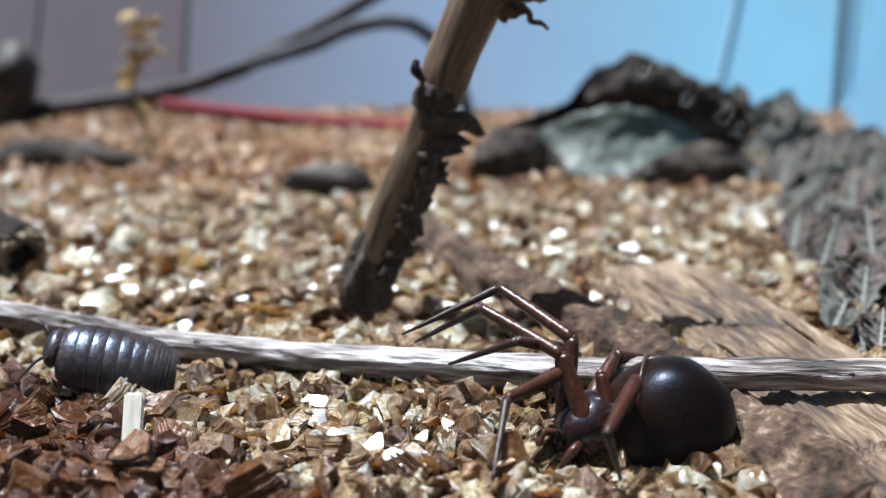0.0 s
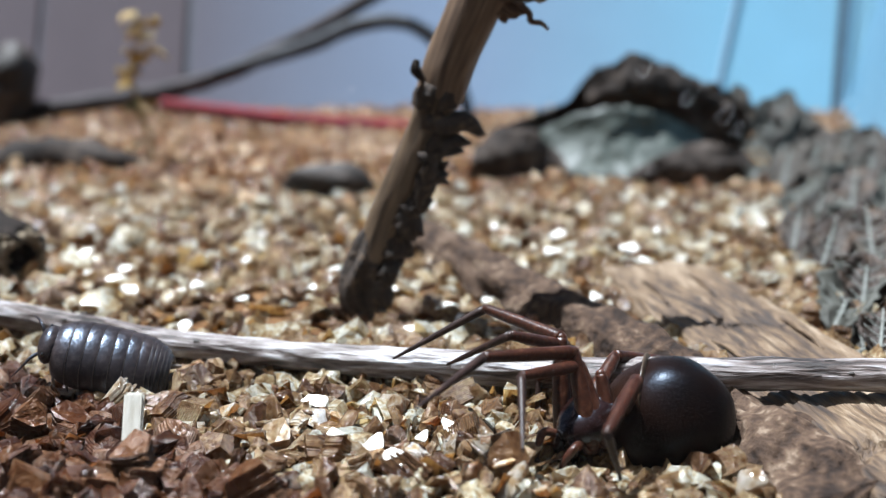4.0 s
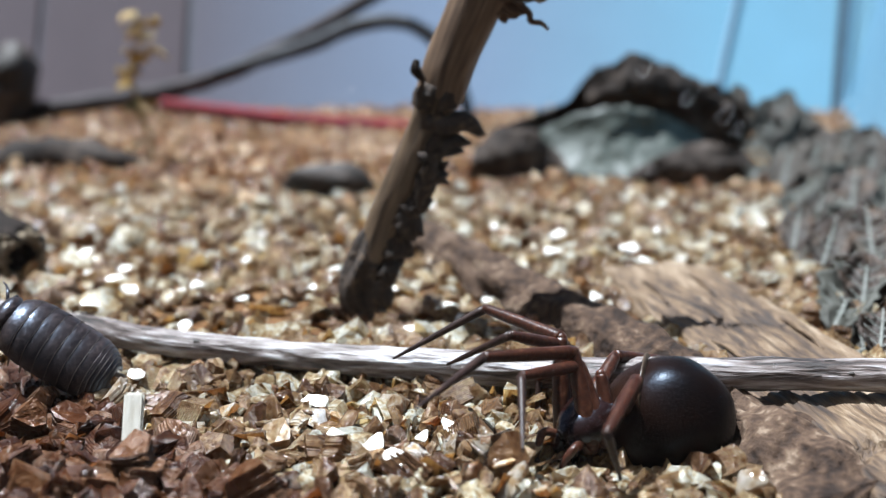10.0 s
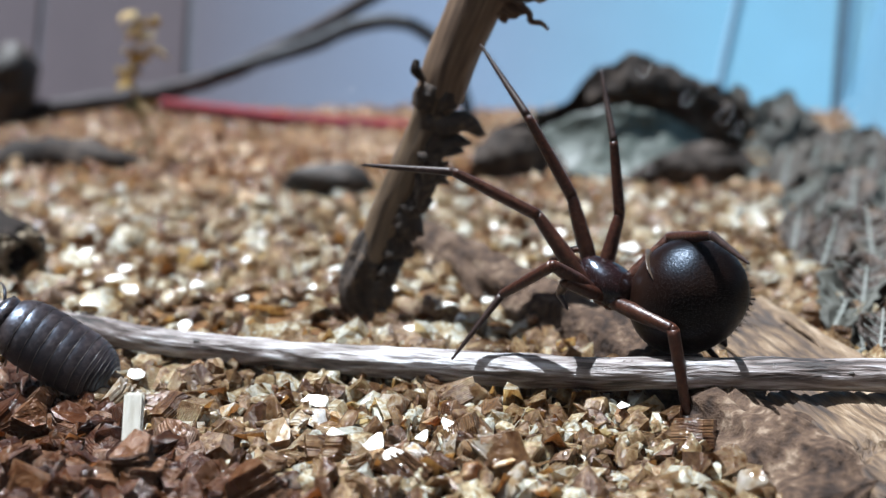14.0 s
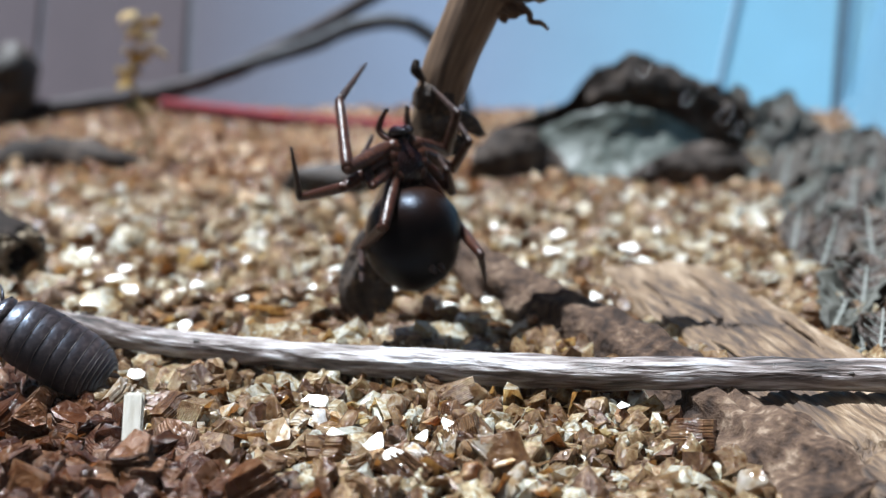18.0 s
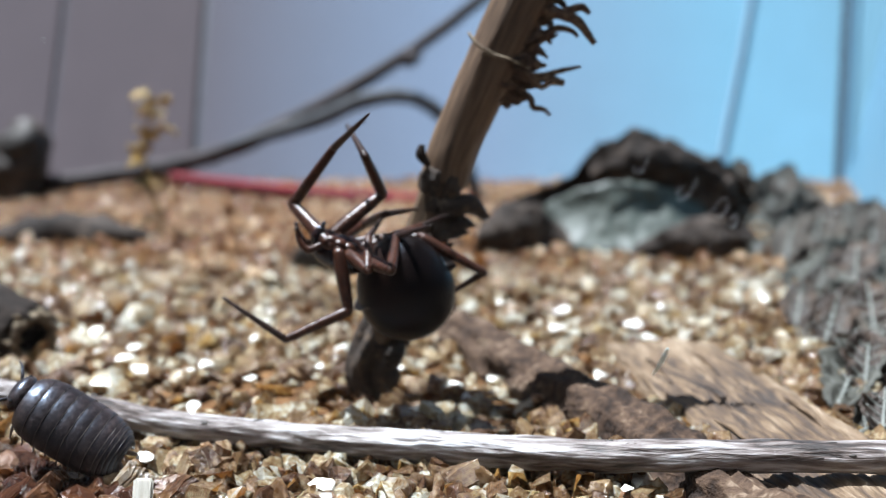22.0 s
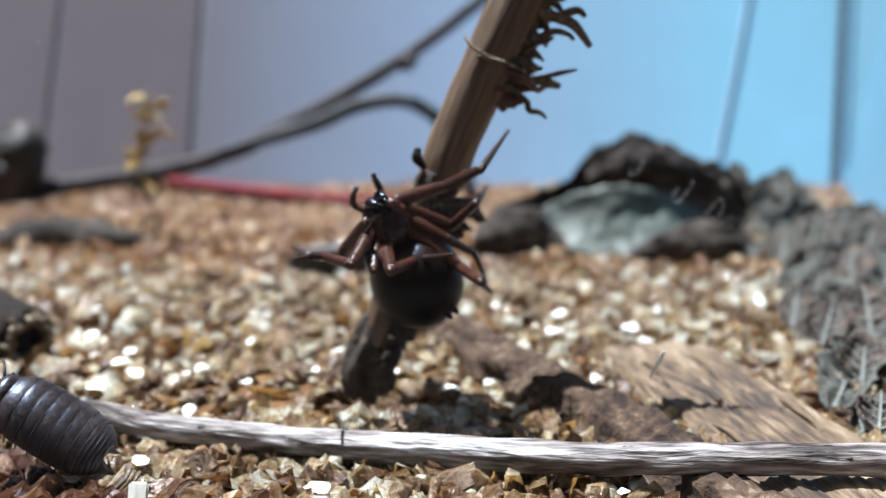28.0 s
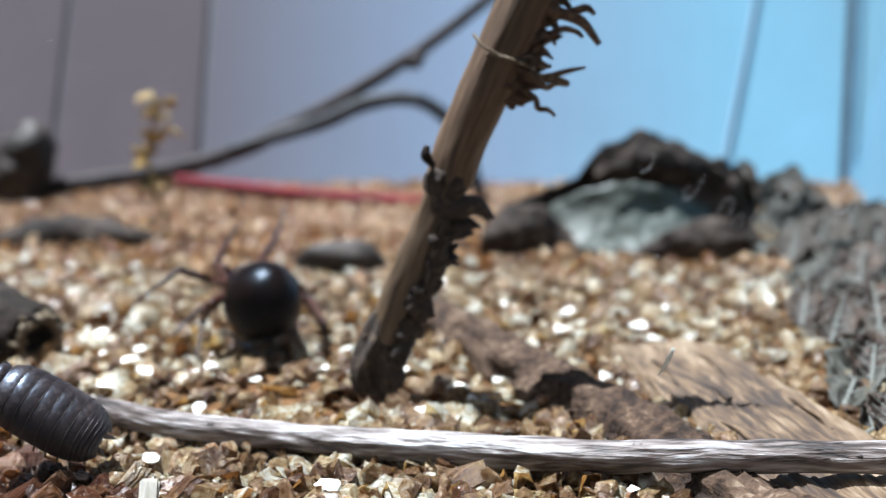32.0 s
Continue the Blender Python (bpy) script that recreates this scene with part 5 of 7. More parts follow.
def segment_matrix(a, way, side):
    z = way.normalized()
    x = side - z * side.dot(z)
    x = x.normalized() if x.length > 1e-4 else z.orthogonal().normalized()
    m = Matrix((x, z.cross(x), z)).transposed().to_4x4()
    m.translation = a * MM
    return m


def solve(head, turn, tail, ways):
    """Poses of the parts in the body's space from directions in the world."""
    back = turn.transposed()
    w = back @ tail
    m = basis(-w, Vector((0, 0, 1))).to_4x4()
    m.translation = WAIST * MM
    out = [m]
    for i, (f, t, k) in enumerate(ways):
        pair, s = i // 2, (-1, 1)[i % 2]
        hip = Vector((HIPS[pair][0] * 1.1 * s, HIPS[pair][1] * 1.06, -0.6))
        for way, length in zip((f, t, k), LEG_SPANS[pair]):
            d = (back @ way).normalized()
            out.append(segment_matrix(hip, d, Vector((0, 0.2, 1))))
            hip = hip + d * length
    return out


def drive_spider():
    keys = []
    for t, head, ahead, up, tail, legs in SPIDER_KEYS:
        turn = basis(ahead, up)
        ways = []
        for i, leg in enumerate(legs):
            pair, s = i // 2, (-1, 1)[i % 2]
            a = Vector(head) + turn @ Vector((HIPS[pair][0] * 1.1 * s, HIPS[pair][1] * 1.06, -0.6))
            row = []
            for b in leg:
                row.append((Vector(b) - a).normalized())
                a = Vector(b)
            ways.append(row)
        keys.append((t, Vector(head), turn.to_quaternion(), Vector(tail).normalized(), ways))
    body_rows, part_rows = [], None
    for (a, b) in zip(keys, keys[1:] + keys[-1:]):
        still = (a[1] - b[1]).length < 0.02 and all((p - q).length < 0.01 for u, v in zip(a[4], b[4]) for p, q in zip(u, v))
        steps = 1 if still or a is b else max(1, round((b[0] - a[0]) / 0.1))
        for i in range(steps):
            u = i / steps
            u = u * u * (3 - 2 * u) * 0.5 + u * 0.5
            q = a[2].slerp(b[2], u)
            head = a[1].lerp(b[1], u)
            ways = [[p.lerp(r, u) for p, r in zip(v, w)] for v, w in zip(a[4], b[4])]
            poses = solve(head, q.to_matrix(), a[3].lerp(b[3], u), ways)
            if part_rows is None:
                part_rows = [[] for _ in poses]
            t = a[0] + (b[0] - a[0]) * i / steps
            m = q.to_matrix().to_4x4()
            m.translation = head * MM
            body_rows.append((t, m))
            for rows, p in zip(part_rows, poses):
                rows.append((t, p))
    walk(spider_body, body_rows)
    movers = [spider_abdomen] + [seg for limb in spider_limbs for seg in limb]
    for ob, rows in zip(movers, part_rows):
        walk(ob, rows)


def louse_at(t, middle, ahead, up):
    m = basis(ahead, up).to_4x4()
    m.translation = Vector(middle) * MM
    LOUSE_ROWS.append((t, m))

def motions():
    spider_at(0, (10.7, 74.5, 1.5), (-0.70, -0.60, -0.38), (-0.25, -0.35, 0.90), (0.80, -0.10, -0.37),
              ((8.8, 75, 6.5), (2.9, 79.6, 8.8), (-2.4, 84.7, 4.3)), ((9.8, 77, 7.2), (4.5, 82.1, 9.8), (-3.2, 80.6, 6.4)),
              ((9, 75, 5.2), (4.5, 70.8, 4.7), (3.3, 65, 1.4)), ((9.1, 78.8, 5.8), (5.4, 74.2, 7.9), (0.4, 77.7, 4.9)),
              ((11.7, 75.2, 5), (13, 76.9, 1), (11.4, 72.3, -0.2)), ((9.6, 79.7, 3.9), (7.9, 83.2, 1.7), (7.6, 81.3, -2.9)),
              ((13.5, 70.5, 6.2), (10.6, 64.4, 4.9), (12.4, 68.8, -0.5)), ((13.8, 81.5, 4.2), (19.1, 85.5, 2.4), (22.4, 82.2, -3.1)))
    spider_at(0.6, (10.7, 74.5, 1.5), (-0.70, -0.60, -0.38), (-0.25, -0.35, 0.90), (0.80, -0.10, -0.37),
              ((8.8, 75, 6.5), (2.9, 79.6, 8.8), (-2.4, 84.7, 4.3)), ((9.8, 77, 7.2), (4.5, 82.1, 9.8), (-3.2, 80.6, 6.4)),
              ((9, 75, 5.2), (4.5, 70.8, 4.7), (3.3, 65, 1.4)), ((9.1, 78.8, 5.8), (5.4, 74.2, 7.9), (0.4, 77.7, 4.9)),
              ((11.7, 75.2, 5), (13, 76.9, 1), (11.4, 72.3, -0.2)), ((9.6, 79.7, 3.9), (7.9, 83.2, 1.7), (7.6, 81.3, -2.9)),
              ((13.5, 70.5, 6.2), (10.6, 64.4, 4.9), (12.4, 68.8, -0.5)), ((13.8, 81.5, 4.2), (19.1, 85.5, 2.4), (22.4, 82.2, -3.1)))
    spider_at(1, (10.7, 74.5, 1.5), (-0.70, -0.60, -0.38), (-0.25, -0.35, 0.90), (0.80, -0.10, -0.37),
              ((9.7, 75, 6.8), (3.8, 70.7, 9.4), (-1.2, 63.8, 8.5)), ((9.4, 77, 7.2), (4.2, 82.3, 9.6), (-3, 82.3, 4.9)),
              ((10.9, 75, 5.9), (5.6, 71.7, 6.3), (5, 67.4, 1)), ((9.3, 77.5, 6.4), (4.9, 73.6, 8.5), (0, 76.9, 5.1)),
              ((11.7, 75.2, 5), (13, 76.9, 1), (11.4, 72.3, -0.2)), ((9.6, 79.7, 3.9), (7.9, 83.2, 1.7), (7.6, 81.3, -2.9)),
              ((13.5, 70.5, 6.2), (10.6, 64.4, 4.9), (12.4, 68.8, -0.5)), ((13.8, 81.5, 4.2), (19.1, 85.5, 2.4), (22.4, 82.2, -3.1)))
    spider_at(2, (10.7, 74.5, 1.5), (-0.70, -0.60, -0.38), (-0.25, -0.35, 0.90), (0.80, -0.10, -0.37),
              ((9.6, 75.1, 6.7), (2.8, 71.3, 7.6), (-1.8, 64.1, 6.6)), ((8.9, 77.1, 7.2), (3.4, 82.6, 7.9), (-4.1, 82.7, 3.6)),
              ((10.1, 75, 5.7), (5.5, 70.9, 6.3), (5.2, 64.8, 3.4)), ((9.3, 77.5, 6.4), (4.8, 73.7, 8.5), (0.3, 77.3, 5)),
              ((11.7, 75.2, 5), (13, 76.9, 1), (11.4, 72.3, -0.2)), ((9.6, 79.7, 3.9), (7.9, 83.2, 1.7), (7.6, 81.3, -2.9)),
              ((13.5, 70.5, 6.2), (10.6, 64.4, 4.9), (12.4, 68.8, -0.5)), ((13.8, 81.5, 4.2), (19.1, 85.5, 2.4), (22.4, 82.2, -3.1)))
    spider_at(10, (10.7, 74.5, 1.5), (-0.70, -0.60, -0.38), (-0.25, -0.35, 0.90), (0.80, -0.10, -0.37),
              ((9.6, 75.1, 6.7), (2.8, 71.3, 7.6), (-1.8, 64.1, 6.6)), ((8.9, 77.1, 7.2), (3.4, 82.6, 7.9), (-4.1, 82.7, 3.6)),
              ((10.1, 75, 5.7), (5.5, 70.9, 6.3), (5.2, 64.8, 3.4)), ((9.3, 77.5, 6.4), (4.8, 73.7, 8.5), (0.3, 77.3, 5)),
              ((11.7, 75.2, 5), (13, 76.9, 1), (11.4, 72.3, -0.2)), ((9.6, 79.7, 3.9), (7.9, 83.2, 1.7), (7.6, 81.3, -2.9)),
              ((13.5, 70.5, 6.2), (10.6, 64.4, 4.9), (12.4, 68.8, -0.5)), ((13.8, 81.5, 4.2), (19.1, 85.5, 2.4), (22.4, 82.2, -3.1)))
    spider_at(11, (11.3, 74.8, 2.4), (-0.79, -0.53, -0.32), (-0.25, -0.30, 0.92), (0.90, 0.10, -0.43),
              ((9.3, 75.3, 7.6), (4.6, 69.4, 9.6), (0.3, 75.7, 5.7)), ((11, 77.2, 8.1), (4.3, 81.2, 7.6), (-3.6, 81, 4.1)),
              ((12.1, 75, 7), (8, 70.7, 5.4), (6.9, 64, 4.9)), ((9.9, 77.8, 7.4), (4.7, 80.6, 9), (0.8, 85, 5.6)),
              ((12.6, 75.2, 5.9), (13.3, 76.8, 1.7), (10.6, 72.8, 0.2)), ((9.5, 79.1, 5.5), (8.2, 81.4, 1.9), (8.3, 83.8, -2.5)),
              ((15.1, 70.6, 6.7), (11.5, 64.8, 5.6), (12.1, 69.3, 0.1)), ((15.6, 80.4, 5.8), (21.9, 82.3, 3.5), (23.7, 81.1, -3.4)))
    spider_at(11.5, (9.7, 76.5, 3.2), (-0.98, 0.20, -0.08), (-0.09, -0.07, 0.99), (0.98, -0.20, 0.06),
              ((10.1, 76.9, 8.9), (5, 82.7, 7.6), (-2.6, 81.1, 3.9)), ((9.8, 79.9, 9.3), (5.5, 86, 7.2), (0.3, 89.2, 1.1)),
              ((12.5, 75.6, 6.8), (11.2, 81, 9.5), (8.4, 86.2, 6.1)), ((8.3, 80.9, 7.7), (7, 86.4, 5.1), (3.8, 90.5, 0.6)),
              ((13.4, 73.2, 4.5), (15.4, 74.7, 0.8), (13.8, 70.1, -0.3)), ((10.6, 81.4, 5.7), (8.9, 80.9, 1.6), (8.9, 82.1, -3.3)),
              ((15.3, 73.1, 6.7), (14.1, 76.7, 0.9), (11.8, 70, -0.7)), ((16.9, 77.2, 5.9), (22.9, 77.9, 2.7), (26.1, 81.6, -2.6)))
    spider_at(12, (11.5, 78, 5.5), (-0.93, 0.31, 0.20), (0.20, -0.04, 0.98), (0.80, -0.25, -0.55),
              ((8.8, 72.4, 10.3), (6.4, 79.2, 7.3), (0.7, 84.1, 3)), ((16.5, 83, 7), (11.2, 88.2, 9.5), (4.5, 90, 4.5)),
              ((12.7, 75.5, 10.2), (9.6, 80.7, 9.1), (4.7, 84.1, 5.8)), ((13.7, 84.4, 7.6), (11.1, 89.2, 4.7), (9.2, 94.2, 0.4)),
              ((14.6, 74.6, 2.6), (15.8, 75.8, -1.5), (14.1, 71.1, -1.6)), ((11.5, 79.7, 0.6), (10, 82.2, -2.9), (9.8, 85.7, -6.4)),
              ((18.3, 75.2, 5.9), (15, 69.7, 3.3), (15.4, 73.9, -2.5)), ((19.1, 77.9, 6.4), (24.4, 80.2, 2.8), (27.7, 83.8, -2.5)))
    spider_at(12.5, (12.6, 79, 5.4), (-0.91, 0.33, 0.27), (0.28, 0.00, 0.96), (0.90, -0.33, -0.29),
              ((8, 73.8, 10.1), (5.1, 80.4, 6.9), (0.8, 86.1, 2.3)), ((17.7, 83.4, 7.3), (16.7, 89.9, 11.6), (11.2, 91.5, 18)),
              ((16.1, 77.4, 8.4), (12.7, 72.3, 7.8), (11.9, 77.4, 3.3)), ((13.7, 82, 10.3), (10.3, 86.2, 13.3), (5.7, 90.4, 10.5)),
              ((14.7, 74.1, 3), (16.4, 76.7, -0.3), (15.5, 71.7, -0.4)), ((11.7, 81.6, 0.8), (10.3, 84.5, -2.3), (10, 87.7, -6.2)),
              ((15.9, 72.7, 8.1), (13.7, 66.6, 5.8), (15.4, 70.1, -0.3)), ((20.1, 78.9, 6.3), (25.1, 81.7, 2.5), (28.6, 85.5, -2.5)))
    spider_at(13, (12, 81, 5.2), (-0.91, 0.32, 0.27), (0.28, 0.00, 0.96), (0.90, -0.32, -0.29),
              ((6.1, 81.7, 10.5), (-0.7, 79.4, 13.5), (-8.7, 82.6, 13.9)), ((14.2, 85.9, 10.2), (10.4, 87.4, 16.8), (5.1, 94.2, 17.7)),
              ((9.2, 77.4, 10), (4.8, 81.2, 7.7), (0.5, 76.5, 5.4)), ((13.5, 84, 10), (9.2, 88.4, 10.4), (5, 90.8, 5.5)),
              ((14.8, 77.2, 7), (17.9, 79.3, 4.5), (18.1, 74.7, 2.6)), ((8.5, 82.9, 4.2), (8.7, 86.5, 1.5), (9.1, 90.1, -1.9)),
              ((16.2, 77.6, 9.4), (17.8, 71, 10.7), (21.9, 74.8, 6.1)), ((19.6, 80.7, 5.6), (25.1, 83.5, 2.6), (25.7, 76.5, 0.9)))
    spider_at(13.5, (12.9, 84, 7), (-0.93, 0.30, 0.21), (0.21, -0.03, 0.98), (0.93, -0.30, -0.23),
              ((8, 84.5, 12.7), (2.4, 85.3, 18.1), (-4.4, 85.5, 23.4)), ((13.7, 86.8, 13.2), (12.2, 87.9, 20.8), (10.6, 94.5, 26.1)),
              ((8.1, 80.1, 10.3), (5.4, 84.8, 7.3), (0.9, 81.1, 3.8)), ((16.3, 88.9, 9.9), (17.4, 86.2, 15.3), (19.4, 89.9, 20.6)),
              ((9.5, 79.3, 6.8), (9.2, 82.7, 3.8), (8.7, 77.7, 3.7)), ((16.9, 85.5, 3.3), (21, 84.1, 2.3), (24.9, 81.9, 0.1)),
              ((18.9, 79, 5.3), (21.5, 83.4, 0.6), (20.2, 76.5, -0.9)), ((19.8, 87, 8.6), (20.7, 80.3, 7), (19.4, 73.6, 4.8)))
    spider_at(14, (13.7, 87, 8.9), (-0.80, 0.30, 0.52), (0.46, -0.20, 0.87), (0.98, -0.20, -0.05),
              ((7.8, 87.4, 14.6), (0.9, 88.1, 18.1), (-7, 91.4, 18.2)), ((11, 90.1, 15.7), (7.2, 91.1, 22.4), (3.3, 96.1, 28.2)),
              ((8.7, 82.3, 11.5), (4.9, 85.8, 8.1), (0.7, 84.1, 3)), ((15.1, 89.7, 14.2), (14.5, 90.4, 20.3), (13.7, 93.8, 26.2)),
              ((9.8, 83.2, 9.9), (9.8, 87.2, 7.8), (9.9, 82.2, 7.9)), ((17.9, 87.1, 6.2), (21.6, 85.4, 4.2), (24.6, 83.1, 1)),
              ((19.3, 79.5, 6.4), (20.2, 78.5, 1.3), (20.2, 76, -3)), ((19.2, 88.1, 12.5), (21.1, 81.7, 14.1), (22, 74.6, 13.6)))
    spider_at(14.5, (7.9, 86, 6.2), (-0.87, 0.49, 0.04), (-0.12, -0.29, 0.95), (0.87, -0.48, -0.06),
              ((5.2, 82.7, 11.4), (1.7, 86.9, 5.9), (-0.3, 78.6, 4.6)), ((6.9, 93.5, 10.3), (3.6, 100.4, 12), (0.1, 105.7, 17.8)),
              ((6.7, 83.8, 10.6), (5.1, 87.3, 5.8), (3.4, 81, 3.9)), ((4.8, 92.2, 7.5), (-0.7, 91.3, 4.8), (-7.4, 90.3, 3.9)),
              ((9.7, 80.8, 4.9), (9.3, 82.7, 0.9), (8.6, 77.8, 0.4)), ((5.7, 89.7, 5.1), (3.4, 92.6, 2.6), (2.5, 95.8, -1.2)),
              ((14.4, 83.9, 7.3), (18.6, 78.5, 8), (23.4, 80.9, 3.1)), ((15.6, 86.1, 8.4), (21.1, 83.5, 5.2), (25.4, 80.3, 0.5)))
    spider_at(16.5, (2.2, 95, 9.1), (-0.85, 0.23, 0.47), (0.28, -0.55, 0.78), (0.85, -0.22, -0.48),
              ((-1.1, 95.6, 15.3), (-3.1, 91.5, 21.6), (-4.8, 98.5, 26.4)), ((4.5, 103, 10.3), (5.2, 110.6, 12.1), (5.4, 119.2, 12.1)),
              ((-1.9, 89, 8.3), (-4.7, 92.6, 4.1), (-4.9, 85.9, 2.8)), ((6.3, 101, 9.1), (8.1, 106.7, 10.7), (7.3, 113.3, 11.9)),
              ((3, 90.1, 6), (4, 91.6, 1.8), (3.7, 86.9, 0.4)), ((5.2, 99.9, 11), (8.1, 102.9, 9.2), (10.2, 106.9, 7.2)),
              ((4.7, 88.5, 4.9), (4.5, 93.5, 0.1), (4.6, 86.3, -0.5)), ((10, 95.2, 8.4), (16.4, 93.5, 6.3), (21.1, 90.7, 1.7)))
    spider_at(17, (4.4, 97, 11.9), (-0.83, 0.26, 0.50), (0.25, -0.63, 0.73), (0.82, -0.25, -0.51),
              ((5.8, 97.3, 17.4), (4.7, 92.8, 23.7), (0.8, 100.5, 23.5)), ((9.4, 102.8, 14), (10.4, 100.5, 21.4), (2, 100.4, 23.1)),
              ((2.1, 91.6, 7.6), (-1, 95.1, 3.5), (-5.2, 89.8, 2.7)), ((9.5, 101.2, 14.6), (10.7, 105.5, 18.9), (8.6, 111.6, 21.1)),
              ((4.8, 92, 9.1), (4.4, 93.8, 4.9), (3.5, 97, 1.2)), ((8.5, 101.3, 13.5), (12, 104.1, 13.5), (14.7, 106.6, 10.2)),
              ((8.3, 91.5, 7.6), (12.4, 93.1, 2.3), (16.9, 87.6, 1)), ((12.1, 96.7, 10), (17.6, 94.6, 6.5), (21.6, 91.8, 1.2)))
    spider_at(17.5, (3.9, 98, 12.6), (-0.89, 0.20, 0.42), (0.20, -0.65, 0.73), (0.88, -0.18, -0.44),
              ((5.7, 98.2, 17.7), (3.8, 93.2, 23.4), (-0.2, 99.8, 19.7)), ((8.3, 103.4, 16.5), (4.4, 104.1, 23.2), (-0.2, 110.1, 19.2)),
              ((1.8, 91.7, 12.7), (0.3, 97.5, 11.2), (-2.4, 91.3, 11.8)), ((8.5, 102.2, 16.1), (6.6, 107.5, 18.7), (3.4, 113.2, 16.8)),
              ((4.3, 92.8, 10.4), (3.4, 95.2, 6.7), (2.5, 98.4, 3)), ((8.5, 101.4, 14.6), (9.9, 105.6, 14.4), (11, 109.9, 11.9)),
              ((8, 93.4, 7.1), (11.9, 95.2, 1.8), (16.9, 90.3, 0)), ((11.7, 98.2, 11.4), (15.3, 101.7, 6.6), (16.2, 95.8, 2.7)))
    spider_at(18, (-3.7, 97, 17.7), (-0.18, 0.21, 0.96), (-0.47, 0.84, -0.27), (0.19, -0.23, -0.95),
              ((0.3, 103.6, 17.5), (1.3, 97.3, 22), (-1.3, 105.3, 23.9)), ((-8.1, 90, 18), (-9.2, 95.6, 23.3), (-7.3, 103.5, 26.1)),
              ((0.9, 101.9, 16.1), (2.4, 96.9, 19.5), (0.9, 103.3, 21.4)), ((-8.5, 91.6, 16.2), (-13, 95.5, 14.5), (-13, 91.1, 19.8)),
              ((0.8, 98.8, 14.5), (0.3, 95.2, 17.2), (-0.7, 100.1, 18)), ((-6.1, 91.5, 16.3), (-7.3, 95.4, 18.2), (-6.6, 100.1, 19.6)),
              ((1.4, 98, 11.4), (3.3, 91.5, 10.2), (4, 97.4, 6.1)), ((-5.1, 90.3, 13), (-7.5, 95.8, 9.7), (-7, 88.8, 8.4)))
    spider_at(18.5, (-11.4, 97, 19.1), (-0.65, -0.21, 0.73), (-0.69, -0.24, -0.68), (0.66, 0.22, -0.72),
              ((-6.6, 102, 19.6), (-6.2, 97.1, 25.7), (-8.3, 105, 28.2)), ((-17.4, 93.8, 17.4), (-20.5, 99.4, 21.8), (-16.7, 93, 26.1)),
              ((-6.3, 98.9, 18.5), (-2.7, 94.7, 21.3), (-2.1, 101.2, 23.2)), ((-14.2, 91.3, 17.8), (-16.1, 95.6, 13.7), (-20.3, 90.3, 12.8)),
              ((-7.2, 98.9, 17.6), (-2.7, 99, 17.6), (-1.3, 103.7, 18.6)), ((-8.7, 93, 16), (-7.4, 96.5, 18.5), (-6.1, 92.2, 20.6)),
              ((-4.8, 98.5, 15.9), (-0.7, 93, 17), (0.3, 100.1, 16.9)), ((-4.6, 92.5, 17.6), (-1.8, 98.7, 16.6), (-1.2, 91.9, 14.2)))
    spider_at(19, (-10.7, 97.5, 14.4), (-0.98, 0.00, 0.20), (-0.20, 0.02, -0.98), (0.98, -0.00, -0.18),
              ((-5.5, 99.6, 18.1), (-4.8, 95.9, 24.9), (-6.9, 103.3, 28.9)), ((-17.1, 100.2, 16.9), (-16, 95.6, 23.1), (-15, 102, 28.6)),
              ((-12.5, 104.8, 15.7), (-10.8, 110.5, 17.1), (-8.9, 117.1, 17.5)), ((-6.5, 93.4, 12.5), (-7.6, 96.1, 7), (-8.1, 89.8, 4.4)),
              ((-6, 99.6, 16.2), (-2, 100, 18.2), (0.3, 103.7, 15.8)), ((-6.7, 94.4, 17.3), (-2.5, 94.9, 15.9), (-2.9, 98.9, 19)),
              ((-2.9, 98.9, 14.9), (1.3, 93.6, 13.3), (1.9, 100.5, 15.3)), ((-5, 95.3, 10.1), (-7.1, 92.5, 16.1), (-4.4, 99.1, 17.1)))
    spider_at(19.5, (-3.3, 94.5, 17.3), (-0.17, -0.66, 0.73), (-0.87, 0.46, 0.21), (0.19, 0.65, -0.73),
              ((1.5, 99.9, 19.9), (3.3, 94.1, 24.8), (6.7, 88.4, 30.2)), ((-1.2, 96.9, 21.8), (0.3, 90, 25.1), (-4, 97.4, 26.2)),
              ((0.8, 99.4, 16.5), (1.8, 95.4, 21.2), (3.1, 89.7, 24.7)), ((-7.4, 96.6, 18.5), (-4.6, 91.6, 16.3), (-9.5, 96.1, 14.9)),
              ((0.8, 97.5, 15.2), (1.8, 93.4, 16.9), (2.4, 98.4, 17.2)), ((-4.5, 89.4, 16.6), (-1.2, 92.1, 15.2), (2.4, 95.6, 14.5)),
              ((0.8, 97.3, 11.5), (-0.7, 91.2, 8.8), (-1.8, 96.5, 4.1)), ((-5.9, 88.6, 15.3), (-8.2, 92.4, 10), (-7.7, 97.5, 5)))
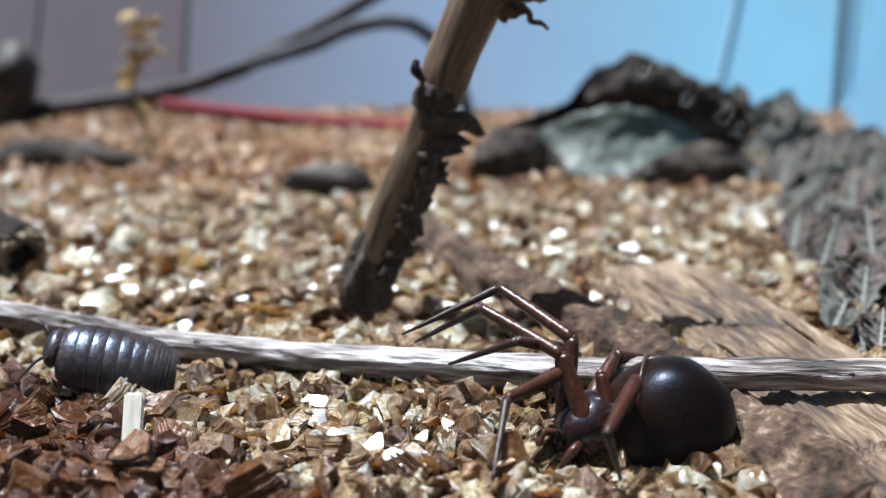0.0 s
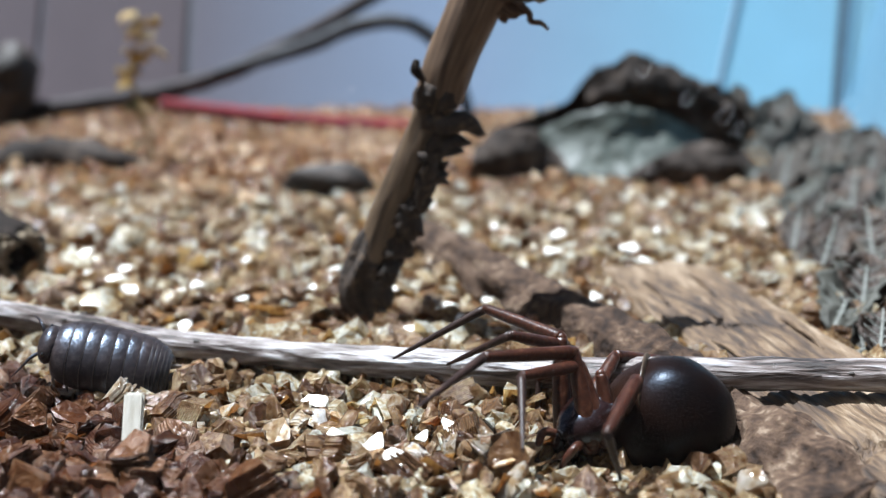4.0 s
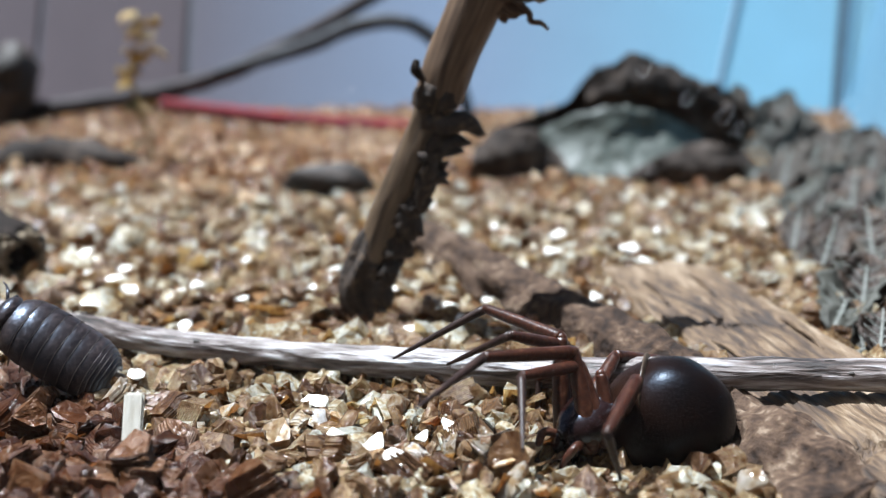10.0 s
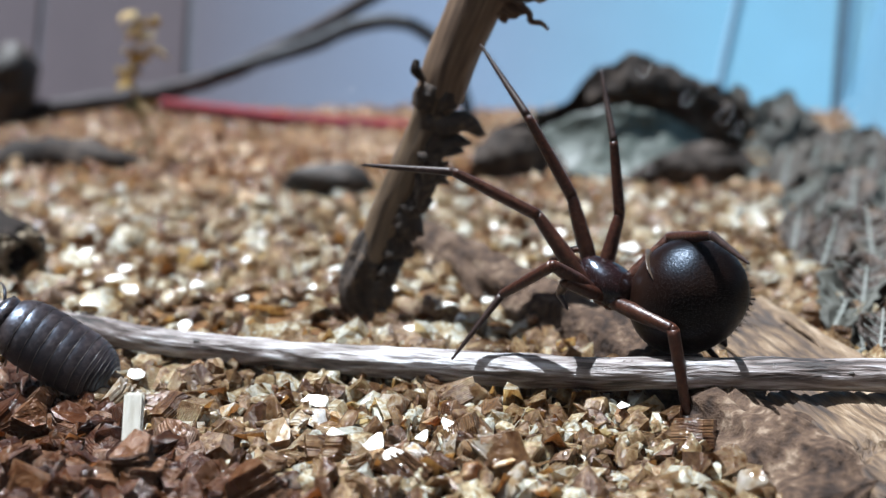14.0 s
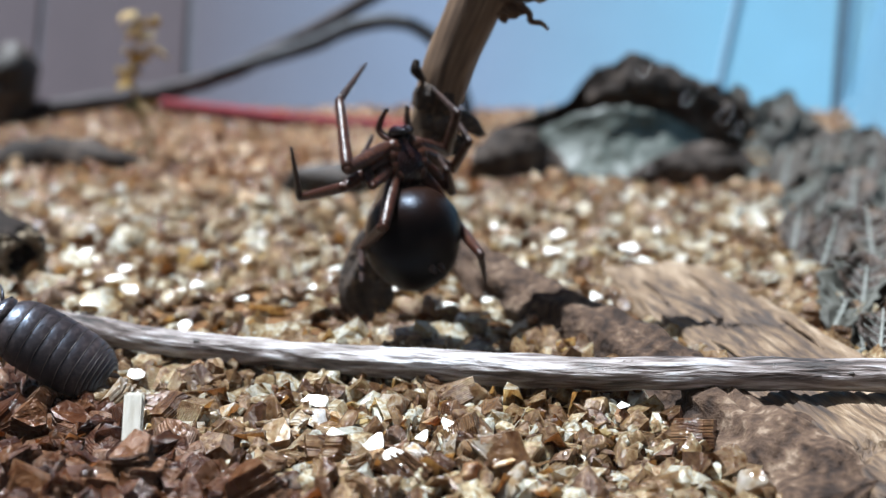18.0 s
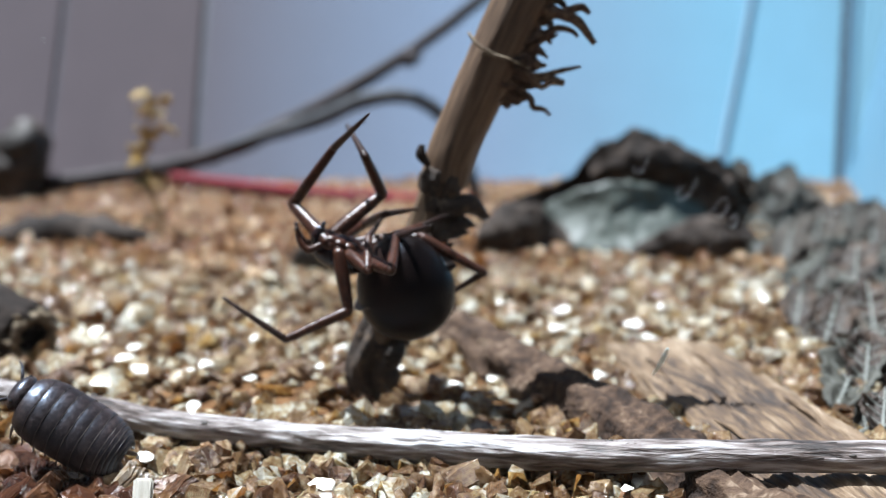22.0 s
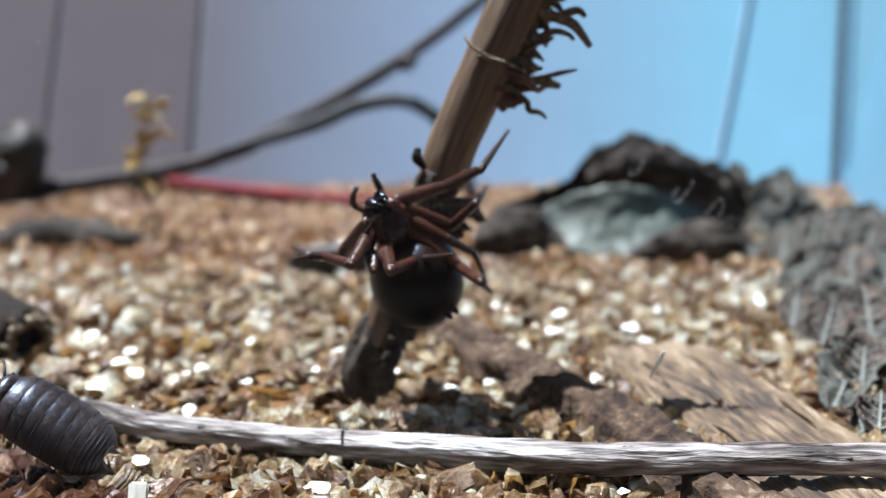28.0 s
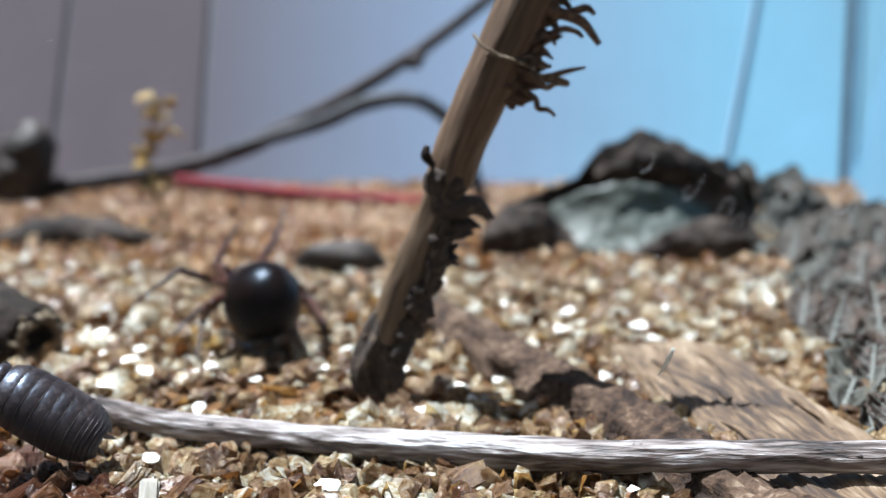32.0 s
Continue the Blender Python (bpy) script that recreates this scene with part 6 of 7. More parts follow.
    spider_at(20, (-0.2, 96, 24), (0.42, -0.35, 0.84), (0.42, 0.89, 0.16), (-0.43, 0.33, -0.84),
              ((8, 95.6, 23.2), (10.7, 90.1, 28.1), (11, 97.1, 33.1)), ((-3.3, 101.9, 24.9), (-3.8, 94.9, 28.3), (-1.2, 103.1, 29)),
              ((3.5, 93.9, 18.3), (9.6, 93.3, 18.9), (15.6, 92.6, 22.2)), ((-4.4, 91.2, 23.2), (-7.2, 95.6, 19.8), (-7.8, 89.3, 17.3)),
              ((2.3, 91.6, 20.8), (3.4, 94.3, 17.4), (2.3, 89.8, 15.7)), ((-4.6, 94.3, 21.5), (-5.7, 95.5, 17.3), (-4.8, 91.1, 15)),
              ((0.8, 90.4, 18.5), (1.9, 95.6, 14.1), (0.3, 88.9, 12)), ((-6, 92, 21), (-7.3, 96.1, 15.6), (-6.4, 89.8, 12.3)))
    spider_at(20.5, (-0.3, 96, 24.3), (0.07, -0.15, 0.99), (0.02, 0.99, 0.15), (-0.07, 0.13, -0.99),
              ((8.2, 94.6, 25.4), (10.5, 89.8, 31.1), (10.8, 96.7, 36.2)), ((-6, 89.8, 25.2), (-6, 95.9, 30), (-2.3, 88.3, 31.5)),
              ((4.1, 90.2, 24.7), (6.1, 95.9, 23.1), (4.5, 89.5, 21.4)), ((-5.3, 90.7, 24.2), (-6.7, 95.9, 21.1), (-5.3, 89.4, 20)),
              ((4.2, 93, 21.4), (5.9, 96.8, 19.9), (4.7, 93.1, 22.9)), ((-3.7, 91.9, 22.1), (-2.3, 95.3, 24.8), (-0.3, 99.8, 24.9)),
              ((4.2, 92.1, 18.6), (5.5, 98.5, 20.8), (5.6, 91.9, 23.5)), ((-5.4, 90.6, 21.8), (-8.2, 96.2, 19), (-7.8, 92, 24.8)))
    spider_at(21, (-5, 96.5, 22.4), (-0.36, 0.10, 0.93), (-0.07, 0.99, -0.13), (0.36, -0.12, -0.92),
              ((0.9, 101, 24.3), (4.8, 96.4, 29.3), (9.8, 94.3, 35.9)), ((-12.7, 99.4, 23), (-9.9, 94.5, 28.3), (-4.5, 100.9, 30.2)),
              ((2, 95.8, 21.7), (3.9, 90, 21.4), (5.7, 90.2, 27.9)), ((-8.1, 90.2, 22.4), (-9.7, 94.8, 18.5), (-9.5, 88.2, 16.8)),
              ((0.6, 94.1, 21.9), (3.2, 97.6, 20.9), (4.1, 92.9, 19.5)), ((-6.8, 91.4, 21.7), (-8.6, 93.8, 18.4), (-9.5, 97.5, 15.1)),
              ((2, 95.3, 18.2), (3.5, 88.8, 20.1), (1.6, 95.7, 20.6)), ((-5.4, 90, 18), (-5.4, 96.3, 20.6), (-5.7, 89.7, 23.4)))
    spider_at(21.5, (-10.2, 97, 16.8), (-0.89, -0.21, 0.40), (-0.40, -0.03, -0.91), (0.90, 0.21, -0.38),
              ((-6.7, 103, 19.2), (-6.8, 96.9, 24), (-10, 104.1, 27.4)), ((-15.4, 98.5, 22), (-11.2, 93.7, 26.6), (-7, 100.9, 28.8)),
              ((-9.6, 104.3, 18.2), (-7, 99.8, 21.5), (-5.5, 94, 24.7)), ((-11.5, 89.7, 16.9), (-11.1, 92.9, 11.6), (-12.5, 98.1, 7.5)),
              ((-5.7, 99.1, 17.7), (-1.7, 101.1, 16.9), (0, 96.7, 18.7)), ((-6.5, 92.1, 16.4), (-5.7, 96.1, 18.3), (-6.4, 92, 21)),
              ((-2.8, 98.8, 18), (3.3, 95.7, 17.2), (0.8, 101, 13)), ((-4, 91.6, 16.5), (-1.6, 98, 17.4), (-0.5, 91.3, 20)))
    spider_at(22, (-10.1, 97, 16.9), (-0.90, -0.16, 0.41), (-0.42, 0.00, -0.91), (0.91, 0.16, -0.39),
              ((-6.3, 101.2, 21.9), (-7.4, 94.7, 26.1), (-9.7, 102.6, 28.5)), ((-14.8, 100, 21.1), (-10.4, 96.7, 26.7), (-6.6, 89.8, 30.1)),
              ((-8.5, 104, 18.5), (-5.9, 98.7, 20.3), (-2.9, 104.8, 20)), ((-9.1, 93.9, 12.1), (-14.7, 92.4, 9.8), (-20.2, 92, 13.8)),
              ((-5.4, 99.1, 18), (-2.3, 102.3, 18.7), (0, 98.1, 20.3)), ((-7.1, 91.7, 16.2), (-7.3, 95.5, 18.6), (-6, 100.1, 20.1)),
              ((-2.6, 98.7, 18.1), (3.4, 97.9, 14.8), (-0.7, 102.6, 11.2)), ((-5, 90.6, 16.4), (-4.8, 97.2, 18.4), (-1.5, 91.1, 20.3)))
    spider_at(22.5, (-7.9, 96.5, 17.2), (-0.85, -0.36, 0.39), (-0.38, -0.11, -0.92), (0.86, 0.36, -0.37),
              ((-5, 101.7, 21.7), (-7.5, 97.4, 27.8), (-9.8, 105.6, 29.1)), ((-13.7, 96.7, 21.9), (-9, 97.5, 28.1), (-5.6, 90, 30.5)),
              ((-5.9, 102.9, 19), (-4, 97.3, 20.8), (-0.9, 103.4, 20.6)), ((-7.6, 94.2, 12.2), (-13.6, 93.5, 13.5), (-15.2, 94.1, 20.1)),
              ((-3.6, 98.6, 18.4), (-0.9, 102.1, 19.1), (0.3, 97.5, 20.8)), ((-5.3, 91.1, 16.6), (-4.9, 94.9, 19.1), (-4, 99.6, 20.5)),
              ((-0.8, 98.5, 18.5), (3.2, 95, 14.1), (-2.8, 97.2, 10.8)), ((-4.8, 90.7, 13.7), (-4.1, 96, 9.3), (2.2, 93, 7.3)))
    spider_at(23, (-2.6, 92, 16.9), (0.10, -0.70, 0.71), (-0.14, 0.70, 0.70), (-0.10, 0.68, -0.73),
              ((2.5, 84.9, 18.1), (4.2, 92.5, 17.2), (0.2, 100.1, 17)), ((-9.7, 92.4, 20.3), (-8.2, 87.1, 25.8), (-6.4, 94.1, 30.4)),
              ((2.7, 94.3, 13.2), (5.3, 89.9, 16.7), (4.9, 96.6, 15.9)), ((-8.1, 95.1, 16.3), (-8.6, 89.1, 14.9), (-7.6, 93.9, 10.2)),
              ((1.7, 94.6, 13.7), (1.1, 90.8, 11.4), (2.8, 95, 9.3)), ((-6.1, 95.2, 14.6), (-7.6, 93.4, 10.8), (-7.7, 88.7, 8.9)),
              ((1.7, 92.8, 10), (7.8, 89.6, 10), (11.5, 95.8, 9.5)), ((-7.3, 97.2, 13.2), (-7.9, 90.9, 10.4), (-6.4, 83.9, 9.8)))
    spider_at(23.5, (-0.7, 94, 18.1), (0.46, -0.55, 0.70), (-0.80, 0.07, 0.59), (-0.44, 0.54, -0.71),
              ((5.1, 99.9, 18.6), (7.5, 93.2, 21.7), (10.6, 99.6, 26.5)), ((-6.4, 91.9, 20.9), (-6.7, 86.6, 26.6), (-5.9, 93.9, 31)),
              ((5.3, 98.5, 19.4), (5.1, 92.7, 21.8), (2.4, 98.5, 24.2)), ((-6.2, 91.9, 18.8), (-4.5, 86.5, 21.2), (-1.5, 80.4, 21.2)),
              ((2.3, 96.5, 14.4), (1.7, 93.2, 11.4), (2.8, 96.3, 7.7)), ((-5.3, 92.3, 16), (-9.8, 91.8, 16.4), (-10.4, 88.6, 20.2)),
              ((0.2, 96.9, 11.1), (0.7, 90.9, 14.5), (0.2, 98.1, 15.2)), ((-6.2, 97.2, 14.4), (-4.8, 91.5, 18), (-5.7, 96.9, 13.3)))
    spider_at(24, (4, 97, 17.8), (0.84, 0.13, 0.52), (0.51, 0.11, -0.85), (-0.85, -0.14, -0.51),
              ((11.4, 94.4, 16.6), (13.2, 100.1, 21.5), (7.8, 95.7, 26.6)), ((9.4, 103.2, 17.2), (15.1, 108.4, 18.1), (21.9, 107.5, 23.3)),
              ((3.1, 92.1, 13.9), (4.1, 97, 10.1), (7, 91.9, 6.7)), ((6, 103.8, 19.9), (5.2, 109.6, 22.2), (3.6, 115.7, 24.6)),
              ((-0.1, 92.9, 17.8), (-2.7, 96.4, 18.9), (-4.6, 91.8, 18.6)), ((2.1, 102.2, 20.2), (-0.1, 105.7, 22), (-1.3, 110.2, 23.9)),
              ((-3.5, 95, 17.3), (-1.8, 101.7, 17.5), (0.4, 95.3, 20)), ((0.1, 103.6, 19.7), (-1.6, 100.4, 25.6), (-3.5, 95.4, 30.3)))
    spider_at(24.5, (1.8, 97, 14.1), (0.97, 0.11, 0.24), (0.20, 0.31, -0.93), (-0.97, -0.11, -0.22),
              ((5.9, 96.9, 8.4), (7.7, 89.7, 10.7), (8.3, 97.6, 13.9)), ((5.2, 104.7, 14.5), (8, 112, 14.4), (11.1, 119.6, 17.1)),
              ((4.1, 91.4, 10.3), (5.9, 96.8, 7.8), (4.6, 91.8, 12.3)), ((4.6, 103.5, 15.9), (6, 109.3, 14.3), (8.6, 104.7, 18.6)),
              ((-2.4, 94.5, 12.3), (-4.4, 93.3, 8.5), (-1.9, 92, 4.3)), ((-0.5, 102.4, 16.1), (-1, 106.2, 18.4), (0.1, 111, 18.9)),
              ((-3.6, 91, 15.6), (-7.7, 96.3, 17.2), (-7.8, 90.7, 21.8)), ((-1.8, 102.7, 18.3), (-3.9, 100.8, 24.6), (-4.5, 95, 28.8)))
    spider_at(25, (0, 96, 12.2), (0.96, 0.02, -0.28), (0.24, -0.60, 0.77), (-0.96, -0.01, 0.27),
              ((6.2, 102.4, 12.7), (9.5, 95.4, 13.7), (14.3, 101.5, 10)), ((2.5, 88.8, 12.6), (4.8, 95.5, 9.3), (5.4, 87, 9.5)),
              ((1.8, 103.1, 14.4), (0.7, 109.1, 15.7), (-1.2, 115.6, 15.9)), ((2.1, 89.6, 11.3), (2.7, 94.4, 7.5), (1.5, 87.8, 6.8)),
              ((-0.5, 101.4, 15.3), (-1, 105.5, 16.9), (-0.5, 110.4, 17.9)), ((-2.4, 90.9, 10.5), (-3.1, 93.8, 7.1), (-3.4, 89, 5.9)),
              ((-0.7, 101, 18.1), (-3, 99.1, 24.3), (-6.2, 94.5, 28.9)), ((-2.6, 89.1, 12.8), (-6.6, 93.2, 8.9), (-10.7, 96.8, 4.1)))
    spider_at(25.5, (-2.6, 95, 9), (0.61, 0.21, -0.77), (0.62, -0.73, 0.29), (-0.62, -0.19, 0.76),
              ((5.5, 97.1, 8.6), (7.4, 90.2, 5.4), (9.2, 94.6, -1.7)), ((-7.3, 89.7, 8.5), (-10.4, 94.9, 3.6), (-9, 86.7, 1.3)),
              ((3.4, 99.1, 9.5), (0.6, 101.3, 4.4), (-2.6, 95.3, 5)), ((-9.1, 94.2, 9), (-11.2, 88.3, 8.7), (-13.2, 91.8, 3.2)),
              ((0.1, 99.7, 11.6), (0.4, 102.7, 15), (-1.6, 106.7, 17.2)), ((-7.5, 91.5, 8.8), (-6.7, 93.8, 5), (-4.4, 89.3, 4.8)),
              ((-0.1, 100.7, 13.6), (0.2, 95.3, 17.9), (-3.1, 101, 20.8)), ((-10, 91.7, 10.9), (-11.8, 98.3, 10.9), (-11.5, 91.3, 9.4)))
    spider_at(27.5, (-10.3, 97, 16.8), (-0.79, -0.55, 0.28), (-0.24, -0.15, -0.96), (0.79, 0.55, -0.26),
              ((-10.4, 104.3, 18.5), (-11.5, 97.7, 22.6), (-13.8, 105.6, 25.2)), ((-11.8, 88.4, 16.9), (-15.7, 94.9, 18.8), (-17.3, 87.8, 23.3)),
              ((-6.1, 98.9, 19.2), (-5.2, 93.9, 22.8), (-5.6, 100.6, 23.9)), ((-11, 90, 16.1), (-12.6, 95.4, 18.7), (-10.8, 89.7, 22)),
              ((-6.5, 99.1, 17.9), (-3.6, 102.4, 18.7), (-1.8, 98.1, 20.4)), ((-7.3, 92.4, 15.1), (-5.4, 95.7, 17.6), (-5.1, 99.9, 20.2)),
              ((-3.5, 99.1, 17.4), (0.8, 93.8, 16.3), (-0.3, 99.8, 12.4)), ((-4.2, 91.9, 16.7), (-2.4, 98.5, 17.6), (-1.2, 91.8, 20.2)))
    spider_at(28, (-5.4, 96.5, 20.1), (-0.45, -0.29, 0.85), (-0.54, 0.84, 0.00), (0.46, 0.27, -0.85),
              ((0.3, 101, 23), (3.4, 94.1, 25.2), (6.3, 101.6, 28.3)), ((-10, 99.5, 16.4), (-12, 92.1, 17.7), (-14.7, 100.3, 17.4)),
              ((0.8, 98.9, 19.4), (2.9, 93.7, 22.2), (4.1, 100.3, 23)), ((-8, 90, 17.3), (-11.6, 95.1, 17.4), (-12.7, 88.4, 18.1)),
              ((0.1, 96.6, 18.6), (3, 99.5, 16.6), (3.9, 94.9, 14.7)), ((-6.2, 91.7, 16.5), (-7.5, 95.5, 18.4), (-6.1, 91.5, 21)),
              ((1.5, 96.2, 15.9), (3.2, 89.6, 15.8), (4.5, 96.2, 13.4)), ((-4.6, 89.7, 16.8), (-2.3, 96.2, 16.7), (0.8, 89.9, 18.2)))
    spider_at(28.5, (-8.4, 96.5, 20.7), (-0.45, -0.07, 0.89), (-0.55, 0.81, -0.21), (0.46, 0.05, -0.89),
              ((-7.9, 103.2, 25.1), (-7.6, 103.3, 32.9), (-6.3, 98.9, 40.2)), ((-15.2, 99.2, 22.5), (-19.1, 98.7, 29.3), (-14.9, 91.6, 31.6)),
              ((-3.4, 100.3, 19), (-3.5, 99.1, 25.1), (-5.7, 92.8, 26.2)), ((-12.7, 91.3, 17.4), (-16.1, 94.9, 21.2), (-12.7, 91.1, 25.7)),
              ((-3.7, 96.7, 18), (-1.3, 100.3, 19.3), (-0.2, 96.2, 22)), ((-9.7, 91.7, 17), (-11.1, 94.6, 13.9), (-9.6, 89.9, 12.8)),
              ((-1.2, 96.3, 16.8), (2.3, 90.4, 16.7), (3, 97.5, 17.5)), ((-6.5, 89.5, 17.4), (-9.6, 95.2, 14.8), (-10.8, 88.1, 14.7)))
    spider_at(29, (-12.1, 96.5, 20.1), (-0.66, 0.09, 0.75), (-0.59, 0.56, -0.58), (0.67, -0.11, -0.74),
              ((-12.3, 104.3, 23), (-10.2, 103.7, 30.5), (-7.5, 98.7, 36.9)), ((-17.5, 98.4, 16.7), (-20.1, 93.3, 21.9), (-21.8, 100.7, 25.9)),
              ((-7.3, 100.6, 18.4), (-6.6, 101.2, 24.6), (-7, 95.5, 28.3)), ((-13.9, 90.4, 16.7), (-11.6, 95.7, 18.9), (-9, 91.1, 23.1)),
              ((-6.8, 97.5, 18.7), (-5.2, 101.6, 19.7), (-4.6, 97.4, 22.3)), ((-9.4, 93.4, 16.7), (-10.3, 96.4, 13.5), (-11.3, 91.6, 12.4)),
              ((-4.5, 96.8, 17.1), (-0.2, 91.6, 15.9), (-2.4, 97.6, 12.6)), ((-6.7, 91.7, 16.5), (-10.8, 97.2, 15.5), (-12.1, 90.5, 13.2)))
    spider_at(29.5, (-14.5, 96.5, 17.3), (-0.89, 0.03, 0.46), (-0.46, -0.06, -0.89), (0.90, -0.03, -0.44),
              ((-18.1, 104.3, 17.3), (-16.6, 98.5, 22.3), (-14.6, 91.8, 27.4)), ((-18.3, 95.7, 12.3), (-21.6, 93.5, 19), (-20.6, 99.6, 25)),
              ((-11.7, 103.2, 18.6), (-9.9, 99.4, 23.2), (-7.9, 97.6, 29.4)), ((-13.7, 93.5, 12.7), (-17.5, 91.5, 8.2), (-19.5, 85.3, 10)),
              ((-9.5, 98.6, 17), (-8, 102.3, 19), (-8.6, 97.5, 20.2)), ((-10.9, 92.9, 15.2), (-9.7, 96.8, 17.1), (-8.2, 92.3, 18.9)),
              ((-6.7, 98, 16.6), (-1.2, 93.9, 17.5), (-0.3, 100.7, 15.3)), ((-7.3, 92.5, 16.8), (-2.6, 95, 12.3), (-7.6, 89.9, 12.1)))
    spider_at(30, (-14.2, 97.5, 12.2), (-0.93, 0.02, 0.36), (-0.36, -0.17, -0.92), (0.96, 0.05, -0.28),
              ((-15.5, 105.6, 16.2), (-16.4, 101.3, 22.7), (-16.8, 95.8, 29.2)), ((-16.2, 89.5, 14.6), (-19.5, 96.5, 15.3), (-17.4, 90.2, 20.8)),
              ((-14.1, 105.1, 14.2), (-17.2, 110, 12.1), (-20.6, 115.9, 11.7)), ((-13.3, 93.6, 9), (-15.3, 98, 5.1), (-16.6, 91.3, 5.9)),
              ((-9, 100.1, 14.6), (-8.3, 104.5, 14.9), (-6.8, 99.8, 15.2)), ((-12.7, 94.9, 8.7), (-13, 97.8, 5.3), (-12.2, 93, 4)),
              ((-6.7, 99.6, 13.6), (-1.9, 100.4, 18.5), (-5.2, 105.4, 22.6)), ((-7.4, 92.1, 13.5), (-11, 97.9, 12.8), (-12.2, 90.8, 13.3)))
    spider_at(30.5, (-18.1, 102, 10.3), (-0.99, -0.12, -0.08), (-0.06, -0.15, 0.99), (0.99, 0.12, 0.06),
              ((-17.2, 97.7, 15.4), (-22.1, 103.5, 16.9), (-22.4, 95.2, 19)), ((-17.8, 108.4, 14.3), (-19.1, 101.6, 18), (-23, 108.9, 15.6)),
              ((-16.6, 101.4, 14.7), (-14, 98.1, 19.3), (-12.7, 104.8, 19)), ((-18.6, 108.6, 13), (-22, 113.8, 13.3), (-26.2, 118.4, 10.6)),
              ((-15.7, 101.4, 13.3), (-16.2, 103.5, 9.4), (-16.3, 99.5, 6.3)), ((-16.6, 107, 12.7), (-18, 107.4, 8.5), (-19.8, 110.2, 4.7)),
              ((-14, 102.2, 15.2), (-7.4, 101.6, 17.2), (-3.5, 107, 14.4)), ((-12.9, 104.9, 14.7), (-10.8, 103.5, 8.3), (-9.9, 108, 2.7)))
    spider_at(31, (-24.3, 112, 7.3), (-0.99, -0.14, -0.04), (-0.02, -0.15, 0.99), (0.99, 0.15, 0.05),
              ((-24.6, 106.7, 12.5), (-30.9, 111, 11.1), (-31.2, 103.1, 7.7)), ((-24.8, 117.8, 12.4), (-24.3, 112, 17.6), (-24.6, 120.4, 19.7)),
              ((-22.6, 111.5, 12.1), (-22.1, 117.4, 10.4), (-20.7, 112.1, 6.4)), ((-25.8, 116.8, 11.8), (-30, 121.3, 11.7), (-34.7, 126.1, 10.2)),
              ((-21.8, 111.4, 10.8), (-22.7, 113.2, 6.8), (-22.5, 108.4, 5.5)), ((-22.3, 114.9, 11.3), (-23.1, 115.4, 6.9), (-25.2, 118.5, 3.5)),
              ((-18.8, 111, 12.2), (-14.2, 116.2, 12.2), (-7, 116.4, 12.3)), ((-18.2, 117.1, 10.4), (-14.4, 116.2, 4.7), (-11.9, 109.6, 3.2)))
    spider_at(31.5, (-23.2, 117, 5.2), (-0.99, -0.14, -0.04), (-0.02, -0.14, 0.99), (0.99, 0.14, 0.02),
              ((-24.4, 109.6, 8.1), (-29.5, 115.3, 9.6), (-37.6, 112.6, 10.2)), ((-25.7, 123.8, 9), (-28, 116.3, 9.2), (-33.5, 121.8, 5.3)),
              ((-24.7, 116, 9.9), (-25, 112.5, 14.9), (-24.6, 118.9, 17.1)), ((-24.2, 123.3, 8.4), (-26, 129, 10.1), (-29, 134.9, 8.6)),
              ((-21.8, 116.4, 8.6), (-24.1, 118.5, 5.3), (-24, 114, 3.2)), ((-22.7, 121.9, 7.9), (-23.8, 120.6, 3.8), (-26, 123.8, 0.6)),
              ((-19.2, 113.3, 9.7), (-15.6, 119.1, 10.5), (-8.7, 119.4, 12.7)), ((-18.2, 123.2, 7), (-13.9, 119.6, 3), (-11.9, 112.8, 1.5)))
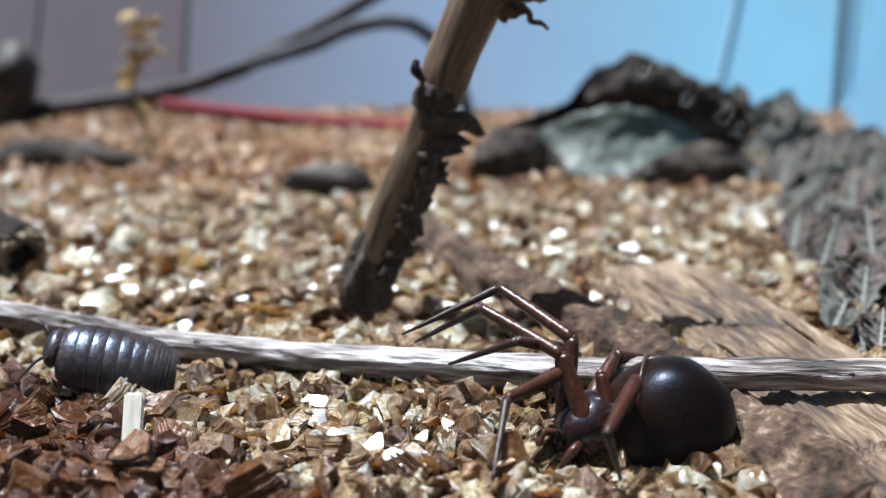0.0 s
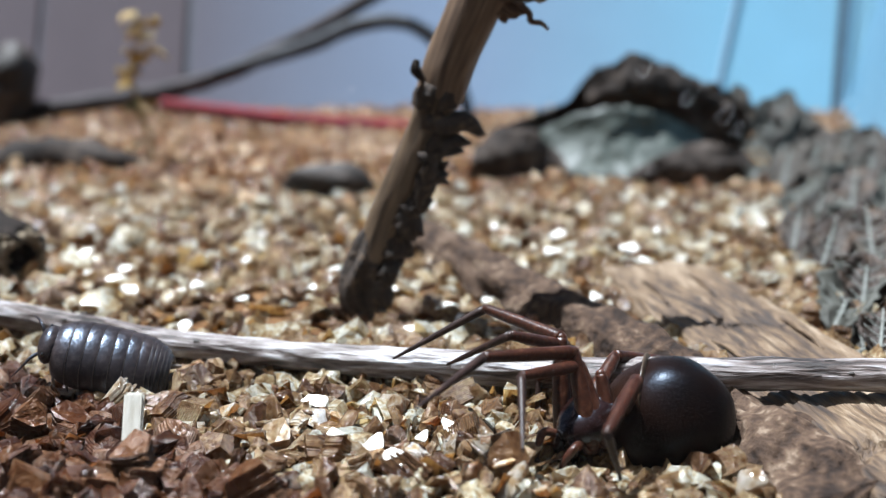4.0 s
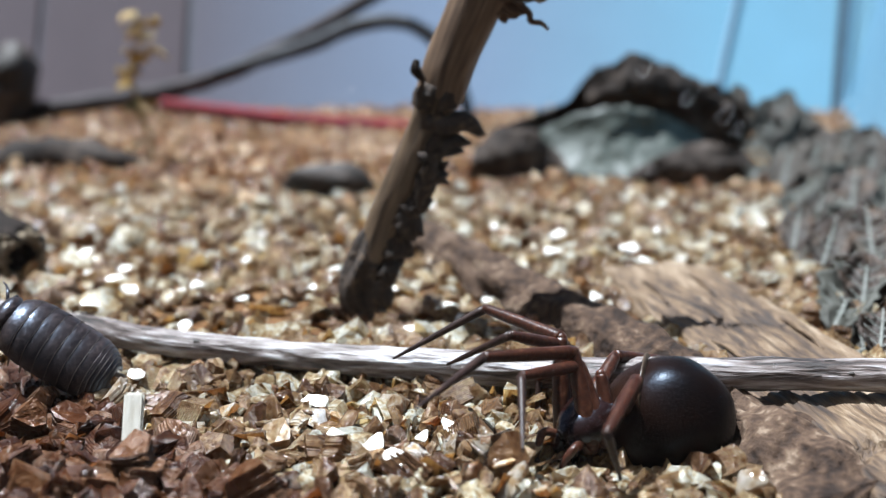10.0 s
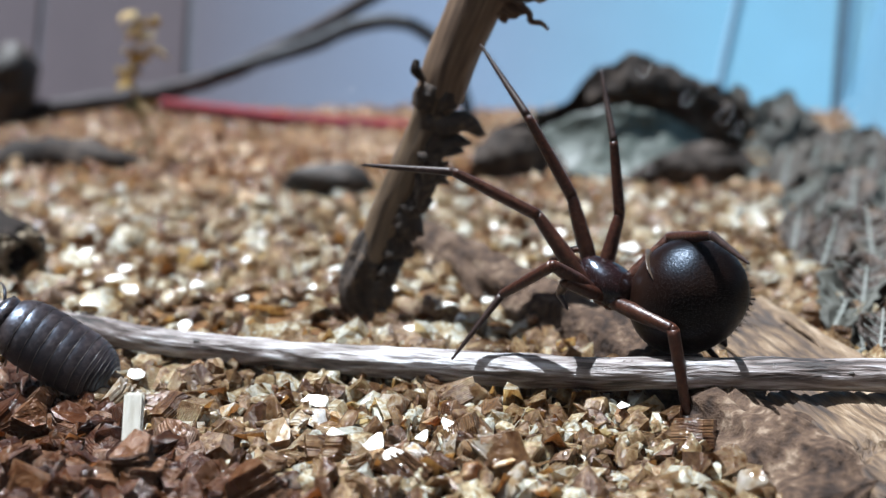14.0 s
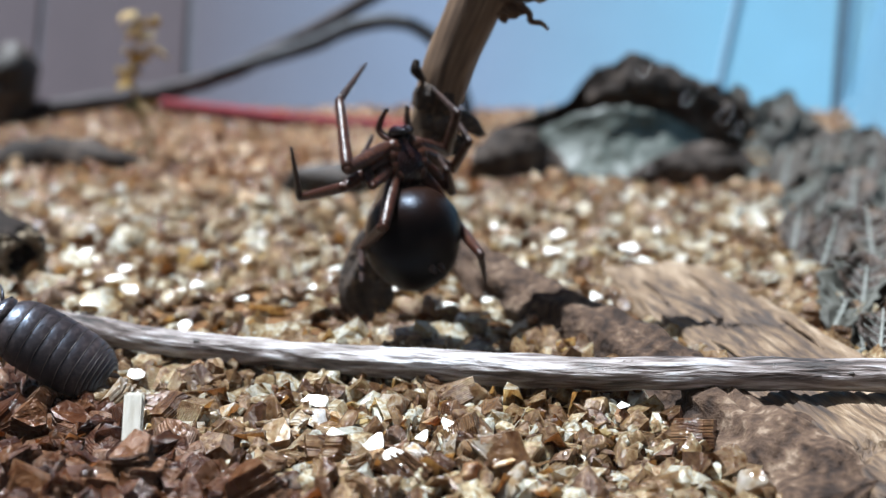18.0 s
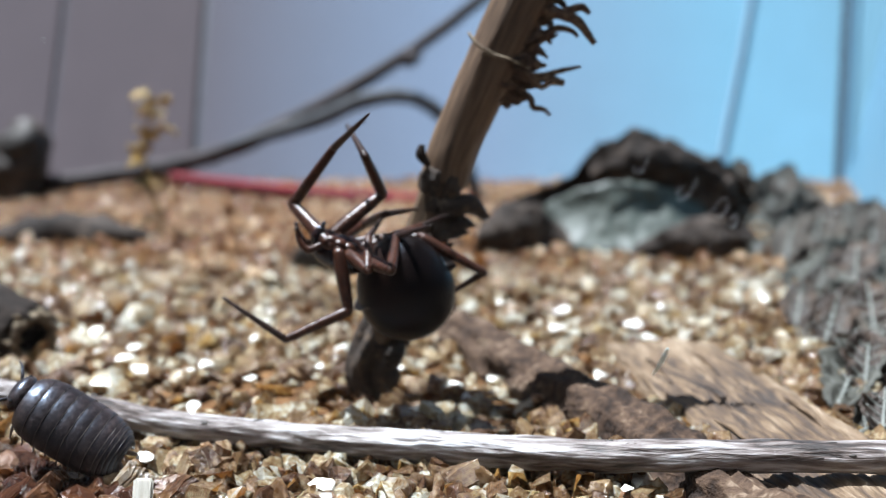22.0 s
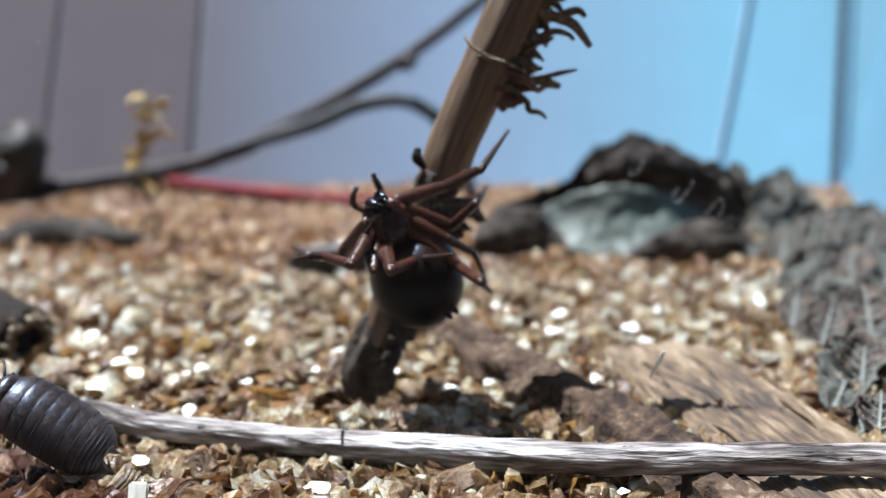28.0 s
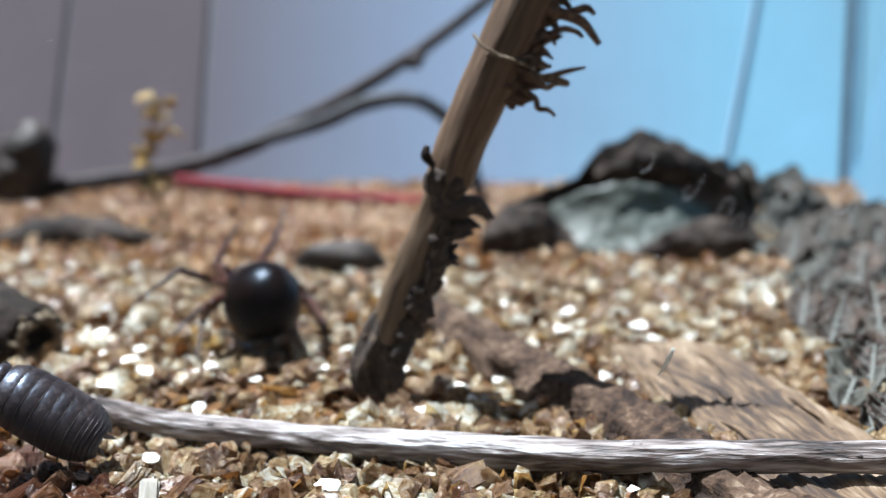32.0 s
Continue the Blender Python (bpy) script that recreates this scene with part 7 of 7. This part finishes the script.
    spider_at(32, (-25.6, 127, 8.4), (-0.44, 0.85, 0.29), (0.19, -0.23, 0.95), (0.44, -0.84, -0.31),
              ((-30.6, 133.7, 9.3), (-30.7, 141.3, 11.1), (-29.9, 149.6, 13)), ((-24.4, 135.4, 10.5), (-24.3, 143.2, 11.5), (-24.1, 151.1, 14.7)),
              ((-30.6, 131.5, 7.6), (-33.5, 126.5, 10), (-37.9, 122.5, 6.8)), ((-21.9, 133.5, 8.6), (-19.7, 137.8, 4.7), (-16.8, 131.9, 2.9)),
              ((-29.4, 129, 5.9), (-31.8, 125.4, 4.6), (-33.5, 121, 2.8)), ((-19.7, 128.2, 7.4), (-16.9, 127.3, 4), (-16.3, 129.9, -0.3)),
              ((-28.1, 119.3, 7.3), (-30.4, 124.8, 4), (-29.8, 118.4, 0.8)), ((-17.8, 127.2, 5.9), (-15.1, 120.9, 4.4), (-14.8, 123.2, -2.4)))
    drive_spider()
    louse_at(0, (-27.9, 85.3, 2.2), (-0.95, -0.15, 0.27), (0.30, -0.62, 0.72))
    louse_at(3.5, (-28, 85.3, 2.2), (-0.95, -0.15, 0.27), (0.31, -0.62, 0.72))
    louse_at(5.5, (-31, 85, 4), (-0.89, -0.08, 0.43), (0.38, -0.62, 0.68))
    louse_at(6, (-31.8, 84.6, 3.8), (-0.84, -0.02, 0.54), (0.45, -0.56, 0.69))
    louse_at(7, (-32.1, 84.6, 3.9), (-0.83, -0.02, 0.56), (0.47, -0.56, 0.68))
    louse_at(19.9, (-32.6, 84.6, 3.8), (-0.83, -0.03, 0.55), (0.46, -0.56, 0.68))
    louse_at(20.5, (-32, 84.6, 4.3), (-0.84, -0.02, 0.54), (0.44, -0.6, 0.67))
    louse_at(21, (-31.8, 84.6, 4.3), (-0.84, -0.01, 0.54), (0.44, -0.61, 0.66))
    louse_at(23, (-32.1, 84.5, 4.3), (-0.83, -0.01, 0.56), (0.46, -0.6, 0.65))
    louse_at(28, (-33, 84.6, 4.8), (-0.83, -0.02, 0.56), (0.46, -0.61, 0.65))
    louse_at(32, (-34.4, 84.8, 5.6), (-0.84, -0.05, 0.54), (0.47, -0.6, 0.65))
    walk(louse_body, LOUSE_ROWS)
    # the stand-in for the glint drops from above onto the wood
    high, rest = pose(0.0236, 0.0955, 0.075, 20, 22, 0), pose(0.0199, 0.0960, 0.0065, 20, 22, 0)
    walk(splinter, [(0.0, high), (20.1, high), (20.4, rest), (32.0, rest)])


motions()
